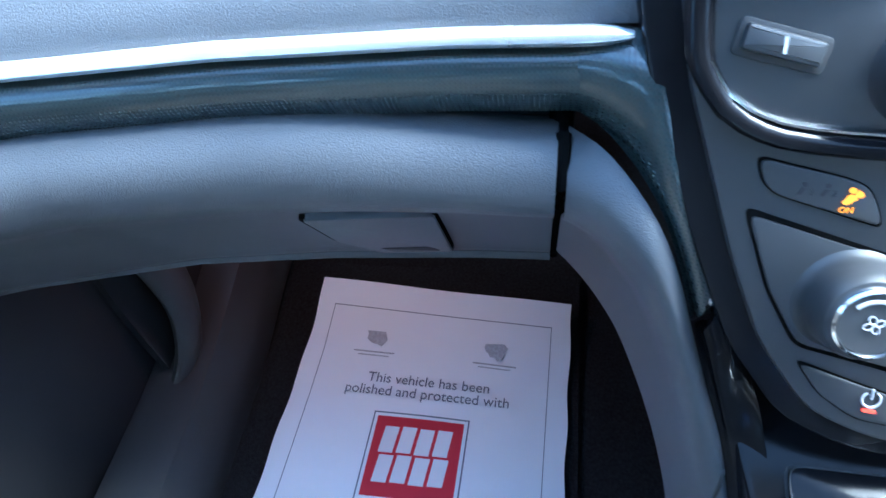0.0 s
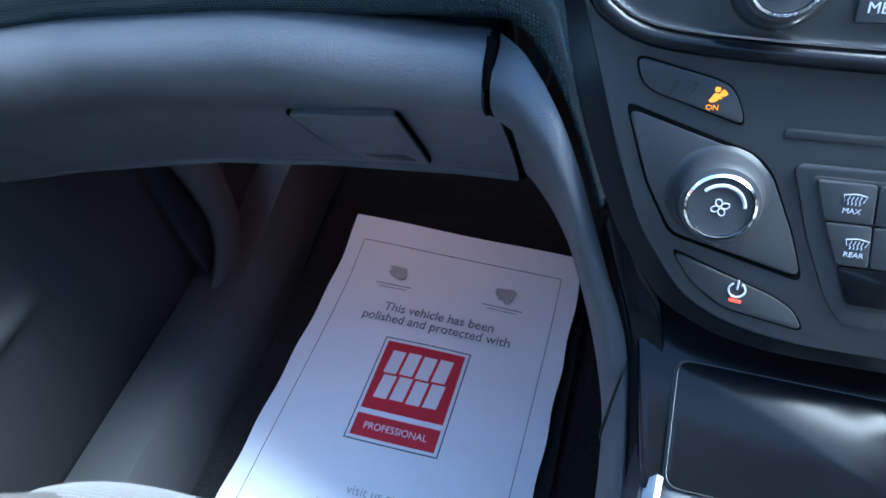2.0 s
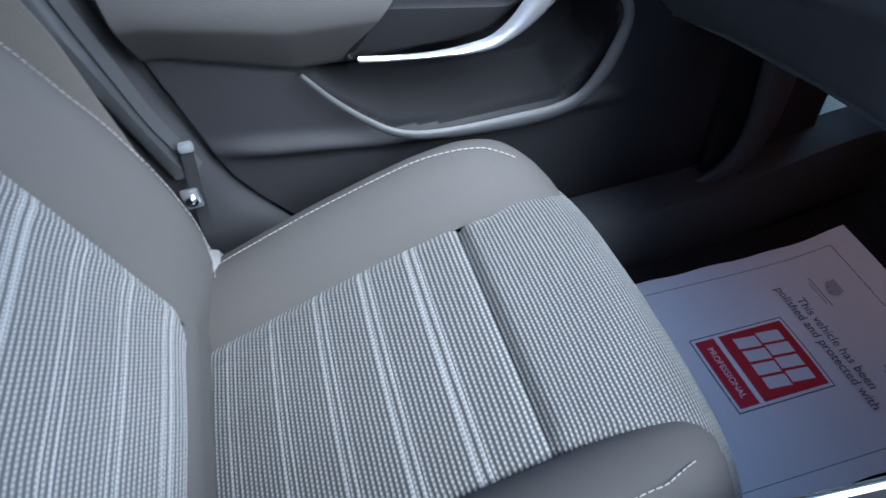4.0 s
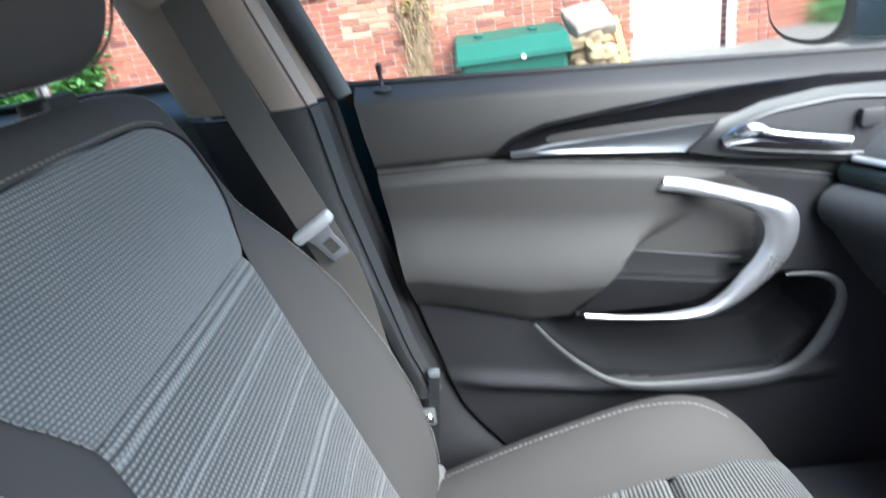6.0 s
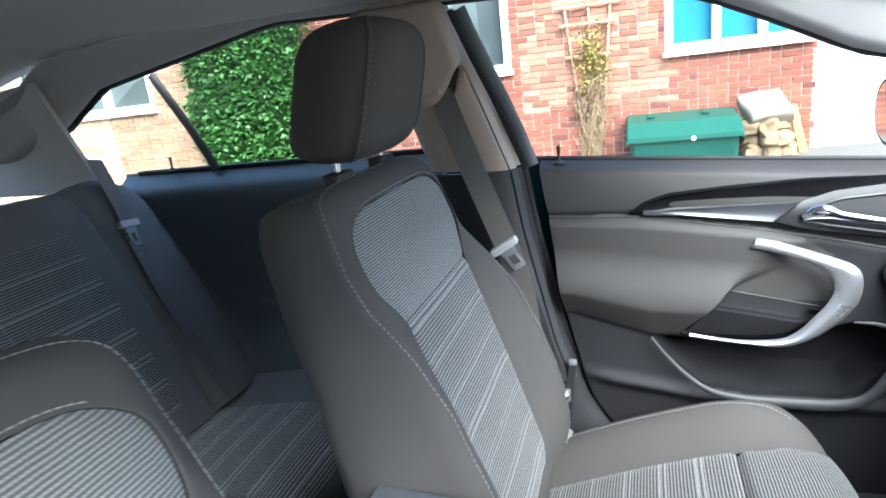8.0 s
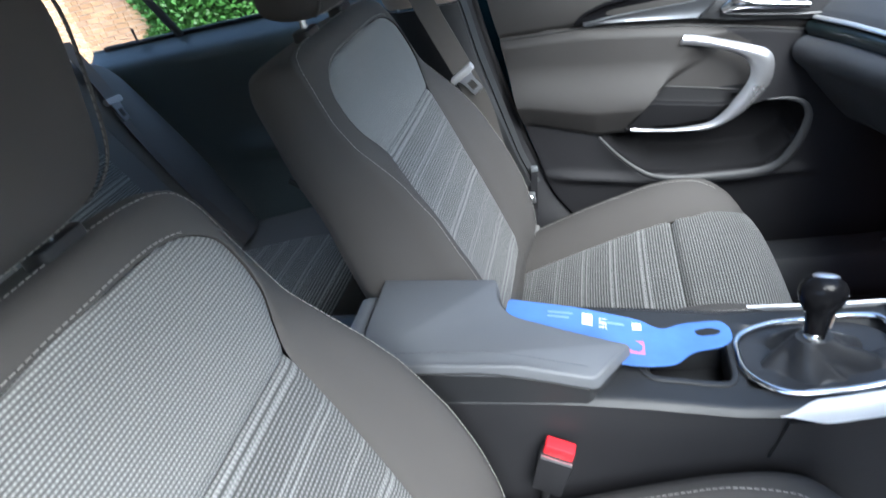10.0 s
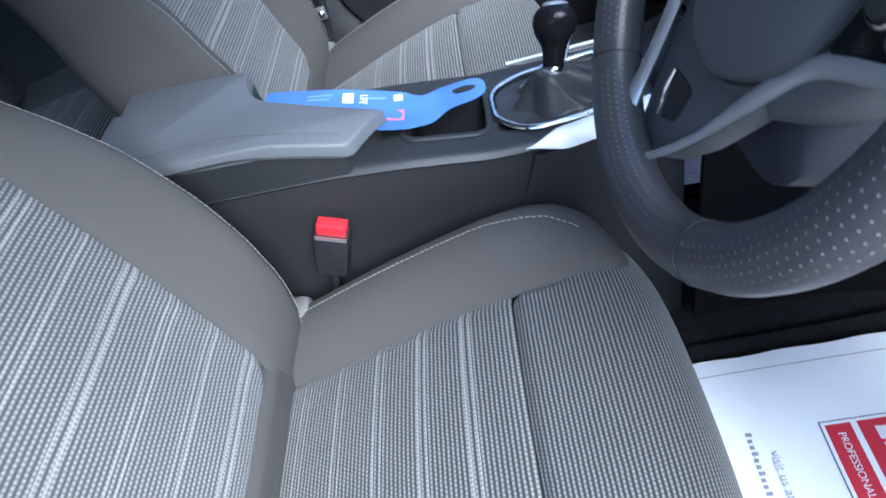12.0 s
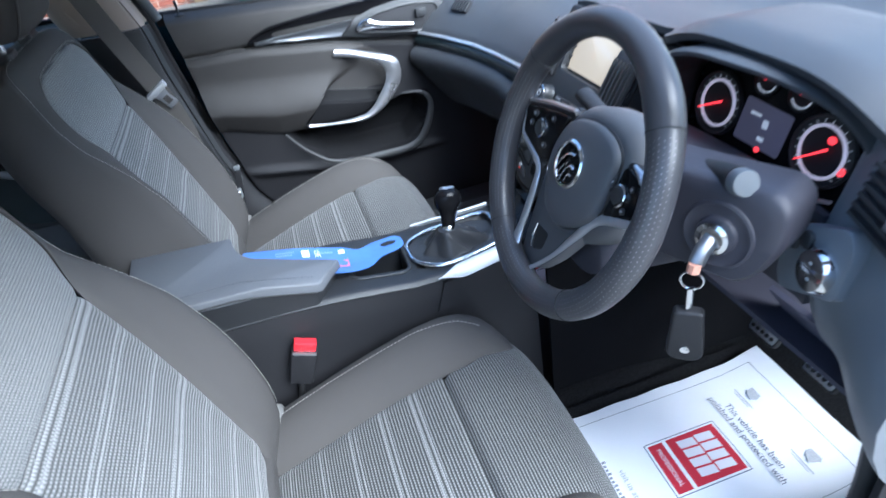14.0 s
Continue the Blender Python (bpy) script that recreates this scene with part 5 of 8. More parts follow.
for i, (hi, lo) in enumerate(((-0.0286, -0.0474), (-0.0482, -0.0686))):
    for k in (-1, 0, 1):
        row = [(left_x(y) * q * (1 if abs(q) == 1 else 1.0), y) for y, q in ((hi, 1 - (k + 1) * 2 / 3 - 0.01), (lo, 1 - (k + 1) * 2 / 3 - 0.01), (lo, 1 - (k + 2) * 2 / 3 + 0.01), (hi, 1 - (k + 2) * 2 / 3 + 0.01))]
        b = part("climate_key", plate(rounded(row, 0.002), 0.0015, 0.0045, FS, 0.0008), KEYPL, stack)
        if k < 0:
            x, y = ((-0.0210, -0.0417), (-0.0150, -0.0629))[i]
            lettering("MAX" if i == 0 else "REAR", 0.0036, FS @ Matrix.Translation((x, y, 0.0047)), ICON, b)
            waves = [tube([FS @ Vector((x - 0.0025 + 0.0016 * w + 0.0003 * math.sin(h * 9), y + 0.003 + 0.0042 * h, 0.0048)) for h in np.linspace(0, 1, 7)], 0.00025, 5) for w in range(4)]
            fan = tube([FS @ Vector(p) for p in ((x - 0.0038, y + 0.0045, 0.0048), (x - 0.0048, y + 0.0075, 0.0048), (x, y + 0.0083, 0.0048), (x + 0.0048, y + 0.0075, 0.0048), (x + 0.0038, y + 0.0045, 0.0048))], 0.0003, 5)
            part("defrost_sign", join(*waves, fan), ICON, b)
part("climate_display", plate(rounded([(-0.0205, -0.0694), (0.0205, -0.0694), (0.0118, -0.0886), (-0.0118, -0.0886)], 0.003), 0.0015, 0.0042, FS, 0.0006), PIANO, stack)
# radio row with the volume knob, screen above it
k = knob(-0.072, 0.056, 0.0155, stack, "volume_knob")
ring = [FS @ Vector((-0.072 + 0.0055 * math.cos(a), 0.056 + 0.0055 * math.sin(a), 0.0262)) for a in np.linspace(math.pi / 2 + 0.55, 2.5 * math.pi - 0.55, 18)]
part("power_sign", join(tube(ring, 0.0008, 5), tube([FS @ Vector((-0.072, 0.057, 0.0262)), FS @ Vector((-0.072, 0.063, 0.0262))], 0.0008, 5)), ICON, k)
knob(0.072, 0.056, 0.0155, stack, "menu_knob")
for x in (-0.028, 0.0, 0.028):
    part("radio_key", plate(rounded([(x - 0.013, 0.040), (x + 0.013, 0.040), (x + 0.013, 0.052), (x - 0.013, 0.052)], 0.002), 0.003, 0.007, FS, 0.001), KEYPL, stack)
    rk = part("radio_key", plate(rounded([(x - 0.013, 0.056), (x + 0.013, 0.056), (x + 0.013, 0.068), (x - 0.013, 0.068)], 0.002), 0.003, 0.007, FS, 0.001), KEYPL, stack)
    if x < 0:
        lettering("RADIO", 0.0065, FS @ Matrix.Translation((x, 0.062, 0.0072)), ICON, rk)
        lettering("MEDIA", 0.0065, FS @ Matrix.Translation((x, 0.046, 0.0072)), ICON, rk)
FSC = frame_of((0.0, 0.790, 0.985), (1, 0, 0), (0, 0.47, 0.88))
scr = thing("centre_display", "glossy centre display set into the dashboard", "display")
part("display_surround", plate(rounded([(-0.155, -0.07), (0.155, -0.07), (0.150, 0.062), (-0.150, 0.062)], 0.012), -0.06, 0.0, FSC, 0.004), STACK, scr)
part("display_glass", plate(rounded([(-0.080, -0.049), (0.066, -0.049), (0.066, 0.047), (-0.080, 0.047)], 0.004), 0.0, 0.002, FSC, 0.001), SCREEN, scr)
for cx in (-0.108, 0.108):
    for i in range(5):
        part("vent_slat", plate([(cx - 0.036, -0.046 + 0.018 * i), (cx + 0.036, -0.046 + 0.018 * i), (cx + 0.036, -0.041 + 0.018 * i), (cx - 0.036, -0.041 + 0.018 * i)], 0.0, 0.008, FSC), KEYPL, scr)
    part("vent_tab", plate(rounded([(cx - 0.008, -0.008), (cx + 0.008, -0.008), (cx + 0.008, 0.006), (cx - 0.008, 0.006)], 0.002), 0.004, 0.014, FSC, 0.002), SATIN, scr)

FPV = frame_of((-0.612, 0.738, 0.962), (1, 0.40, 0.0), (-0.2, 0.75, 0.62))
vent(0.0, dash, FPV, 0.062, 0.036, 0.0)
# driver's side of the dash
part("dash_top", slab([[(x, y, 0.985 + 0.075 * math.exp(-((x - 0.385) / 0.20) ** 4) * (1 - sstep(y, 0.95, 1.15)) * sstep(y, 0.74, 0.80) + 0.03 * (1 - sstep(y, 0.80, 1.25)) + 0.022 * math.exp(-(x / 0.17) ** 6) * (1 - sstep(y, 0.86, 1.1))) for y in np.linspace(0.785 + 0.05 * (1 - sstep(x, 0.16, 0.21)), 1.30, 20)] for x in np.linspace(-0.16, 0.74, 46)], -0.012), DASH, dash, "soft grained dash top")
arch = spline([(0.205, 0.775, 0.925), (0.205, 0.77, 1.0), (0.235, 0.762, 1.045), (0.30, 0.757, 1.07), (0.385, 0.755, 1.078), (0.46, 0.772, 1.070), (0.52, 0.800, 1.042), (0.553, 0.822, 0.99), (0.550, 0.825, 0.95)], 50)
P = []
for x, y, z in arch:
    inx, inz = 0.385 + (x - 0.385) * 0.93, 0.965 + (z - 0.965) * 0.90
    P.append([(x + (x - 0.385) * 0.10, y + 0.06, z - 0.004), (x + (x - 0.385) * 0.03, y + 0.012, z + 0.002), (x, y, z), (x - (x - 0.385) * 0.02, y + 0.001, z - 0.006), (inx, min(y + 0.02, 0.838), inz), (inx, 0.848, inz - 0.004)])
part("binnacle_hood", slab([r[:4] for r in P], -0.004), DASH, dash, "soft hood over the instruments")
part("hood_lining", slab([r[3:] for r in P], -0.003), PLASTIC_D, dash, "black lining inside the hood")
P = [[(x, 0.79 - 0.05 * sstep(abs(x - 0.385), 0.14, 0.2), z) for z in np.linspace(0.79, 0.925, 8)] for x in np.linspace(0.16, 0.535, 24)]
part("lower_dash", slab(P, 0.01), mat("purple-grey lower dash", (0.036, 0.036, 0.046), 0.7, grain=0.3, grain_scale=900), dash, "purple-grey lower dash panel")
cl = thing("instrument_cluster", "lit instrument cluster with red needles and display", "instruments")
FC = frame_of((0.385, 0.838, 0.975), (1, 0, 0), (0, 0.22, 0.975))
part("cluster_panel", plate(rounded([(-0.175, -0.075), (0.165, -0.075), (0.155, 0.05), (0.10, 0.085), (-0.11, 0.085), (-0.17, 0.05)], 0.02), -0.01, 0.0, FC), PIANO, cl)
for cx, cy, r, ang in ((-0.108, -0.006, 0.047, 3.6), (0.086, -0.006, 0.047, 3.75)):
    d = part("dial", lathe([(r, 0.0), (r * 1.0, 0.006), (r * 0.95, 0.007), (r * 0.9, 0.003)], FC @ Matrix.Translation((cx, cy, 0)), 40), PLASTIC_D, cl)
    part("dial_ring", lathe([(r * 0.75, 0.001), (r * 0.75, 0.005), (r * 0.72, 0.0065), (r * 0.67, 0.006), (r * 0.65, 0.002)], FC @ Matrix.Translation((cx, cy, 0)), 40), RINGLIT, d, "pale lit dial ring")
    part("dial_face", lathe([(r * 0.9, 0.0015), (0.001, 0.0018)], FC @ Matrix.Translation((cx, cy, 0)), 32), PLASTIC_D, d)
    for i in range(17):
        a = radians(225 - 270 * i / 16)
        part("dial_mark", tube([FC @ Vector((cx + r * f * math.cos(a), cy + r * f * math.sin(a), 0.003)) for f in (0.78, 0.86)], 0.0006, 4), GAUGEW, d)
    part("needle", tube([FC @ Vector((cx + 0.012 * math.cos(ang + math.pi), cy + 0.012 * math.sin(ang + math.pi), 0.0085)), FC @ Vector((cx + r * 0.80 * math.cos(ang), cy + r * 0.8 * math.sin(ang), 0.0085))], 0.0016, 6, taper=[1.2, 0.6]), REDNEEDLE, d, "glowing red needle")
for cx, cy, r, ang in ((-0.032, 0.050, 0.022, 2.3), (0.030, 0.048, 0.022, 2.0)):
    d = part("small_dial", lathe([(r, 0.0), (r, 0.004), (r * 0.92, 0.005), (r * 0.88, 0.002), (0.001, 0.0018)], FC @ Matrix.Translation((cx, cy, 0)), 32), PLASTIC_D, cl)
    part("dial_marks", tube([FC @ Vector((cx + r * 0.75 * math.cos(a), cy + r * 0.75 * math.sin(a), 0.003)) for a in np.linspace(-0.3, -2.6, 14)], 0.0012, 5), GAUGEW, d)
    part("needle", tube([FC @ Vector((cx, cy, 0.006)), FC @ Vector((cx + r * 0.85 * math.cos(ang), cy + r * 0.85 * math.sin(ang), 0.006))], 0.0016, 6), REDNEEDLE, d, "glowing red needle")
part("cluster_strip", tube(spline([(0.232, 0.812, 0.908), (0.32, 0.800, 0.900), (0.42, 0.802, 0.902), (0.515, 0.815, 0.925)], 24), 0.0035, 8, 0.7), SATIN, cl, "bright strip under the dials")
lc = part("information_display", plate(rounded([(-0.062, -0.040), (0.024, -0.042), (0.030, 0.018), (-0.056, 0.022)], 0.005), 0.001, 0.003, FC, 0.001), LCD, cl, "pale lilac lit display")
part("display_sign", plate(rounded([(-0.016, -0.012), (-0.006, -0.012), (-0.006, 0.000), (-0.016, 0.000)], 0.002), 0.003, 0.0034, FC), GAUGEW, lc)
part("display_bar", plate([(-0.042, 0.001), (-0.022, 0.001), (-0.022, 0.005), (-0.042, 0.005)], 0.003, 0.0034, FC), GAUGEW, lc)
part("display_bar", plate([(-0.018, -0.030), (-0.006, -0.030), (-0.006, -0.024), (-0.018, -0.024)], 0.003, 0.0034, FC), GAUGEW, lc)
part("display_lamp", plate(ring_of(0.005, 0.004, 12, -0.012, -0.042), 0.003, 0.0034, FC), REDNEEDLE, lc)
for x, y in ((0.095, 0.012), (0.122, -0.018)):
    part("warning_lamp", plate(ring_of(0.006, 0.005, 12, x, y), 0.004, 0.005, FC), REDNEEDLE, cl, "lit red warning lamp")
# right-hand end of the dash with vent and light switch
P = []
for z, y, k in ((1.062, 0.80, 1), (1.05, 0.772, 1), (1.0, 0.752, 1), (0.95, 0.735, 1), (0.90, 0.715, 1), (0.86, 0.708, 1), (0.82, 0.715, 1), (0.78, 0.735, 1), (0.74, 0.765, 1), (0.70, 0.82, 1)):
    P.append([(x, y + 0.035 - 0.10 * sstep(x, 0.58, 0.78) + 0.035 * (1 - sstep(x, 0.53, 0.59)), z) for x in np.linspace(0.535, 0.76, 24)])
part("dash_end", slab(P, 0.012), DASHEND, dash, "satin dash end panel with doorway daylight in its colour")
P = []
for f in np.linspace(0, 1, 6):
    row = []
    for x in np.linspace(0.45, 0.75, 16):
        k = 0.09 * sstep(x, 0.58, 0.78)
        row.append((x, 0.815 + 0.065 * f - k, 0.745 - (0.103 + 0.19 * (x - 0.478) - 1.09 * k) * f))
    P.append(row)
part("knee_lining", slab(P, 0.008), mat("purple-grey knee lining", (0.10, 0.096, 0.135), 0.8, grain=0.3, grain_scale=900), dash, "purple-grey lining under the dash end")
FV = frame_of((0.640, 0.752, 0.997), (1, -0.40, 0.0), (0, 0.30, 1))
part("side_vent_frame", plate(rounded([(-0.058, -0.036), (0.058, -0.036), (0.062, 0.036), (-0.050, 0.036)], 0.006), -0.01, 0.004, FV, 0.002), PLASTIC_D, dash)
for i in range(6):
    part("vent_slat", plate([(-0.050, -0.031 + 0.0115 * i), (0.054, -0.031 + 0.0115 * i), (0.055, -0.0265 + 0.0115 * i), (-0.049, -0.0265 + 0.0115 * i)], 0.002, 0.010, FV), KEYPL, dash)
part("vent_tab", plate(rounded([(0.012, -0.012), (0.038, -0.010), (0.038, 0.002), (0.012, 0.0)], 0.002), 0.006, 0.015, FV, 0.002), SATIN, dash)
FL = frame_of((0.590, 0.738, 0.902), (1, -0.25, 0.0), (0, 0.20, 1))
sw = thing("light_switch", "dark light switch panel with a chrome-ringed rotary knob", "switch")
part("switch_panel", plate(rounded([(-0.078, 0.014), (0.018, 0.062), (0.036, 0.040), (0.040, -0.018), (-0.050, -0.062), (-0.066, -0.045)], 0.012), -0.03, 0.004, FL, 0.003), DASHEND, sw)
FR = FL @ Matrix.Translation((0.004, 0.0, 0.004))
k = part("rotary_knob", lathe([(0.0275, 0.0), (0.0272, 0.004), (0.0255, 0.010), (0.0235, 0.0145), (0.0222, 0.0150)], FR, 40), CHROME, sw, "bright chrome knob wall")
part("knob_face", lathe([(0.0224, 0.010), (0.0222, 0.0145), (0.001, 0.0150)], FR, 36), PLASTIC, k, "dark knob face")
part("knob_split", plate([(-0.0205, -0.0004), (0.0205, -0.0004), (0.0205, 0.0004), (-0.0205, 0.0004)], 0.0150, 0.0153, FR), VOID, k)
for x, y in ((-0.002, 0.009), (0.003, -0.009)):
    part("knob_sign", plate(ring_of(0.003, 0.0018, 10, x, y), 0.0148, 0.0153, FR), ICON, k)
for x, y in ((-0.052, 0.006), (-0.032, 0.018)):
    part("dimmer_key", plate(ring_of(0.009, 0.011, 20, x, y, 3), 0.004, 0.009, FL, 0.002), PLASTIC, sw)
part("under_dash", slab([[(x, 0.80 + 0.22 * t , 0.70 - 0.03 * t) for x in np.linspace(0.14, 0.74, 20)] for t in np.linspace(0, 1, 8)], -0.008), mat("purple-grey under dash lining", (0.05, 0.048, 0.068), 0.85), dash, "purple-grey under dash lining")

# ---- steering column and wheel ----
FW = frame_of((0.385, 0.531, 1.0), (1, 0, 0), (0, 0.385, 0.923))
colm = thing("steering_column", "dark steering column shroud with stalk and ignition lock", "steering column")
rings = []
for d, rx, ry, oy in ((-0.045, 0.060, 0.060, -0.022), (-0.055, 0.088, 0.0915, -0.0375), (-0.09, 0.118, 0.0825, -0.0325), (-0.16, 0.128, 0.070, -0.020), (-0.26, 0.128, 0.052, -0.003), (-0.30, 0.11, 0.040, 0.0)):
    rings.append([FW @ Vector((x, y, d)) for x, y in ring_of(rx, ry, 32, -0.004 - (rx - 0.06) * 0.45, oy, 5)])
part("column_shroud", loft(rings), SHROUD, colm, "purple-grey satin shroud")
part("tunnel_side", slab([[(0.118 + 0.03 * sstep(y, 0.75, 1.0), y, z) for z in np.linspace(0.30, 0.74, 10)] for y in np.linspace(0.61, 1.16, 12)], 0.01), mat("black footwell carpet", (0.007, 0.007, 0.008), 0.95, grain=0.8, grain_scale=600, spec=0.1), dash, "black carpeted tunnel side")
FI = frame_of((0.540, 0.628, 0.952), (0.90, 0.43, 0.0), (0.0, 0.12, 1))
face = rounded([(-0.100, 0.062), (0.052, 0.062), (0.068, 0.045), (0.066, 0.0), (0.050, -0.035), (0.028, -0.055), (-0.100, -0.050)], 0.014, 4)
rings = [[FI @ Vector((x * k, y * k, d)) for x, y in face] for k, d in ((1.02, -0.085), (1.03, -0.026), (1.0, -0.015), (0.93, -0.0105), (0.70, -0.0095), (0.02, -0.0095))]
part("lower_shroud", loft(rings), SHROUD, colm, "broad lower shroud round the ignition lock")
part("ignition_housing", lathe([(0.043, -0.012), (0.041, -0.0075), (0.038, -0.0065), (0.035, -0.0088), (0.024, -0.0088), (0.022, -0.004)], FI, 40), SHROUD, colm)
part("ignition_lock", lathe([(0.019, -0.004), (0.019, 0.004), (0.014, 0.006), (0.013, 0.003)], FI, 24), CHROME, colm, "bright ignition lock")
st = part("stalk", tube([(0.43, 0.668, 0.984), (0.47, 0.665, 0.994), (0.51, 0.660, 1.006), (0.535, 0.656, 1.013)], 0.0155, 16, 1.0, taper=[0.75, 0.92, 1.0, 1.03]), RUBBER, colm, "black indicator stalk")
part("stalk_end", lathe([(0.0156, -0.012), (0.0165, -0.008), (0.0165, 0.006), (0.0150, 0.0095), (0.001, 0.0105)], frame_of((0.545, 0.653, 1.0165), (0.26, 0.965, 0.0), (-0.30, 0.08, 0.95)) @ Matrix.Scale(0.92, 4), 28), PALEGREY, st, "grey stalk end")
st = part("stalk", tube([(0.31, 0.64, 0.985), (0.26, 0.645, 1.0), (0.215, 0.645, 1.012)], 0.014, 12, 0.7), PLASTIC_D, colm, "black wiper stalk")

wheel = thing("steering_wheel", "black leather steering wheel with satin spokes and badge", "steering wheel")
R = 0.1715


def grip(a):
    """Half the thickness of the rim at an angle."""
    return 0.0178 + 0.0028 * (math.exp(-((abs(math.cos(a)) - 0.72) / 0.2) ** 2) if math.sin(a) > 0 else 0.45)


def on_rim(a, b, k=1.0):
    g = grip(a) * k
    return FW @ Vector(((R + g * math.cos(b)) * math.cos(a), (R + g * math.cos(b)) * math.sin(a), g * 0.98 * math.sin(b)))


rim = [[on_rim(a, b) for b in np.linspace(0, 2 * math.pi, 18, endpoint=False)] for a in np.linspace(0, 2 * math.pi, 96, endpoint=False)]
part("rim", loft(rim + rim[:1], caps=False), LEATHER, wheel, "worn black leather rim")
for a in (0.60, 2.50, -0.95, -2.25):
    part("rim_seam", tube([on_rim(a, b, 1.004) for b in np.linspace(0, 2 * math.pi, 20)], 0.0008, 5), RUBBER, wheel)
# perforations on the lower and side grips
bm = bmesh.new()
for a in list(np.arange(-0.90, 0.55, 0.034)) + list(np.arange(2.65, 3.95, 0.034)) + list(np.arange(-2.15, -1.0, 0.034)):
    for j, b in enumerate(np.linspace(0.25, 2.9, 11)):
        aa = a + (0.017 if j % 2 else 0)
        o = on_rim(aa, b, 1.012)
        n = (o - FW @ Vector((R * math.cos(aa), R * math.sin(aa), 0))).normalized()
        u = n.orthogonal().normalized()
        w = n.cross(u)
        bm.faces.new([bm.verts.new(o + n * 0.0003 + (u * math.cos(q) + w * math.sin(q)) * 0.0008) for q in np.linspace(0, 2 * math.pi, 6, endpoint=False)])
part("perforation", bm, mat("pale perforation", (0.16, 0.16, 0.172), 0.7), wheel, "tiny perforations in the grip leather")
# hub
cover_o = [(-0.030, 0.050), (0.002, 0.063), (0.036, 0.066), (0.066, 0.060), (0.086, 0.046), (0.088, 0.000), (0.080, -0.034), (0.052, -0.060), (0.016, -0.076), (-0.020, -0.068), (-0.042, -0.030), (-0.046, 0.010)]
HC = (0.020, -0.004)
rings = []
for k, d in ((1.30, -0.055), (1.28, -0.030), (1.16, -0.016), (1.04, -0.010)):
    rings.append([FW @ Vector((HC[0] + (x - HC[0]) * k, HC[1] + (y - HC[1]) * k, d)) for x, y in rounded(cover_o, 0.02, 5)])
part("cover_base", loft(rings), HUBPL, wheel, "satin grey hub shell")
rings = []
for k, d in ((1.0, -0.016), (1.0, -0.006), (0.975, -0.001), (0.93, 0.002), (0.70, 0.006), (0.35, 0.008), (0.05, 0.0085)):
    rings.append([FW @ Vector((HC[0] + (x - HC[0]) * k, HC[1] + (y - HC[1]) * k, d)) for x, y in rounded(cover_o, 0.02, 5)])
part("airbag_cover", loft(rings), HUBPL, wheel, "dark airbag cover")
part("cover_groove", tube([FW @ Vector((HC[0] + (x - HC[0]) * 1.01, HC[1] + (y - HC[1]) * 1.01, -0.009)) for x, y in rounded(cover_o, 0.02, 5)], 0.0016, 6, shut=True), RUBBER, wheel)
HB = FW @ Matrix.Translation((0.014, 0.008, 0.0))
bd = part("badge", lathe([(0.030, 0.004), (0.030, 0.0095), (0.028, 0.0115), (0.0255, 0.0110), (0.0245, 0.009)], HB, 40), CHROME, wheel, "round chrome badge")
part("badge_field", lathe([(0.0250, 0.007), (0.0245, 0.0092), (0.001, 0.0105)], HB, 32), PIANO, bd)
part("badge_relief", join(*[tube(spline([HB @ Vector((x, y, 0.0115)) for x, y in pts], 12), r_, 8, 0.5, taper=np.interp(np.linspace(0, 1, 12), [0, 0.4, 1], [0.5, 1, 0.6])) for pts, r_ in ((((-0.018, -0.012), (-0.010, 0.004), (0.002, 0.014), (0.014, 0.016)), 0.0042), (((-0.004, -0.021), (0.002, -0.006), (0.012, 0.002), (0.019, 0.000)), 0.0040), (((-0.012, -0.019), (-0.006, -0.006), (0.004, 0.004)), 0.0030), (((0.006, -0.020), (0.010, -0.010), (0.018, -0.008)), 0.0028))]), CHROME, bd)
LP = [(-0.162, 0.034), (-0.100, 0.048), (-0.036, 0.058), (-0.046, 0.020), (-0.050, -0.020), (-0.080, -0.030), (-0.150, -0.010)]
RP = [(0.092, 0.048), (0.110, 0.046), (0.132, 0.036), (0.160, 0.022), (0.158, 0.000), (0.120, -0.016), (0.082, -0.032), (0.088, 0.002)]
for side, o in ((-1, LP), (1, RP)):
    part("spoke", plate(rounded(o, 0.008), -0.034, -0.012, FW, 0.003), PLASTIC_D, wheel)
    inner = [(x * 0.90 + sum(a for a, _ in o) / len(o) * 0.10, y * 0.84 + sum(b for _, b in o) / len(o) * 0.16) for x, y in o]
    pad = part("switch_pad", plate(rounded(inner, 0.008), -0.014, -0.007, FW, 0.003), PIANO, wheel, "gloss black switch pad")
    kx, ky = (-0.095, 0.016) if side < 0 else (0.106, 0.011)
    part("pad_knob", lathe([(0.0105, -0.008), (0.0105, -0.002), (0.009, 0.000), (0.001, 0.000)], FW @ Matrix.Translation((kx, ky, 0)), 24), KEYPL, pad)
    part("pad_ring", lathe([(0.0128, -0.008), (0.0128, -0.003), (0.0115, -0.0020), (0.0108, -0.005)], FW @ Matrix.Translation((kx, ky, 0)), 24), CHROME, pad, "chrome ring")
    for dx, dy, w_ in ((-0.026, 0.012, 0.006), (0.022, 0.020, 0.005), (-0.030, -0.002, 0.005), (0.018, -0.018, 0.006)):
        k_ = 1.0 if side < 0 else 0.72
        part("pad_key", plate(ring_of(w_ * k_, 0.004, 12, kx + dx * k_, ky + dy * k_), -0.008, -0.0045, FW, 0.001), KEYPL, pad)
        part("key_sign", plate(ring_of(w_ * 0.45 * k_, 0.0013, 8, kx + dx * k_, ky + dy * k_), -0.0046, -0.0042, FW), ICON, pad)
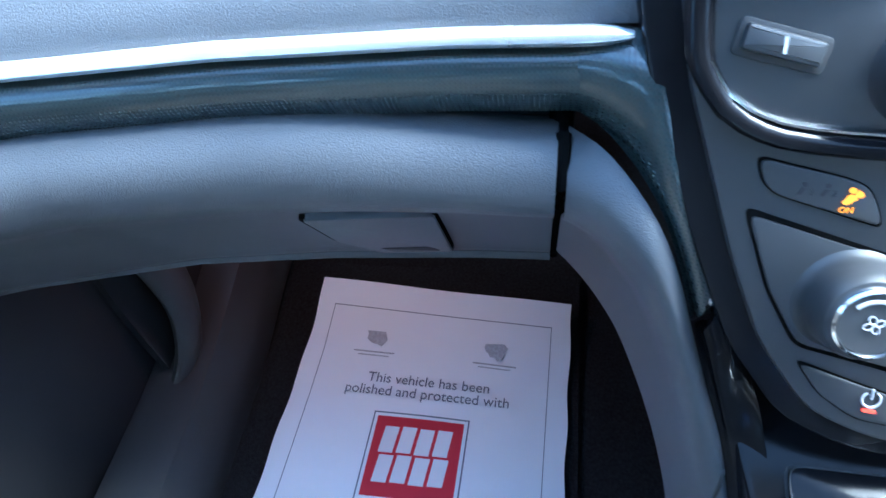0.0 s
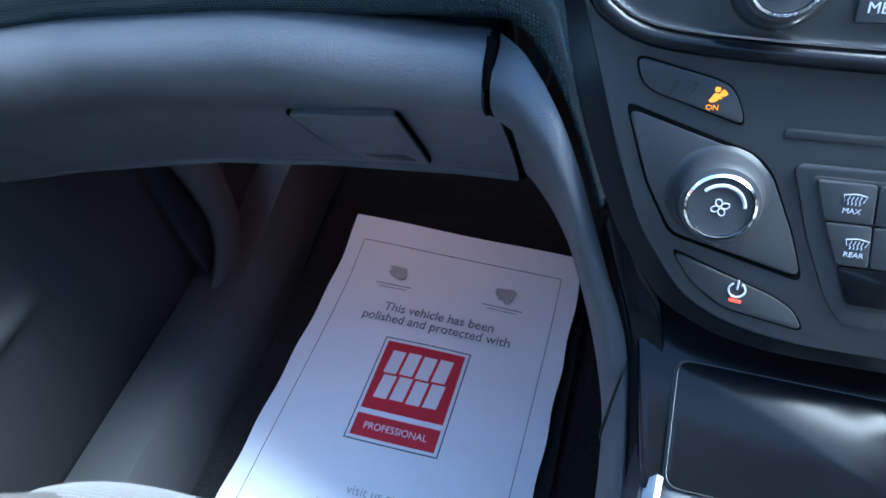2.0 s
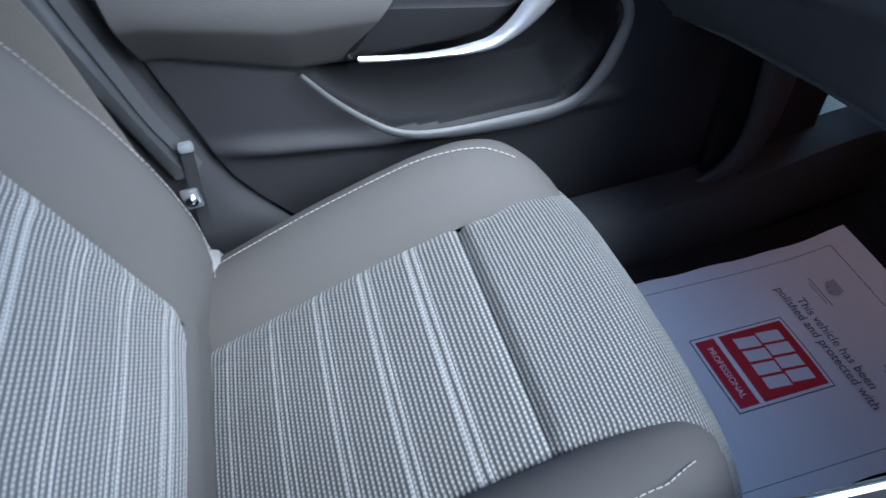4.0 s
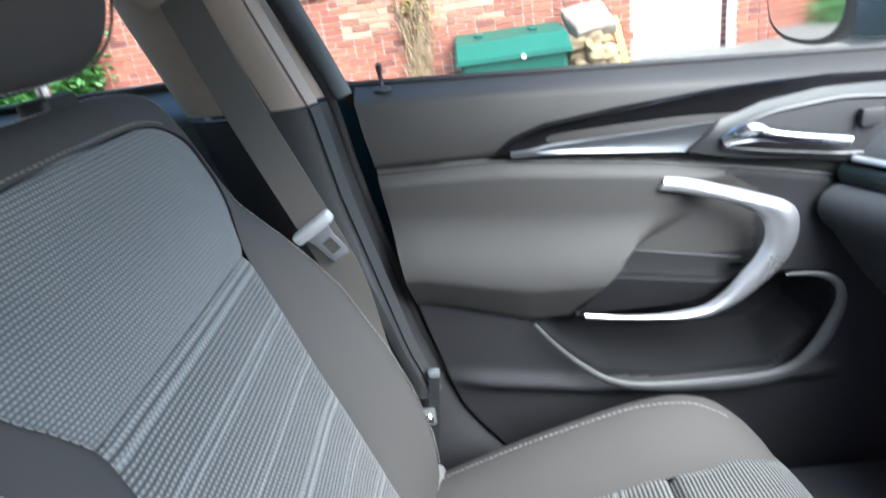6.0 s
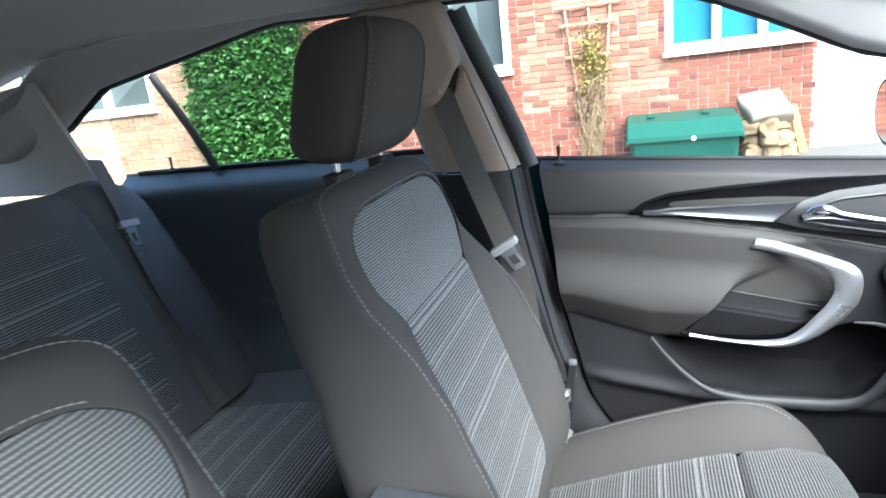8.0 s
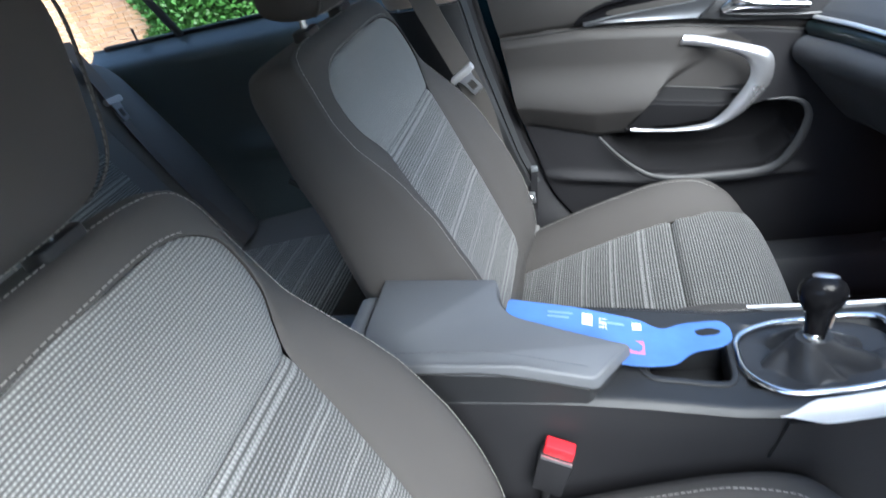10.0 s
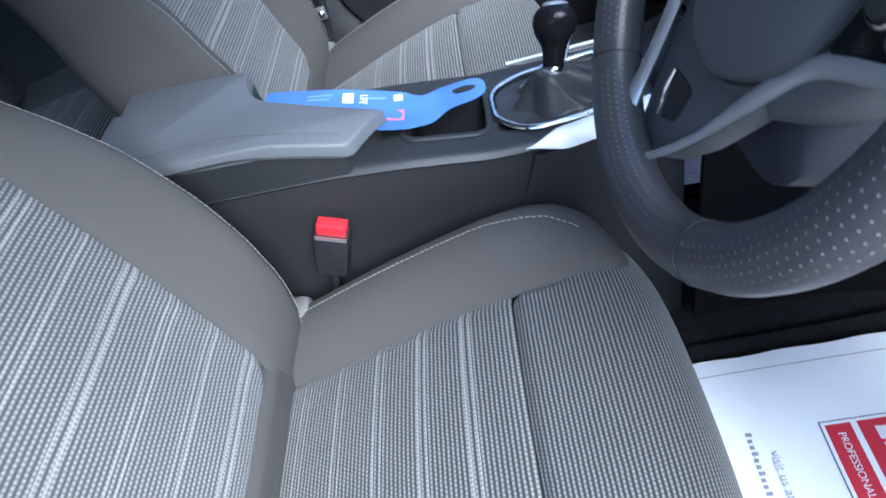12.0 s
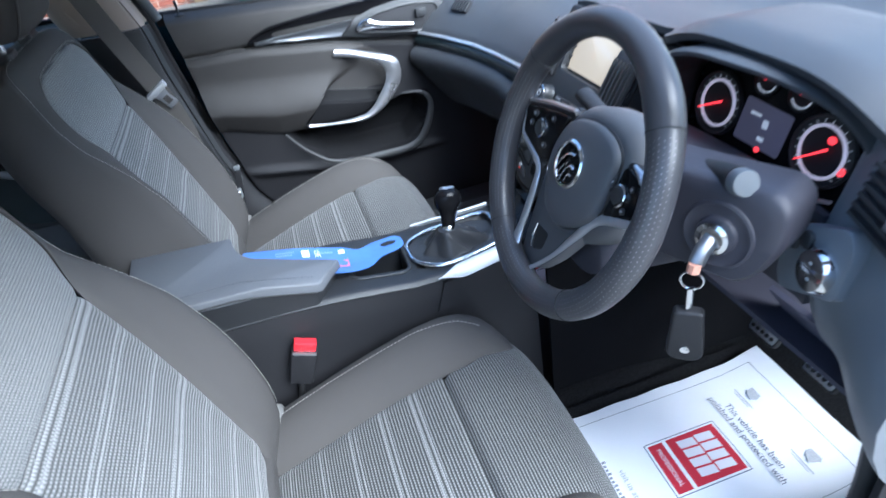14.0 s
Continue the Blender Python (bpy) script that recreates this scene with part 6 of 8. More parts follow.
part("pad_strip", tube(spline([FW @ Vector((x, y, -0.009)) for x, y in ((-0.158, 0.037), (-0.100, 0.051), (-0.034, 0.061))], 16), 0.0034, 8, 0.7), SATIN, wheel, "satin strip over the switch pad")
part("pad_strip", tube(spline([FW @ Vector((x, y, -0.008)) for x, y in ((0.108, 0.048), (0.126, 0.042), (0.144, 0.028), (0.149, 0.010))], 16), 0.0042, 8, 0.7, taper=np.interp(np.linspace(0, 1, 16), [0, 0.4, 1], [0.5, 1.2, 0.5])), SATIN, wheel, "satin crescent beside the switch pad")
bl = spline([FW @ Vector(p) for p in ((-0.154, 0.026, -0.010), (-0.146, -0.006, -0.009), (-0.112, -0.018, -0.008), (-0.082, -0.028, -0.008), (-0.071, -0.046, -0.008), (-0.069, -0.095, -0.008), (-0.068, -0.135, -0.006), (-0.060, -0.160, -0.002), (-0.036, -0.170, 0.000))], 44)
part("satin_spoke", tube(bl, 0.0080, 10, 0.55, FW.to_3x3() @ Vector((0, 0, 1)), np.interp(np.linspace(0, 1, 44), [0, 0.2, 0.4, 0.55, 0.75, 0.88, 1], [0.35, 0.45, 0.6, 0.9, 0.95, 1.5, 1.7])), SPOKE, wheel, "satin silver spoke blade")
bl = spline([FW @ Vector(p) for p in ((0.158, 0.004, -0.010), (0.140, -0.008, -0.009), (0.118, -0.016, -0.009), (0.092, -0.026, -0.010), (0.074, -0.040, -0.010), (0.050, -0.074, -0.010), (0.022, -0.116, -0.009), (-0.008, -0.152, -0.004), (-0.026, -0.166, -0.001))], 44)
part("satin_spoke", tube(bl, 0.0080, 10, 0.55, FW.to_3x3() @ Vector((0, 0, 1)), np.interp(np.linspace(0, 1, 44), [0, 0.25, 0.45, 0.7, 1], [0.5, 0.75, 0.85, 0.42, 0.35])), SPOKE, wheel, "satin silver spoke blade")
part("lower_spoke", plate(rounded([(-0.066, -0.034), (0.076, -0.040), (0.050, -0.078), (0.020, -0.122), (-0.010, -0.154), (-0.036, -0.168), (-0.060, -0.158), (-0.064, -0.12)], 0.006), -0.034, -0.014, FW, 0.004), HUBPL, wheel, "dark lower spoke")
part("spoke_hole", plate(rounded([(-0.040, -0.100), (-0.008, -0.100), (-0.012, -0.126), (-0.034, -0.136)], 0.006), -0.016, -0.0135, FW), RUBBER, wheel, "dark opening in the lower spoke")
part("hole_edge", tube([FW @ Vector(p) for p in ((-0.036, -0.134, -0.0125), (-0.041, -0.118, -0.0125), (-0.038, -0.099, -0.0125))], 0.0014, 6), CHROME, wheel)
key = thing("car_key", "black car key fob hanging from the ignition on a ring", "car key")
part("key_blade", tube([(0.540, 0.627, 0.952), (0.545, 0.612, 0.943), (0.548, 0.603, 0.930)], 0.0095, 10, 0.4, (0.8, -0.4, 0.5)), BLADE, key)
part("key_tag", tube([(0.548, 0.602, 0.931), (0.548, 0.6, 0.920)], 0.0075, 8), mat("copper tag", (0.55, 0.28, 0.2), 0.5), key)
part("key_ring", tube([(0.548 + 0.0125 * 0.7 * math.cos(a), 0.600 + 0.0125 * 0.7 * math.cos(a), 0.908 + 0.0125 * math.sin(a)) for a in np.linspace(0, 2 * math.pi, 24, endpoint=False)], 0.0014, 6, up=(0, 1, 0), shut=True), CHROME, key, "steel split ring")
part("key_clasp", tube([(0.548, 0.600, 0.897), (0.548, 0.600, 0.868)], 0.005, 10, 0.6), CHROME, key)
FK = frame_of((0.548, 0.600, 0.828), (0.62, 0.78, 0), (0.06, 0, 1))
fob = part("fob_case", plate(rounded([(-0.017, 0.038), (0.017, 0.038), (0.022, -0.032), (0.014, -0.042), (-0.014, -0.042), (-0.022, -0.032)], 0.007), -0.007, 0.007, FK, 0.004, 3), PLASTIC_D, key, "black plastic fob")
part("fob_badge", lathe([(0.0055, 0.007), (0.0055, 0.0082), (0.004, 0.0085), (0.003, 0.0080)], FK @ Matrix.Translation((0, -0.022, 0)), 20), CHROME, fob)
for nm, x, y, z in (("clutch_pedal", 0.338, 0.95, 0.523), ("brake_pedal", 0.468, 0.95, 0.533)):
    pd = thing(nm, "ribbed metal-faced car pedal under the dashboard", "pedal", "pedals")
    FP = frame_of((x, y, z), (1, 0, 0), (0, 0.55, 0.83)) @ Matrix.Scale(0.85, 4)
    part("pedal_pad", plate(rounded([(-0.04, -0.03), (0.04, -0.03), (0.044, 0.03), (-0.044, 0.03)], 0.008), -0.008, 0.004, FP, 0.003), RUBBER, pd)
    pl = part("pedal_face", plate(rounded([(-0.036, -0.026), (0.036, -0.026), (0.04, 0.026), (-0.04, 0.026)], 0.006), 0.004, 0.006, FP, 0.001), SATIN, pd, "metal pedal face")
    for i in range(5):
        for j in range(3):
            part("pedal_stud", plate(ring_of(0.0045, 0.0045, 10, -0.027 + 0.0135 * i, -0.015 + 0.015 * j), 0.006, 0.009, FP, 0.001), RUBBER, pl)
    part("pedal_arm", tube([FP @ Vector((0, 0.01, -0.01)), (x, y + 0.12, 0.60), (x, y + 0.20, 0.74)], 0.006, 8), PLASTIC_D, pd)

# ---- centre console ----
cons = thing("centre_console", "charcoal centre console with silver-edged gear surround", "console")


def cons_top(y):
    return np.interp(y, [-0.40, 0.15, 0.25, 0.36, 0.46, 0.56, 0.64], [0.722, 0.704, 0.694, 0.678, 0.677, 0.685, 0.69])


def cons_w(y):
    return np.interp(y, [-0.40, 0.1, 0.3, 0.41, 0.457, 0.525, 0.60, 0.64], [0.097, 0.098, 0.099, 0.100, 0.099, 0.091, 0.086, 0.085])


for sgn in (-1, 1):
    P = [[(sgn * (cons_w(y) + 0.012 * f - 0.006 * math.exp(-(f / 0.03) ** 2)), y, cons_top(y) - 0.008 - (cons_top(y) - 0.29) * f) for f in np.linspace(0.0, 1, 14)] for y in np.linspace(-0.40, 0.60, 30)]
    part("console_side", slab(P, 0.008 * sgn), PLASTIC_D, cons, "black console side panel")


edge_cols = [0.84, 0.90, 0.95, 0.985, 1.0]
rows_y = [*np.linspace(-0.40, 0.24, 18), 0.258, *np.linspace(0.275, 0.345, 5), 0.362, *np.linspace(0.375, 0.60, 18)]
P = []
for y in rows_y:
    w = cons_w(y)
    xs_ = [-c * w for c in edge_cols[::-1]] + [*np.linspace(-0.072, -0.040, 4)[:-1], *np.linspace(-0.040, 0.048, 10), *np.linspace(0.048, 0.072, 5)[1:]] + [c * w for c in edge_cols]
    P.append([(x, y, cons_top(y) - 0.009 * sstep(abs(x), w - 0.014, w + 0.002) ** 2 - 0.016 * sstep(y, 0.378, 0.39) * (1 - sstep(abs(x), 0.050, 0.060)) * (1 - sstep(y, 0.545, 0.56))) for x in xs_])
topb = slab(P, -0.005)
bmesh.ops.delete(topb, geom=[f for f in topb.faces if -0.0395 < f.calc_center_median().x < 0.0475 and 0.259 < f.calc_center_median().y < 0.361], context="FACES")
part("console_top", topb, STACK, cons, "satin charcoal console top")
part("storage_tray", join(rbox(-0.042, 0.050, 0.258, 0.362, 0.610, 0.616, 0.002), rbox(-0.044, -0.039, 0.256, 0.364, 0.61, 0.680, 0.001), rbox(0.047, 0.052, 0.256, 0.364, 0.61, 0.680, 0.001), rbox(-0.042, 0.050, 0.255, 0.260, 0.61, 0.688, 0.001), rbox(-0.042, 0.050, 0.360, 0.365, 0.61, 0.676, 0.001)), KEYPL, cons, "deep open storage tray")
tr = rounded([(-0.044, 0.253), (0.052, 0.250), (0.056, 0.364), (-0.046, 0.366)], 0.022, 6)
part("tray_rim", tube([(x, y, cons_top(y) + 0.001) for x, y in tr], 0.0045, 8, 0.7, shut=True), STACK, cons)
FGS = rounded([(-0.034, 0.373), (0.034, 0.373), (0.072, 0.410), (0.068, 0.500), (0.054, 0.560), (-0.056, 0.560), (-0.064, 0.52), (-0.060, 0.42)], 0.026, 6)
part("gear_ring", tube([(x, y, cons_top(y) + 0.004) for x, y in FGS], 0.0048, 10, 0.8, shut=True), CHROME, cons, "polished silver gear surround")
for sgn in (-1, 1):
    wide = 1.0 if sgn > 0 else 0.25
    P = []
    for y in np.linspace(0.403, 0.570, 24):
        g = sstep(y, 0.400, 0.455)
        P.append([(sgn * (cons_w(y) + 0.006 - 0.012 * (1 - wide) - 0.023 * g * wide * (1 - f)), y, cons_top(y) + 0.001 + 0.005 * g * (1 - f) - 0.013 * f ** 1.6 * g) for f in np.linspace(0, 1, 9)])
    part("silver_blade", slab(P, -0.004 * sgn), BLADESILVER, cons, "brushed silver side blade")
P = [[(cons_w(y) + 0.004 + 0.004 * f, y + 0.022 * (0.5 - f) * (1 - (y - 0.402) / 0.2), cons_top(y) - 0.014 - 0.060 * f) for f in np.linspace(0, 1, 6)] for y in np.linspace(0.402, 0.60, 16)]
part("side_step", slab(P, -0.006), PLASTIC_D, cons, "charcoal side panel under the silver blade")
FF = frame_of((0, 0.612, 0.6965), (1, 0, 0), (0, 0.967, 0.253))
part("fascia_front", plate(rounded([(-0.088, -0.055), (0.088, -0.055), (0.104, 0.045), (0.108, 0.085), (-0.108, 0.085), (-0.104, 0.045)], 0.012), -0.03, 0.0, FF, 0.003), PIANO, cons, "piano black front fascia")
lid_o = rounded([(-0.078, -0.046), (0.078, -0.046), (0.082, 0.024), (-0.078, 0.027)], 0.008)
part("lid_gap", plate([(x * 1.02, y * 1.04) for x, y in lid_o], 0.0, 0.0008, FF), RUBBER, cons)
part("cubby_lid", plate(lid_o, 0.0, 0.004, FF, 0.0015), PIANO, cons, "piano black cubby lid")
part("lid_edge", tube([FF @ Vector((x, y, 0.0036)) for x, y in lid_o], 0.0004, 5, shut=True), STACK, cons)
part("lid_grip", plate(rounded([(-0.016, -0.044), (0.016, -0.044), (0.016, -0.037), (-0.016, -0.037)], 0.002), 0.003, 0.007, FF, 0.001), CHROME, cons, "small chrome lid grip")
# armrest with its cut-away corner
ar = thing("armrest", "padded charcoal centre armrest with a stepped front", "armrest")
out_ = [(-0.084, -0.125), (-0.068, 0.052), (-0.064, 0.0575)]
out_ += [tuple(p) for p in spline([(-0.062, 0.058), (-0.036, 0.061), (-0.012, 0.069), (0.009, 0.086), (0.019, 0.123), (0.027, 0.178), (0.031, 0.233)], 22)]
out_ += [(0.034, 0.2365), (0.068, 0.216), (0.094, 0.196), (0.0975, 0.188), (0.098, 0.10), (0.097, -0.125)]


def arm_top(y):
    return np.interp(y, [-0.125, 0.06, 0.12, 0.18, 0.235], [0.787, 0.784, 0.770, 0.753, 0.736])


lidb = plate(out_, 0, 0.018, Matrix(), 0.0035, 2)
for v in lidb.verts:
    v.co.z += arm_top(v.co.y) - 0.018
    v.co.z -= 0.010 * sstep(v.co.x, 0.070, 0.098)
part("armrest_lid", lidb, ARMPAD, ar, "soft padded lid")
under = [((x - 0.01) * 0.985 + 0.01, y - 0.012 * sstep(y, 0.10, 0.24)) for x, y in out_]
lowb = plate(under, 0, 0.05, Matrix(), 0.002, 1)
for v in lowb.verts:
    top_ = arm_top(v.co.y) - 0.010 * sstep(v.co.x, 0.070, 0.098) - 0.018
    v.co.z = top_ if v.co.z > 0.02 else cons_top(v.co.y) - 0.008
part("armrest_base", lowb, STACK, ar, "padded lower half of the armrest")
part("armrest_seam", tube([(0.0985, y, arm_top(y) - 0.029) for y in np.linspace(-0.12, 0.185, 12)], 0.0016, 6), RUBBER, ar)
part("armrest_stitching", stitches([(0.083, y, arm_top(y) - 0.010 * sstep(0.083, 0.070, 0.098) + 0.0006) for y in np.linspace(-0.12, 0.190, 14)], 0.0005, 0.006, 0.004), STACKTHREAD, ar)
part("armrest_hinge", rbox(-0.070, 0.075, -0.165, -0.128, 0.715, 0.770, 0.012), DASHEND, ar, "grey hinge block behind the lid")
gl = thing("gear_lever", "glossy black gear knob on a pleated leather gaiter", "gear lever")
rings = []
for i, t_ in enumerate(np.linspace(0, 1, 30)):
    z = np.interp(t_, [0, 0.25, 0.45, 0.7, 1], [0.678, 0.676, 0.690, 0.706, 0.722])
    k = np.interp(t_, [0, 0.25, 0.45, 0.58, 0.75, 1], [1, 0.72, 0.56, 0.46, 0.36, 0.23])
    cx, cy = 0.004 + 0.012 * t_, 0.470 - 0.013 * t_
    ring = []
    for a in np.linspace(0, 2 * math.pi, 60, endpoint=False):
        fold = abs(math.sin(a * 2.5 + t_ * 1.8)) - 0.5 + 0.35 * math.sin(a * 7 + 6 * t_)
        w = 1 - 0.16 * fold * math.sin(math.pi * min(t_ * 1.15, 1)) ** 1.2
        c, q = math.cos(a), math.sin(a)
        sq = 1 + 0.12 * (1 - t_) * abs(math.sin(2 * a))
        ring.append((cx + 0.064 * k * w * sq * c, cy + 0.090 * k * w * sq * q, z + 0.006 * math.sin(a * 5 + 4 * t_) * math.sin(math.pi * t_) - 0.004 * math.sin(a * 3) * math.sin(math.pi * t_)))
    rings.append(ring)
part("gaiter", loft(rings), GAITER, gl, "soft folded black leather gaiter")
FLV = frame_of((0.016, 0.457, 0.720), (1, 0, 0.39), (0, 1, -0.17))
part("collar", lathe([(0.0120, -0.004), (0.0135, -0.002), (0.0135, 0.003), (0.0120, 0.006)], FLV, 24), CHROME, gl, "chrome collar")
kn = []
for h, r_ in ((0.004, 0.0112), (0.016, 0.0115), (0.028, 0.0128), (0.037, 0.0165), (0.046, 0.0212), (0.056, 0.0236), (0.065, 0.0228), (0.073, 0.0190), (0.0785, 0.012), (0.081, 0.004)):
    kn.append([FLV @ Vector((r_ * 0.92 * math.cos(a), r_ * 1.18 * math.sin(a) + 0.05 * (h - 0.004), h)) for a in np.linspace(0, 2 * math.pi, 36, endpoint=False)])
part("gear_knob", loft(kn), PIANO, gl, "glossy black knob")
part("knob_inlay", lathe([(0.0135, -0.0035), (0.0132, 0.000), (0.010, 0.0022), (0.001, 0.003)], FLV @ Matrix.Translation((0, 0.0035, 0.0795)) @ Matrix.Diagonal((0.72, 1.15, 1, 1)), 24), SATIN, gl, "silver knob inlay")
part("knob_strip", tube([FLV @ Vector((0.000, 0.0185 + 0.05 * h - 0.004 * abs(h - 0.045) / 0.03, h)) for h in np.linspace(0.014, 0.062, 10)], 0.0028, 8, 0.6), CHROME, gl, "chrome strip down the knob's front")
# hang tag card lying on the console
card = thing("card_tag", "blue printed hanging card lying on the console", "card")
CARD_O = [(0.0, -0.010), (0.06, -0.006), (0.150, 0.002), (0.185, 0.006), (0.215, 0.028), (0.240, 0.014), (0.292, 0.014), (0.303, 0.030), (0.303, 0.058), (0.285, 0.072), (0.250, 0.078), (0.228, 0.098), (0.150, 0.118), (0.06, 0.062), (0.0, 0.045)]


def card_at(u, v, off=0.0):
    """A place of the bent card: u forwards along it, v towards the driver."""
    z = np.interp(u, [0, 0.10, 0.18, 0.235, 0.303], [0.742, 0.724, 0.703, 0.696, 0.700]) + 0.006 * math.sin(u * 30) * (v / 0.1) + 0.02 * sstep(v, 0.05, 0.12) * (1 - sstep(u, 0.15, 0.23))
    return Vector((-0.062 + v, 0.066 + u, z + off))


def card_piece(outline, off, th=0.0006):
    bm = plate(outline, 0.0, th)
    bmesh.ops.triangulate(bm, faces=[f for f in bm.faces if len(f.verts) > 4])
    bmesh.ops.subdivide_edges(bm, edges=[e for e in bm.edges if e.calc_length() > 0.012], cuts=2, use_grid_fill=True)
    bmesh.ops.triangulate(bm, faces=bm.faces)
    for q in bm.verts:
        q.co = card_at(q.co.x, q.co.y, off + q.co.z)
    return bm


part("card_sheet", card_piece(rounded(CARD_O, 0.010, 3), 0.0), LEAFBLUE, card, "glossy blue card")
part("card_hook", card_piece(rounded([(0.256, 0.034), (0.276, 0.030), (0.292, 0.038), (0.284, 0.046), (0.262, 0.046)], 0.005, 4), 0.0014), RUBBER, card, "dark hanging slot")
for u0, u1, v0, v1, m_ in ((0.108, 0.122, 0.010, 0.034, WHITEP), (0.176, 0.188, 0.016, 0.030, WHITEP), (0.168, 0.190, 0.052, 0.082, mat("faint red print", (0.7, 0.2, 0.3), 0.6)), (0.060, 0.095, 0.012, 0.016, CARDPRINT), (0.060, 0.090, 0.022, 0.026, CARDPRINT), (0.142, 0.165, 0.020, 0.024, CARDPRINT)):
    part("card_print", card_piece([(u0, v0), (u1, v0), (u1, v1), (u0, v1)], 0.0014, 0.0003), m_, card)
lettering("LIFE", 0.015, frame_of(card_at(0.136, 0.028, 0.0040), (1, 0, 0.05), (0, 1, -0.27)), WHITEP, card, "card_lettering")
# buckles
def buckle(x, y, z, lean, nm):
    b = thing(nm, "black seat belt buckle with a red release button", "buckle", "buckles")
    FB = frame_of((x, y, z), (0.12, 1, -0.35), (0, 0.35, 1))
    part("buckle_body", plate(rounded([(-0.021, -0.075), (0.021, -0.075), (0.024, 0.0), (-0.024, 0.0)], 0.005), -0.012, 0.012, FB, 0.004), PLASTIC_D, b)
    part("release_button", plate(rounded([(-0.020, -0.001), (0.020, -0.001), (0.020, 0.017), (-0.020, 0.017)], 0.003), -0.009, 0.009, FB, 0.003), RED, b, "bright red release button")
    part("buckle_plate", plate([(-0.021, -0.006), (0.021, -0.006), (0.021, -0.001), (-0.021, -0.001)], -0.0125, 0.0125, FB), SATIN, b)
    part("buckle_stem", tube([FB @ Vector((0, -0.07, 0)), (x + 0.005, y - 0.05, 0.46), (x + 0.005, y - 0.07, 0.38)], 0.012, 8, 0.5), RUBBER, b)


buckle(0.120, 0.134, 0.628, 0, "belt_buckle")

# ---- paper floor covers ----
def paper_mat(nm, corners, lift):
    """A printed sheet on the floor; corners: top left, top right, bottom left, bottom right (top is forward)."""
    pm = thing(nm, "white printed paper floor cover lying in the footwell", "paper mat", "paper mats")
    tl, tr_, bl_, br_ = (np.array(c) for c in corners)

    def at(u, v, off=0.0):
        p = (bl_ * (1 - u) + br_ * u) * (1 - v) + (tl * (1 - u) + tr_ * u) * v
        z = p[2] + lift(u, v) + off + 0.002 * math.sin(u * 9) * math.sin(v * 7)
        return (p[0] + 0.0012 * math.sin(v * 31) * (1 if u > 0.98 or u < 0.02 else 0), p[1], z)
    part("sheet", slab([[at(u, v) for v in np.linspace(0, 1, 50)] for u in np.linspace(0, 1, 40)], 0.0012), PAPER, pm, "white paper sheet")

    def patch(u0, u1, v0, v1, m_, off, name="print"):
        part(name, slab([[at(u, v, off) for v in np.linspace(v0, v1, 8)] for u in np.linspace(u0, u1, 8)], 0.0002), m_, pm)
    for a, b, c, d in ((0.07, 0.0725, 0.05, 0.93), (0.9275, 0.93, 0.05, 0.93), (0.07, 0.93, 0.928, 0.930), (0.07, 0.93, 0.05, 0.052)):
        patch(a, b, c, d, INK, 0.0006, "border_line")
    w = np.linalg.norm(tr_ - tl)
    h = np.linalg.norm(tl - bl_)

    def words(text, u, v, size, m_, nm_="lettering"):
        o = np.array(at(u, v, 0.0018))
        ex = np.array(at(u + 0.02, v)) - np.array(at(u - 0.02, v))
        ey = np.array(at(u, v + 0.02)) - np.array(at(u, v - 0.02))
        lettering(text, size, frame_of(o, ex, ey), m_, pm, nm_)
    words("This vehicle has been", 0.5, 0.735, 0.0195, INK)
    words("polished and protected with", 0.5, 0.700, 0.0195, INK)
    words("visit us at", 0.5, 0.235, 0.017, INKL)
    for i in range(14):
        patch(0.33 + 0.0245 * i, 0.33 + 0.0245 * i + 0.014, 0.184, 0.184 + (0.011 if i % 3 else 0.015), INKM, 0.0008, "print_bar")
    # framed red emblem with pale blocks
    cu, cv, hw, hh_ = 0.5, 0.50, 0.062 / w, 0.078 / h
    patch(cu - hw * 1.0, cu + hw, cv - hh_, cv + hh_, INK, 0.0005, "emblem_line")
    patch(cu - hw * 0.97, cu + hw * 0.97, cv - hh_ * 0.975, cv + hh_ * 0.975, PAPER, 0.0008, "emblem_edge")
    patch(cu - hw * 0.90, cu + hw * 0.90, cv - hh_ * 0.42, cv + hh_ * 0.92, INKRED, 0.0011, "emblem_field")
    patch(cu - hw * 0.90, cu + hw * 0.90, cv - hh_ * 0.92, cv - hh_ * 0.52, INKRED, 0.0011, "emblem_strip")
    words("PROFESSIONAL", cu, cv - hh_ * 0.72, 0.0128, WHITEP)
    rng = random.Random(4)
    for row in (0.52, 0.03):
        for i in range(4):
            u0 = cu - hw * 0.73 + hw * 0.365 * i
            v0 = cv + hh_ * (row + 0.012 * (i % 2))
            part("emblem_block", slab([[at(u0 + hw * (0.335 * a + 0.05 * (b - 0.5)), v0 + hh_ * (0.45 * b - 0.225), 0.0014) for b in np.linspace(0, 1, 6)] for a in np.linspace(0.06, 0.94, 5)], 0.0002), WHITEP, pm)
    for u in (0.27, 0.73):
        o = np.array(at(u, 0.855, 0.001))
        part("crest", plate([(r * math.cos(a), r * 1.15 * math.sin(a)) for a, r in ((2 * math.pi * i / 18, 0.016 * (0.72 + 0.4 * rng.random())) for i in range(18))], 0, 0.0003, Matrix.Translation(o)), INKL, pm, "faint grey crest")
        patch(u - 0.08, u + 0.08, 0.806, 0.810, INKL, 0.0008, "faint_line")
        patch(u - 0.06, u + 0.06, 0.797, 0.800, INKL, 0.0008, "faint_line")
    return pm


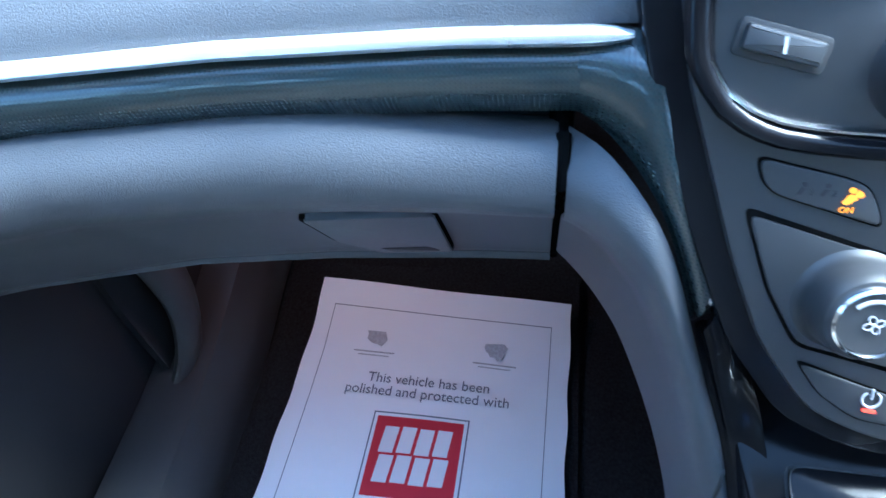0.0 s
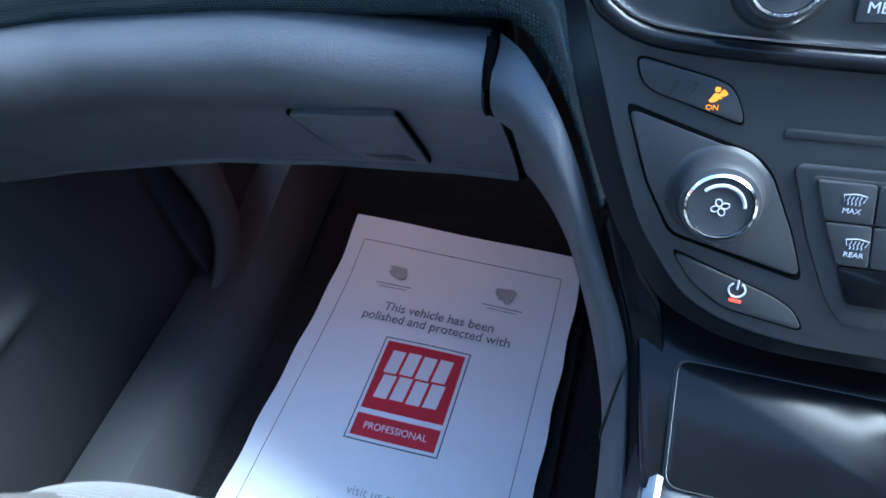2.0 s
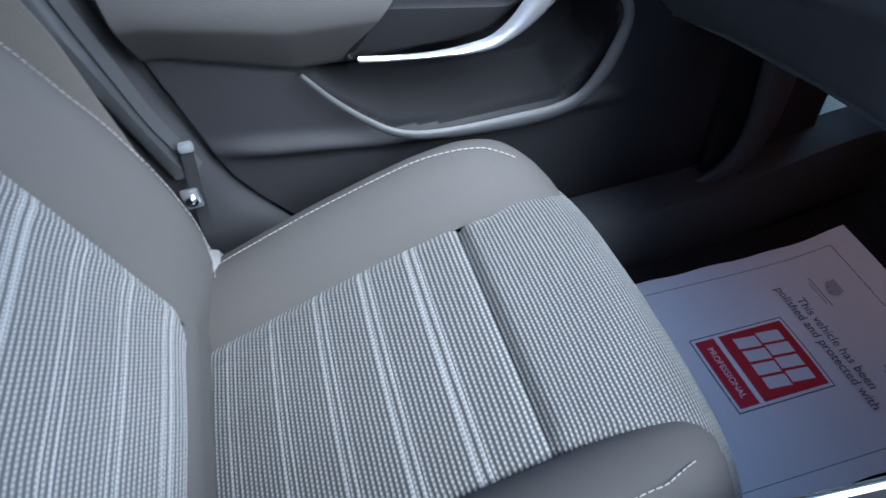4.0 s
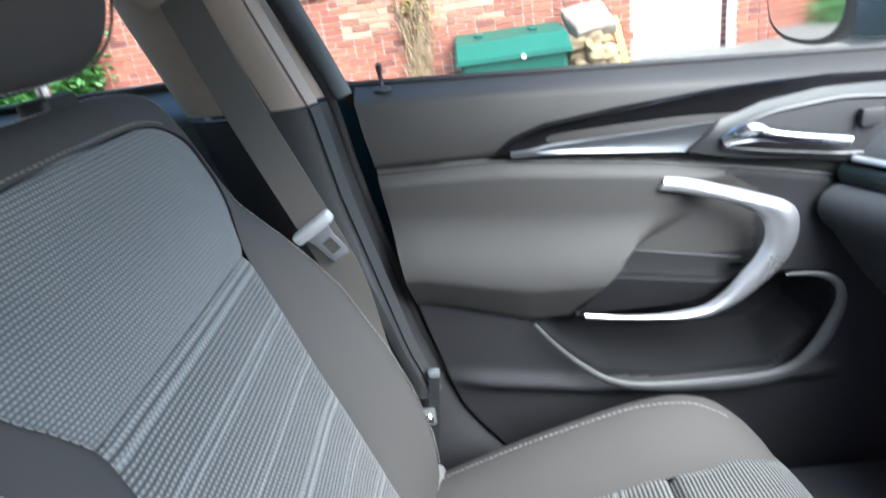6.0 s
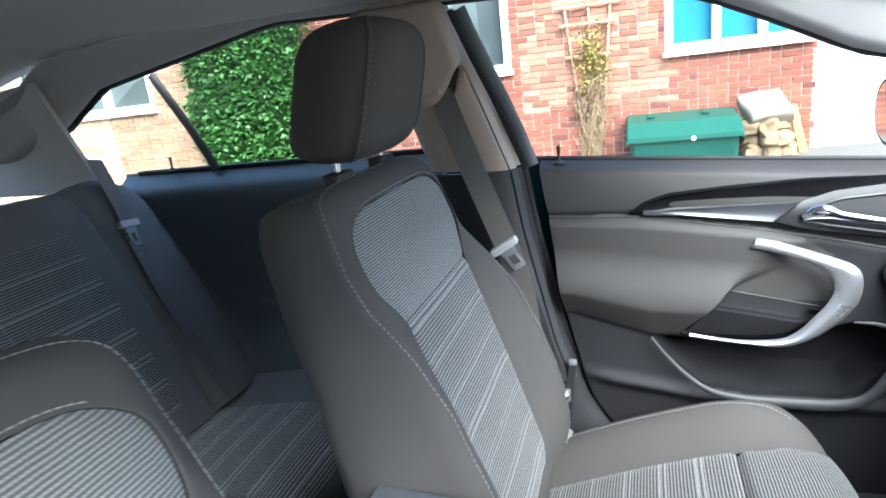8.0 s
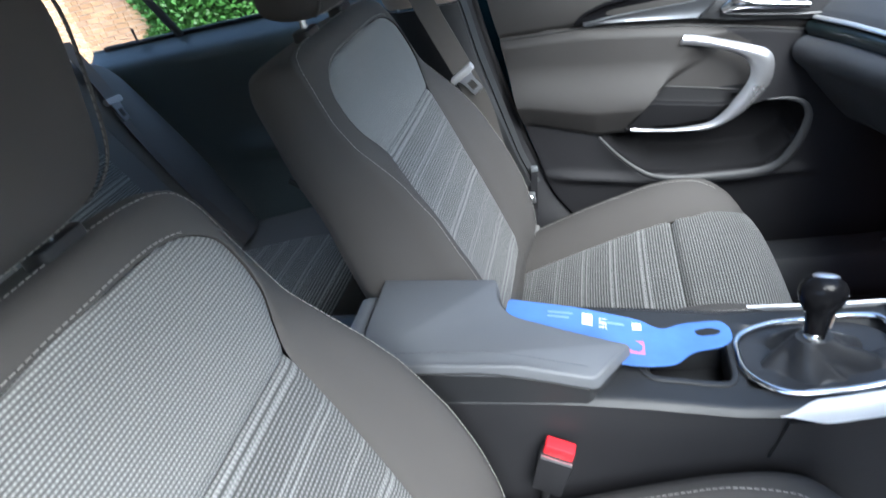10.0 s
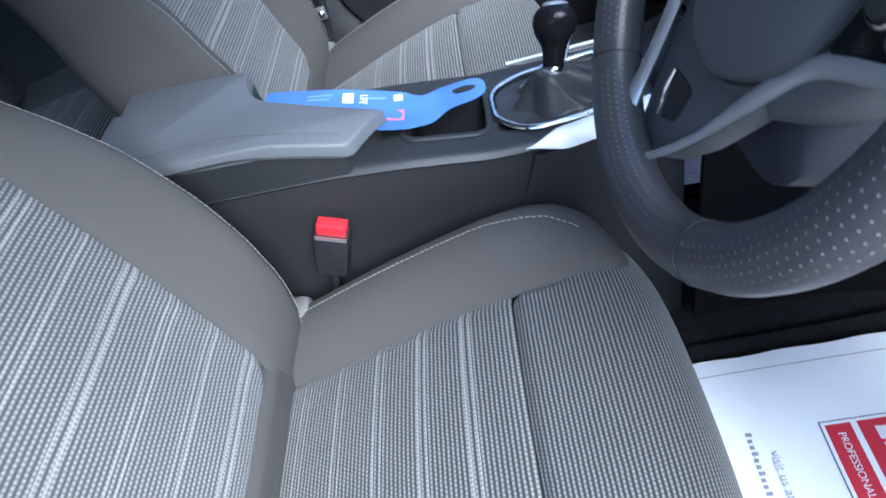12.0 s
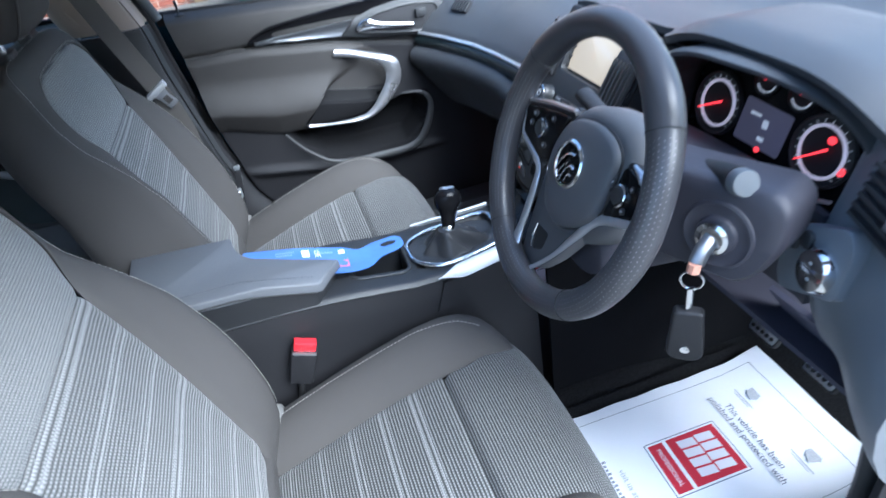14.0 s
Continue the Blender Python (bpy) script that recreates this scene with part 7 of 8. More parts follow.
lift_p = lambda u, v: 0.05 * max(0, v - 0.72) ** 2 * 12 * 0.5 + 0.012 * (1 - u) * v
paper_mat("paper_mat", ((-0.535, 1.01, 0.290), (-0.172, 0.99, 0.298), (-0.565, 0.48, 0.286), (-0.180, 0.50, 0.287)), lift_p)
paper_mat("paper_mat", ((0.215, 1.06, 0.300), (0.575, 1.05, 0.300), (0.205, 0.52, 0.288), (0.565, 0.50, 0.288)), lambda u, v: 0.03 * max(0, v - 0.75) ** 2 * 12)
for x0, x1 in ((-0.60, -0.16), (0.17, 0.62)):
    mt = part("floor_mat", slab([[(x, y, 0.2815 + 0.0008 * math.sin(x * 60) * math.sin(y * 50) + np.interp(y, [0.8, 1.05], [0, 0.012])) for y in np.linspace(0.35, 1.06, 24)] for x in np.linspace(x0, x1, 16)], 0.004), CARPET, None)
    tagged(mt, "black carpet floor mat in the footwell", "floor mat", "floor mats")


fl = thing("footwell_lamp", "small warm footwell lamp under the glove box", "lamp")
part("lamp_case", rbox(-0.490, -0.430, 0.925, 0.965, 0.672, 0.684, 0.003), PLASTIC_D, fl)
part("lamp_lens", rbox(-0.484, -0.436, 0.930, 0.960, 0.668, 0.673, 0.001), mat("warm lit lens", (0.8, 0.4, 0.3), 0.4, emit=(1.0, 0.45, 0.32), power=0.6), fl, "glowing warm lens")
glow = new("footwell_glow", bpy.data.lights.new("footwell_glow", "AREA"))
glow.data.energy, glow.data.color, glow.data.size = 0.018, (1.0, 0.40, 0.28), 0.04
glow.matrix_world = look((-0.46, 0.945, 0.664), (-0.45, 0.93, 0.3))

# ---- seat belts ----
def belt_strap(nm, pts, label, tongue, ups=(0.2, 0.9, 0.2)):
    b = thing(nm, label, "seat belt", "seat belts")
    P = spline(pts, 40)
    T = np.gradient(P, axis=0)
    rows = []
    for p, t_ in zip(P, T):
        s = np.cross(t_, ups)
        s /= np.linalg.norm(s)
        s = np.cross(s, t_)
        s /= np.linalg.norm(s)
        rows.append([p + s * w for w in np.linspace(-0.0235, 0.0235, 6)])
    part("webbing", slab(rows, 0.0015), WEBBING, b, "grey-brown woven webbing")
    o, ex, ey = tongue
    FT = frame_of(o, ex, ey)
    part("tongue_cover", plate(rounded([(-0.029, -0.006), (0.029, -0.006), (0.030, 0.009), (-0.030, 0.009)], 0.005), -0.006, 0.007, FT, 0.004), mat("pale grey plastic", (0.42, 0.43, 0.44), 0.45), b, "pale grey tongue cover")
    tg = join(plate([(-0.014, -0.008), (-0.014, -0.044), (-0.008, -0.044), (-0.008, -0.008)], -0.001, 0.001, FT), plate([(0.008, -0.008), (0.008, -0.044), (0.014, -0.044), (0.014, -0.008)], -0.001, 0.001, FT), plate([(-0.014, -0.040), (0.014, -0.040), (0.012, -0.050), (-0.012, -0.050)], -0.0011, 0.0011, FT), plate([(-0.018, -0.004), (0.018, -0.004), (0.014, -0.02), (-0.014, -0.02)], -0.0012, 0.0012, FT))
    part("tongue", tg, SATIN, b, "steel buckle tongue")
    return b


belt_strap("seat_belt", [(-0.676, -0.168, 1.232), (-0.652, -0.154, 1.20), (-0.628, -0.105, 1.07), (-0.622, -0.055, 0.93), (-0.637, -0.035, 0.84), (-0.652, -0.028, 0.74), (-0.658, -0.015, 0.62), (-0.655, 0.010, 0.47)], "grey-brown seat belt hanging on the door pillar", ((-0.612, -0.056, 0.930), (0.05, 0.82, 0.50), (0.1, -0.55, 0.85)), (0, 1, 0.2))
belt_strap("seat_belt", [(-0.590, -0.955, 1.165), (-0.578, -0.900, 1.05), (-0.560, -0.860, 0.965), (-0.545, -0.785, 0.81), (-0.545, -0.715, 0.665), (-0.55, -0.69, 0.62)], "dark seat belt hanging over the rear seat", ((-0.562, -0.878, 1.022), (0.9, 0.1, 0.1), (0.2, -0.3, 1)), (1, 0.2, 0))
an = thing("belt_anchor", "warm grey belt height adjuster on the door pillar", "belt anchor")
FA = frame_of((-0.705, 0, 1.2), (0, 1, 0), (0.22, 0, 1))
shell = [(-0.315, 0.20), (-0.292, 0.10), (-0.262, 0.062), (-0.235, 0.040), (-0.212, 0.018), (-0.199, 0.008), (-0.178, 0.014), (-0.164, 0.024), (-0.151, 0.042), (-0.133, 0.070), (-0.122, 0.082), (-0.126, 0.110), (-0.150, 0.20)]
part("anchor_cover", plate(rounded(shell, 0.012, 3), 0, 0.052, FA, 0.010, 3), BEIGE, an)
part("anchor_slot", plate([(-0.205, -0.004), (-0.140, 0.0), (-0.118, 0.060), (-0.130, 0.075), (-0.205, 0.05)], 0.012, 0.026, FA, 0.002), RUBBER, an, "dark belt slot")
pill = rounded([(-0.196, 0.036), (-0.160, 0.048), (-0.156, 0.036), (-0.192, 0.024)], 0.005)
part("adjuster_tab", plate(pill, 0.048, 0.057, FA, 0.003), BEIGE, an)
part("panel_rib", tube(spline([(-0.691, -0.222, 1.205), (-0.690, -0.208, 1.178), (-0.689, -0.188, 1.118), (-0.690, -0.170, 1.090)], 16), 0.006, 8, 0.5, (1, 0, 0), np.interp(np.linspace(0, 1, 16), [0, 0.85, 1], [1.0, 1.0, 0.4])), BEIGE, an)

be = thing("belt_end", "steel seat belt end bracket with a white clip beside the pillar", "belt bracket")
part("end_strap", slab([[(-0.668 + 0.004 * math.sin(6 * t), 0.052 - 0.022 * t + w, 0.665 - 0.15 * t) for w in np.linspace(-0.008, 0.008, 4)] for t in np.linspace(0, 1, 10)], 0.002), PLASTIC_D, be, "short strap")
part("clip", rbox(-0.674, -0.662, 0.043, 0.060, 0.658, 0.670, 0.003), PALEGREY, be, "white plastic clip")
part("bracket", rbox(-0.668, -0.660, 0.022, 0.044, 0.575, 0.605, 0.003), SATIN, be, "steel bracket")
part("bolt", lathe([(0.008, 0), (0.008, 0.004), (0.005, 0.007), (0.001, 0.0075)], frame_of((-0.660, 0.033, 0.590), (0, 1, 0), (0, 0, 1)), 12), CHROME, be)


# ---- outside: ground and building ----
def ground_z(x):
    return np.interp(-x, [-60, 0.9, 4.6, 60], [0.02, 0.02, 0.33, 0.36])


GROUND = mat("grey tarmac with moss", (0.16, 0.155, 0.14), 0.9, grain=0.8, grain_scale=90, blotch=0.3, blotch_scale=2.5)
gx = [-60, -30, -12, -8, -6, -5, -4.6, -4, -3, -2, -0.9, 0, 2, 6, 20, 60]
gr = part("ground", slab([[(x, y, ground_z(x)) for y in (-60, -20, -8, -3, 0, 3, 8, 20, 60)] for x in gx], 0.05), GROUND, None)
tagged(gr, "grey tarmac forecourt with mossy patches", "ground", kind="structure")

WX = -5.4
BRICKM = mat("red-orange brick", (0.42, 0.195, 0.125), 0.9, grain=0.6, grain_scale=160, blotch=0.25, blotch_scale=14, rnd=0.5)
MORTAR = mat("pale mortar", (0.58, 0.49, 0.42), 0.95, grain=0.8, grain_scale=120)
UPVC = mat("white window plastic", (0.80, 0.80, 0.80), 0.4, blotch=0.04)
WDOOR = mat("white painted door", (0.80, 0.80, 0.81), 0.5, blotch=0.05)
BLIND = mat("blue window blind", (0.03, 0.32, 0.52), 0.6, blotch=0.15)
DARKROOM = mat("dim room behind glass", (0.10, 0.13, 0.13), 0.3, blotch=0.5, blotch_scale=2)
TIMBER = mat("weathered trellis timber", (0.42, 0.30, 0.20), 0.85, grain=0.5, grain_scale=80)
BINGREEN = mat("green grit bin plastic", (0.008, 0.10, 0.07), 0.5, grain=0.3, grain_scale=200)
STONE = mat("rough pale stone", (0.22, 0.19, 0.155), 0.95, grain=1.0, grain_scale=40, blotch=0.4, blotch_scale=8)
RUBBLE = mat("buff rubble stone", (0.30, 0.22, 0.13), 0.95, grain=1.0, grain_scale=40, blotch=0.4, blotch_scale=8)
YELLOW = mat("yellow paint", (0.85, 0.55, 0.03), 0.5)
BROWNW = mat("brown stained timber", (0.20, 0.08, 0.05), 0.6, grain=0.4, grain_scale=60)
LEAF = mat("glossy hedge leaf", (0.045, 0.14, 0.025), 0.5, blotch=0.5, blotch_scale=8)
TWIG = mat("dry climber twig", (0.33, 0.24, 0.14), 0.9)
YLEAF = mat("yellow-green climber leaf", (0.30, 0.26, 0.06), 0.7, blotch=0.4, blotch_scale=20)

bld = thing("building", "red brick single-storey building with white windows and door", "building")
OPEN = [(0.43, 1.55, 1.22, 2.35), (-2.1, -0.90, 1.22, 2.35), (1.585, 2.30, 0.30, 2.45), (2.40, 3.6, 1.17, 2.3), (-6.9, -4.92, 1.25, 2.35)]
# backing wall cut round the openings
ys = sorted({-14.0, 9.0, *[o[0] for o in OPEN], *[o[1] for o in OPEN]})
wall_bms = []
for a, b in zip(ys[:-1], ys[1:]):
    mid = (a + b) / 2
    hole = [o for o in OPEN if o[0] < mid < o[1]]
    if hole:
        _, _, lo, hi = hole[0]
        if lo > 0.35:
            wall_bms.append(rbox(WX - 0.20, WX - 0.012, a, b, 0.0, lo, 0))
        wall_bms.append(rbox(WX - 0.20, WX - 0.012, a, b, hi, 3.1, 0))
    else:
        wall_bms.append(rbox(WX - 0.20, WX - 0.012, a, b, 0.0, 3.1, 0))
wall = part("wall", join(*wall_bms), MORTAR, bld, "brick wall with pale mortar", smooth=False)
part("roof", join(rbox(WX - 6, WX + 0.35, -14.2, 9.2, 3.1, 3.25, 0.01)), mat("grey roof felt", (0.12, 0.12, 0.12), 0.9), bld)


def in_open(y0, y1, z0, z1):
    return any(y1 > o[0] - 0.0 and y0 < o[1] + 0.0 and z1 > o[2] and z0 < o[3] for o in OPEN)


bl_, bh, j = 0.150, 0.044, 0.009
brick_me = {}
far, near_list = [], []
rng = random.Random(11)
for r_ in range(55):
    z0 = 0.24 + r_ * (bh + j)
    y = -9.0 + (0.0 if r_ % 2 else (bl_ + j) / 2)
    while y < 6.0:
        w = bl_ if rng.random() > 0.35 else bl_ / 2 - j / 2
        if in_open(y, y + w, z0, z0 + bh):
            # cut to the opening's edge
            cut = [o for o in OPEN if y + w > o[0] and y < o[1] and z0 + bh > o[2] and z0 < o[3]]
            if cut and y < cut[0][0] - 0.03:
                far.append((y, cut[0][0] - y, z0))
            elif cut and y + w > cut[0][1] + 0.03:
                far.append((cut[0][1], y + w - cut[0][1], z0))
        elif -0.85 < y < 0.42 and 0.80 < z0 < 1.75 and len(near_list) < 290:
            near_list.append((y, w, z0))
        else:
            far.append((y, w, z0))
        y += w + j
# the joined rest, buff towards the far end
for buff in (False, True):
    verts, faces = [], []
    for y, w, z0 in far:
        if (y < -4.2) != buff:
            continue
        d = WX + rng.uniform(-0.002, 0.002)
        b = len(verts)
        y0, y1, z1 = y, y + w, z0 + bh
        verts += [(WX - 0.02, y0, z0), (WX - 0.02, y1, z0), (WX - 0.02, y1, z1), (WX - 0.02, y0, z1), (d, y0 + 0.002, z0 + 0.002), (d, y1 - 0.002, z0 + 0.002), (d, y1 - 0.002, z1 - 0.002), (d, y0 + 0.002, z1 - 0.002)]
        faces += [tuple(b + i for i in f) for f in ((4, 5, 6, 7), (0, 1, 5, 4), (1, 2, 6, 5), (2, 3, 7, 6), (3, 0, 4, 7))]
    me = bpy.data.meshes.new("brickwork")
    me.from_pydata(verts, [], faces)
    m_, N, L, B = node_mat("buff brickwork" if buff else "red brickwork")
    B.inputs["Roughness"].default_value = 0.9
    geo = N.new("ShaderNodeNewGeometry")
    rp = N.new("ShaderNodeValToRGB")
    cols = ((0.30, 0.17, 0.09), (0.46, 0.30, 0.17), (0.50, 0.36, 0.22), (0.36, 0.22, 0.14)) if buff else ((0.15, 0.050, 0.040), (0.36, 0.125, 0.070), (0.47, 0.20, 0.11), (0.24, 0.075, 0.05))
    for i, c in enumerate(cols):
        e = rp.color_ramp.elements[i] if i < 2 else rp.color_ramp.elements.new(0.5)
        e.position, e.color = i / 3, (*c, 1)
    L.new(geo.outputs["Random Per Island"], rp.inputs[0])
    nz = N.new("ShaderNodeTexNoise")
    nz.inputs["Scale"].default_value = 60
    sc = N.new("ShaderNodeVectorMath")
    sc.operation = "SCALE"
    mr = N.new("ShaderNodeMapRange")
    mr.inputs[3].default_value, mr.inputs[4].default_value = 0.75, 1.25
    tcn = N.new("ShaderNodeTexCoord")
    L.new(tcn.outputs["Object"], nz.inputs["Vector"]), L.new(nz.outputs[0], mr.inputs[0])
    L.new(rp.outputs[0], sc.inputs[0]), L.new(mr.outputs[0], sc.inputs["Scale"]), L.new(sc.outputs[0], B.inputs["Base Color"])
    me.materials.append(m_)
    o = new("brickwork", me)
    o.parent = wall
    tagged(o, "buff and brown brickwork" if buff else "red and orange brickwork", kind="stuff")


def box_me(w, h, d, m_):
    me = bpy.data.meshes.new("brick")
    bm = rbox(-d, 0, 0, w, 0, h, 0.0025, 1)
    bm.to_mesh(me)
    bm.free()
    me.materials.append(m_)
    return me


for y, w, z0 in near_list:
    kk = round(w, 3)
    if kk not in brick_me:
        brick_me[kk] = box_me(w, bh, 0.03, BRICKM)
    o = new("brick", brick_me[kk])
    o.location = (WX + rng.uniform(-0.002, 0.002), y, z0)
    o.parent = wall


def window_unit(nm, y0, y1, z0, z1, panes, fill):
    w = part(nm, join(rbox(WX - 0.09, WX + 0.0, y0, y1, z0, z0 + 0.07, 0.006), rbox(WX - 0.09, WX, y0, y1, z1 - 0.07, z1, 0.006), *[rbox(WX - 0.088, WX - 0.002, y - 0.035, y + 0.035, z0 + 0.07, z1 - 0.07, 0.006) for y in [y0 + 0.035, y1 - 0.035] + panes]), UPVC, bld, "white plastic window frame")
    part("window_sill", rbox(WX - 0.06, WX + 0.05, y0 - 0.02, y1 + 0.02, z0 - 0.035, z0 + 0.004, 0.006), UPVC, w)
    eds = [y0 + 0.07] + [v for p in panes for v in (p - 0.035, p + 0.035)] + [y1 - 0.07]
    for a, b in zip(eds[::2], eds[1::2]):
        part("pane", rbox(WX - 0.055, WX - 0.048, a, b, z0 + 0.07, z1 - 0.07, 0), glass("window glass", (0.01, 0.012, 0.012), 0.10), w, smooth=False)
        part("blind", rbox(WX - 0.10, WX - 0.09, a, b, z0 + 0.07, z1 - 0.07, 0), fill, w, smooth=False)
    return w


window_unit("window", 0.43, 1.55, 1.22, 2.35, [0.84, 1.19], BLIND)
window_unit("window", -2.1, -0.90, 1.22, 2.35, [-1.5], DARKROOM)
window_unit("window", 2.40, 3.6, 1.17, 2.3, [2.80, 3.2], DARKROOM)
window_unit("window", -6.9, -4.92, 1.25, 2.35, [-6.25, -5.6], DARKROOM)
part("blind_strip", rbox(WX - 0.085, WX - 0.075, -2.0, -0.97, 1.95, 2.28, 0), BLIND, bld, smooth=False)
dr = part("door", rbox(WX - 0.07, WX - 0.03, 1.64, 2.25, 0.33, 2.40, 0.004), WDOOR, bld, "white double door")
part("door_frame", join(rbox(WX - 0.09, WX + 0.0, 1.585, 1.642, 0.30, 2.45, 0.005), rbox(WX - 0.09, WX, 2.245, 2.30, 0.30, 2.45, 0.005), rbox(WX - 0.089, WX - 0.001, 1.64, 2.247, 2.40, 2.45, 0.005)), UPVC, dr)
part("door_gap", rbox(WX - 0.034, WX - 0.028, 1.938, 1.944, 0.34, 2.39, 0), mat("door gap grey", (0.45, 0.45, 0.46), 0.8), dr, smooth=False)
for y0, y1, z0, z1 in ((1.70, 1.90, 0.45, 1.45), (1.98, 2.20, 0.45, 1.45)):
    part("door_moulding", join(rbox(WX - 0.034, WX - 0.026, y0, y1, z1 - 0.012, z1, 0.002), rbox(WX - 0.034, WX - 0.026, y0, y1, z0, z0 + 0.012, 0.002), rbox(WX - 0.034, WX - 0.026, y0, y0 + 0.012, z0, z1, 0.002), rbox(WX - 0.034, WX - 0.026, y1 - 0.012, y1, z0, z1, 0.002)), WDOOR, dr)
SIGNG = mat("grey-blue notice print", (0.10, 0.17, 0.28), 0.6)
for y, z, h in ((1.79, 1.36, 0.045), (1.79, 1.31, 0.03), (1.79, 1.25, 0.06), (2.10, 1.21, 0.03), (2.10, 1.17, 0.03), (2.10, 1.13, 0.03), (2.10, 1.09, 0.03)):
    part("notice", rbox(WX - 0.031, WX - 0.026, y - 0.05, y + 0.06, z, z + h * 0.8, 0), SIGNG, dr, smooth=False)
part("drain_pipe", tube([(WX + 0.05, 2.36, 0.30), (WX + 0.05, 2.36, 3.1)], 0.036, 14), UPVC, bld, "white drain pipe")
nb = thing("notice_board", "brown timber notice board with two white sheets on the wall", "notice board")
part("board_frame", join(rbox(WX, WX + 0.05, 2.42, 2.83, 0.74, 0.80, 0.006), rbox(WX, WX + 0.05, 2.42, 2.83, 1.05, 1.12, 0.006), rbox(WX, WX + 0.049, 2.42, 2.47, 0.79, 1.06, 0.006), rbox(WX, WX + 0.049, 2.60, 2.64, 0.79, 1.06, 0.006), rbox(WX, WX + 0.049, 2.78, 2.83, 0.79, 1.06, 0.006), rbox(WX, WX + 0.02, 2.44, 2.80, 0.76, 1.10, 0)), BROWNW, nb)
for a, b in ((2.475, 2.595), (2.645, 2.775)):
    part("board_sheet", rbox(WX + 0.02, WX + 0.027, a, b, 0.805, 1.045, 0), WDOOR, nb, smooth=False)
yb = part("yellow_box", rbox(WX, WX + 0.12, 3.03, 3.35, 0.93, 1.16, 0.01), YELLOW, None)
tagged(yb, "yellow plastic box fixed to the brick wall", "box")
ys_ = part("yellow_sign", rbox(WX, WX + 0.02, 2.30, 3.1, 1.50, 1.75, 0.004), YELLOW, None)
tagged(ys_, "yellow sign on the wall above the window", "sign")
# grit bin
gb = thing("grit_bin", "green plastic grit bin with a sloping lid", "grit bin")
prof = [(-5.36, 0.31), (-4.78, 0.31), (-4.72, 0.58), (-5.38, 0.58)]
rings = [[(x + (0.03 if k in (0, 3) else -0.03) * s, y, z) for k, (x, z) in enumerate(prof)] for y, s in ((0.13, 1), (0.16, 0), (0.90, 0), (0.93, 1))]
part("bin_body", loft(rings), BINGREEN, gb, smooth=False)
lid = [(-4.69, 0.565), (-4.69, 0.60), (-4.86, 0.70), (-5.30, 0.735), (-5.39, 0.72), (-5.39, 0.58)]
part("bin_lid", loft([[(x, y, z - d) for x, z in lid] for y, d in ((0.10, 0.02), (0.115, 0), (0.945, 0), (0.96, 0.02))]), BINGREEN, gb, "hinged green lid", smooth=False)
part("bin_catch", lathe([(0.018, 0), (0.018, 0.012), (0.001, 0.014)], frame_of((-4.69, 0.60, 0.575), (0, 1, 0), (0, 0, 1)), 12), UPVC, gb)
for y in (0.30, 0.72):
    part("bin_foot", rbox(-4.76, -4.70, y - 0.06, y + 0.06, 0.33, 0.39, 0.006), PLASTIC_D, gb)
    part("lid_hinge", rbox(-5.15, -5.02, y - 0.03, y + 0.03, 0.722, 0.74, 0.005), BINGREEN, gb)
# stone block and slab, plank
st_ = thing("stone_heap", "rough stone slab leaning on a heap of rubble stones", "stones")
rng = random.Random(5)


def rock(cx, cy, cz, sx, sy, sz, seed):
    bm = bmesh.new()
    bmesh.ops.create_icosphere(bm, subdivisions=3, radius=1)
    for v in bm.verts:
        n_ = noise.noise(v.co * 1.6 + Vector((seed, 0, 0))) * 0.35 + noise.noise(v.co * 5 + Vector((0, seed, 0))) * 0.08
        v.co = Vector((math.copysign(abs(v.co.x) ** 0.7, v.co.x) * sx, math.copysign(abs(v.co.y) ** 0.7, v.co.y) * sy, math.copysign(abs(v.co.z) ** 0.7, v.co.z) * sz)) * (1 + n_) + Vector((cx, cy, cz))
    return bm


m_ = rbox(-0.05, 0.05, -0.17, 0.17, -0.16, 0.16, 0.02, 2)
bmesh.ops.subdivide_edges(m_, edges=[e for e in m_.edges if e.calc_length() > 0.06], cuts=3, use_grid_fill=True)
for v in m_.verts:
    v.co += Vector((noise.noise(v.co * 9), noise.noise(v.co * 9 + Vector((5, 0, 0))), noise.noise(v.co * 9 + Vector((0, 7, 0))))) * 0.022
m_.transform(pose(-5.14, 1.17, 0.72, 12, -52, 4))
part("stone_slab", m_, STONE, st_, "pale leaning stone slab")
for i in range(9):
    part("stone", rock(-5.08 + rng.uniform(-0.08, 0.08), 1.07 + 0.11 * (i % 3) + rng.uniform(-0.03, 0.03), 0.38 + 0.10 * (i // 3), 0.10, 0.075, 0.060, i * 3.1), RUBBLE, st_)
pk_ = part("yellow_plank", rbox(-0.02, 0.02, -0.03, 0.03, 0, 0.40, 0.004), mat("weathered yellow plank", (0.55, 0.42, 0.12), 0.8, blotch=0.3), None)
pk_.matrix_world = pose(-5.20, 1.47, 0.32, 10, -14, 0)
tagged(pk_, "weathered yellow plank leaning by the wall", "plank")
# trellis with a climber
tre = thing("trellis", "weathered fan trellis fixed to the brick wall", "trellis")
for k, y1 in ((-1, -0.40), (0, -0.19), (1, 0.0)):
    part("trellis_slat", tube([(WX + 0.03, -0.20 + 0.055 * k, 0.36), (WX + 0.03, y1, 1.74)], 0.013, 6), TIMBER, tre)
for z, h in ((1.70, 0.27), (1.55, 0.24), (1.28, 0.19), (0.99, 0.13)):
    part("trellis_rail", rbox(WX + 0.035, WX + 0.05, -0.21 - h, -0.19 + h, z - 0.014, z + 0.014, 0.003), TIMBER, tre)
cl_ = thing("climber", "bare twiggy climbing plant with few yellow leaves", "climbing plant")
tw = []
rng = random.Random(8)
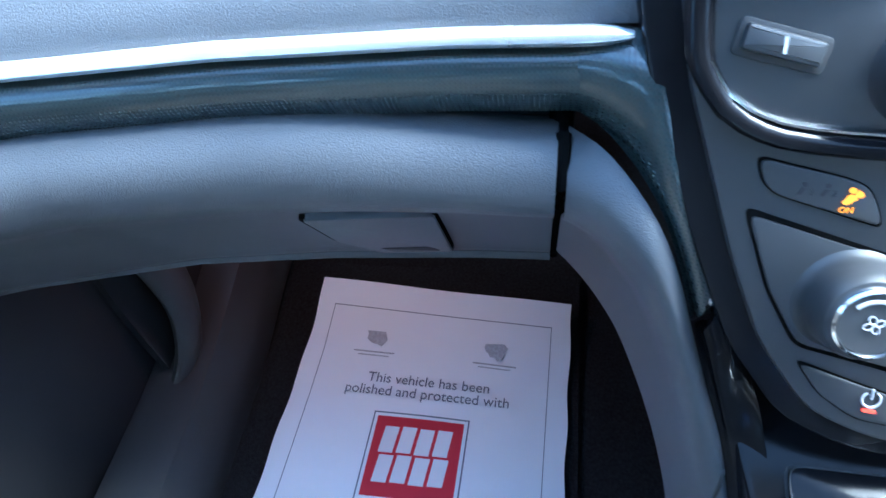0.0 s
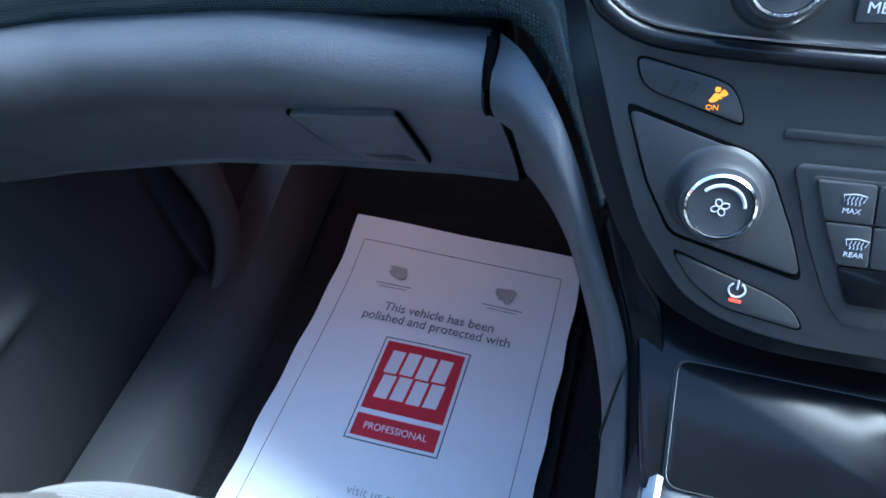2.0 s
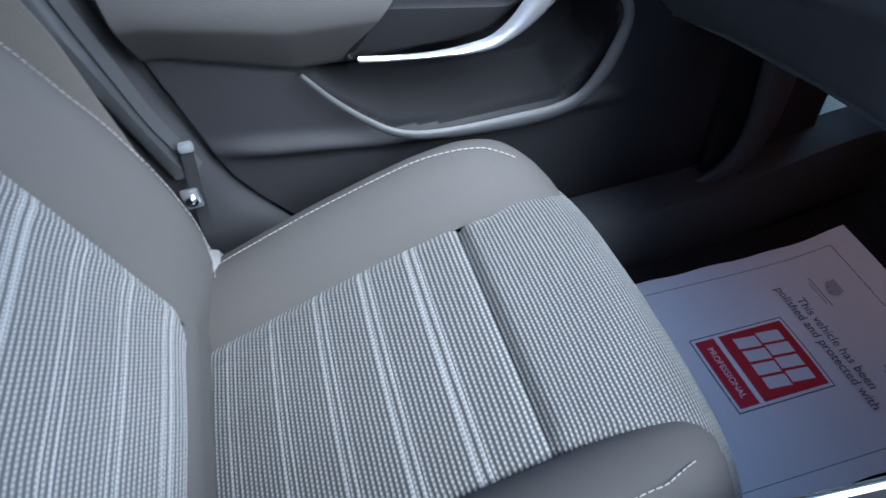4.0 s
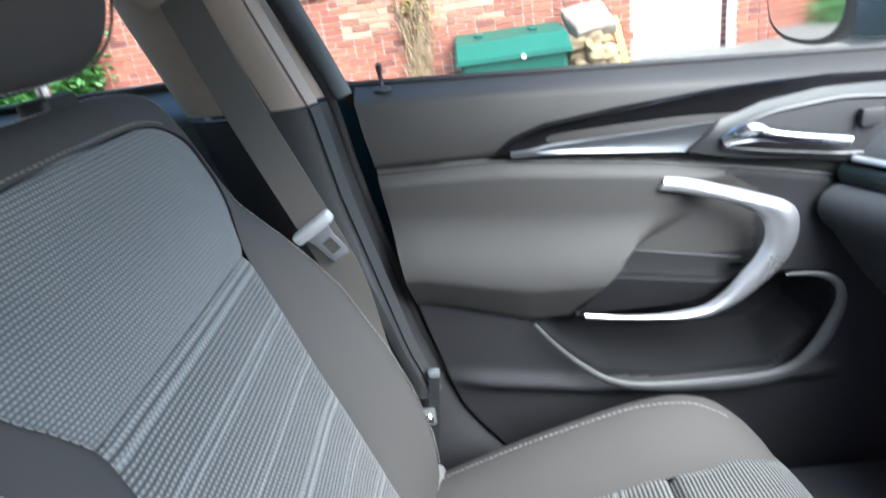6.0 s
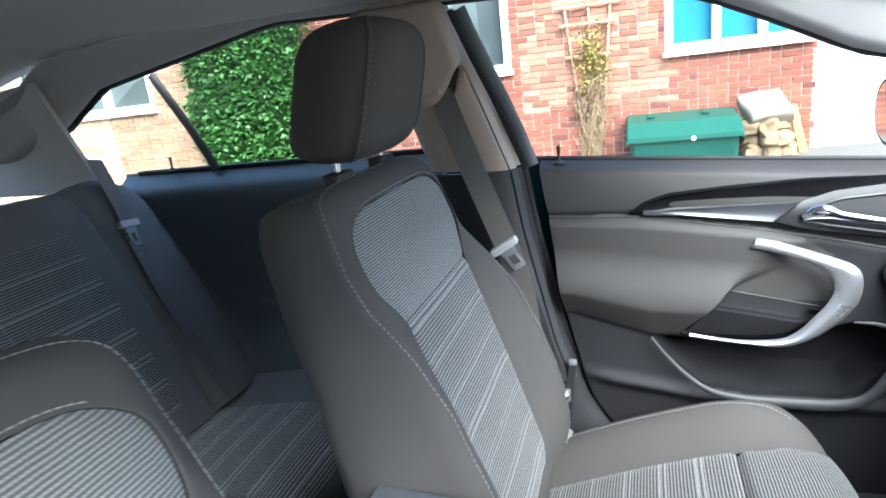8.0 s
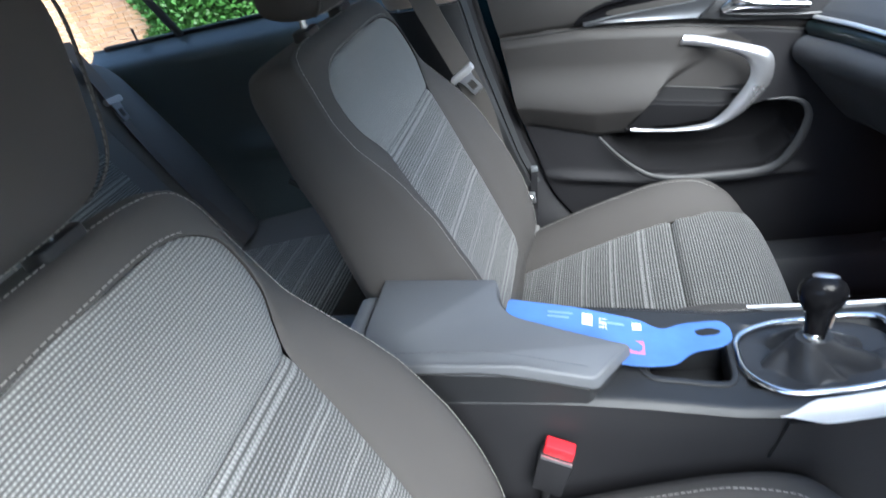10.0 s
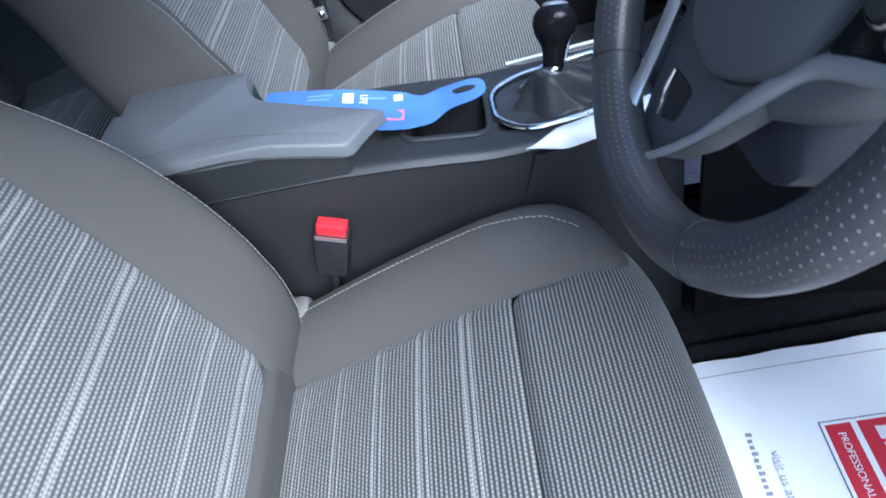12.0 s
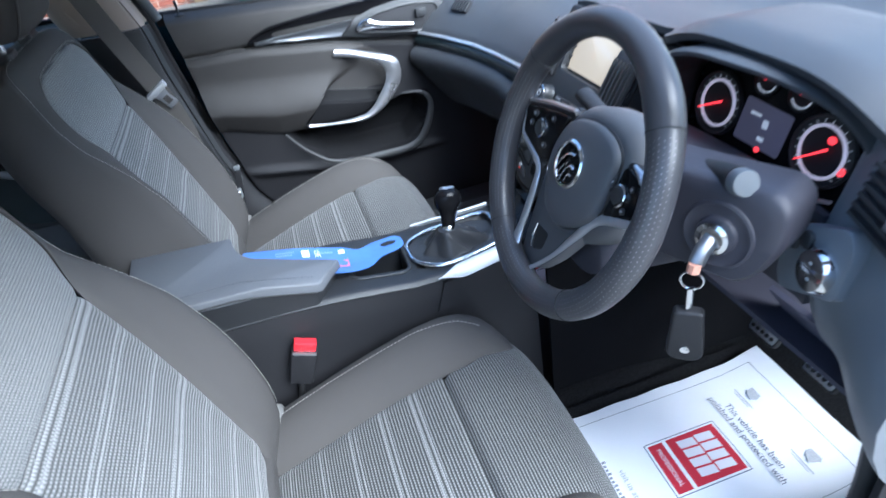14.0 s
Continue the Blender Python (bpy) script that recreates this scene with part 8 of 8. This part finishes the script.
for i in range(46):
    y, z = -0.2 + rng.uniform(-0.06, 0.06), 0.33
    pts = [(WX + 0.06, y, z)]
    while z < rng.uniform(0.8, 1.55):
        y += rng.uniform(-0.045, 0.05)
        z += rng.uniform(0.05, 0.10)
        pts.append((WX + 0.06 + rng.uniform(-0.02, 0.03), y, z))
    if len(pts) > 2:
        tw.append(tube(pts, 0.0045, 4))
part("stems", join(*tw), TWIG, cl_)


def leaves(n, spot, size, seed):
    """Many small folded leaves; spot(rng) gives a place."""
    rg = random.Random(seed)
    verts, faces = [], []
    for _ in range(n):
        c = Vector(spot(rg))
        q = Euler((rg.uniform(-1, 1), rg.uniform(-1, 1), rg.uniform(0, 6.28))).to_matrix()
        s = size * rg.uniform(0.6, 1.3)
        b = len(verts)
        for p in ((0, 0, 0), (0.35, 0.5, 0.10), (0, 1.1, -0.05), (-0.35, 0.5, 0.10)):
            verts.append(tuple(c + q @ (Vector(p) * s)))
        faces += [(b, b + 1, b + 2), (b, b + 2, b + 3)]
    me = bpy.data.meshes.new("leaves")
    me.from_pydata(verts, [], faces)
    bm = bmesh.new()
    bm.from_mesh(me)
    bpy.data.meshes.remove(me)
    return bm


part("leaves", leaves(420, lambda r: (WX + 0.08 + r.uniform(-0.03, 0.05), -0.16 + r.gauss(0, 0.07), 1.25 + r.gauss(0, 0.14)), 0.035, 2), YLEAF, cl_)
# evergreen hedge against the wall
hd = thing("hedge", "dense evergreen shrub growing against the brick wall", "shrub")


def hedge_spot(r):
    a = r.uniform(-1, 1)
    z = r.uniform(0.30, 2.9)
    w = 0.72 + 0.06 * math.sin(z * 7) + 0.05 * math.sin(z * 17)
    d = 0.38 * math.sqrt(max(0, 1 - a * a)) + r.gauss(0, 0.05)
    return (WX + 0.05 + d * r.uniform(0.75, 1.05), -3.6 + a * w + r.gauss(0, 0.03), z)


part("foliage", leaves(16000, hedge_spot, 0.055, 7), LEAF, hd, "small glossy green leaves")
part("trunk", join(*[tube([(WX + 0.14, -3.6 + 0.3 * k, 0.28), (WX + 0.14 + 0.03 * k, -3.6 + 0.34 * k, 1.2), (WX + 0.16, -3.6 + 0.42 * k, 2.6)], 0.03, 8, taper=[1, 0.7, 0.3]) for k in (-1, 0, 1)]), TWIG, hd)
# Dark sheet behind the leaves paints the shade inside the hedge.
part("inner_shade", slab([[(WX + 0.10 + 0.18 * math.sqrt(max(0, 1 - a * a)), -3.6 + 0.66 * a, z) for a in np.linspace(-1, 1, 14)] for z in np.linspace(0.32, 2.8, 8)], 0.02), mat("inner hedge shade", (0.02, 0.035, 0.012), 0.9), hd)

# door mirror on the passenger side
mir = thing("door_mirror", "teal painted door mirror outside the passenger window", "door mirror")
rings = []
for x, k in ((-0.80, 0.35), (-0.83, 0.75), (-0.88, 0.98), (-0.97, 1.0), (-1.04, 0.85), (-1.07, 0.5)):
    rings.append([(x, 0.76 + 0.075 * k * math.cos(a), 1.085 + 0.085 * k * math.copysign(abs(math.sin(a)) ** 0.8, math.sin(a))) for a in np.linspace(0, 2 * math.pi, 28, endpoint=False)])
part("mirror_shell", loft(rings), mat("dark teal mirror paint", (0.03, 0.09, 0.13), 0.25, 0.3, coat=0.8), mir)
FM = frame_of((-0.945, 0.684, 1.085), (1, 0.10, 0), (0, 0, 1))
part("mirror_rim", plate(ring_of(0.105, 0.075, 36, 0, 0, 2.6), -0.02, 0.002, FM, 0.004), RUBBER, mir)
part("mirror_glass", plate(ring_of(0.096, 0.066, 36, 0, 0, 2.6), 0.0, 0.0035, FM), mat("mirror silver", (0.9, 0.9, 0.92), 0.02, 1.0, blotch=0.0), mir, "mirror glass")
# road side behind the camera
for nm, x, y0, y1, h, c in (("house", 16.0, -16, 4, 5.5, (0.35, 0.2, 0.14)), ("house", 18.0, 8, 24, 6.0, (0.42, 0.36, 0.3))):
    hs = thing(nm, "plain rendered house across the road", "house")
    part("wall", rbox(x, x + 7, y0, y1, 0, h, 0.02), mat("house wall", c, 0.9, blotch=0.2, blotch_scale=1.0), hs, smooth=False)
    part("roof", loft([[(x - 0.4, y, h), (x + 7.4, y, h), (x + 3.5, y, h + 2.6)] for y in (y0 - 0.3, y1 + 0.3)]), mat("house roof tiles", (0.16, 0.09, 0.07), 0.9), hs, smooth=False)
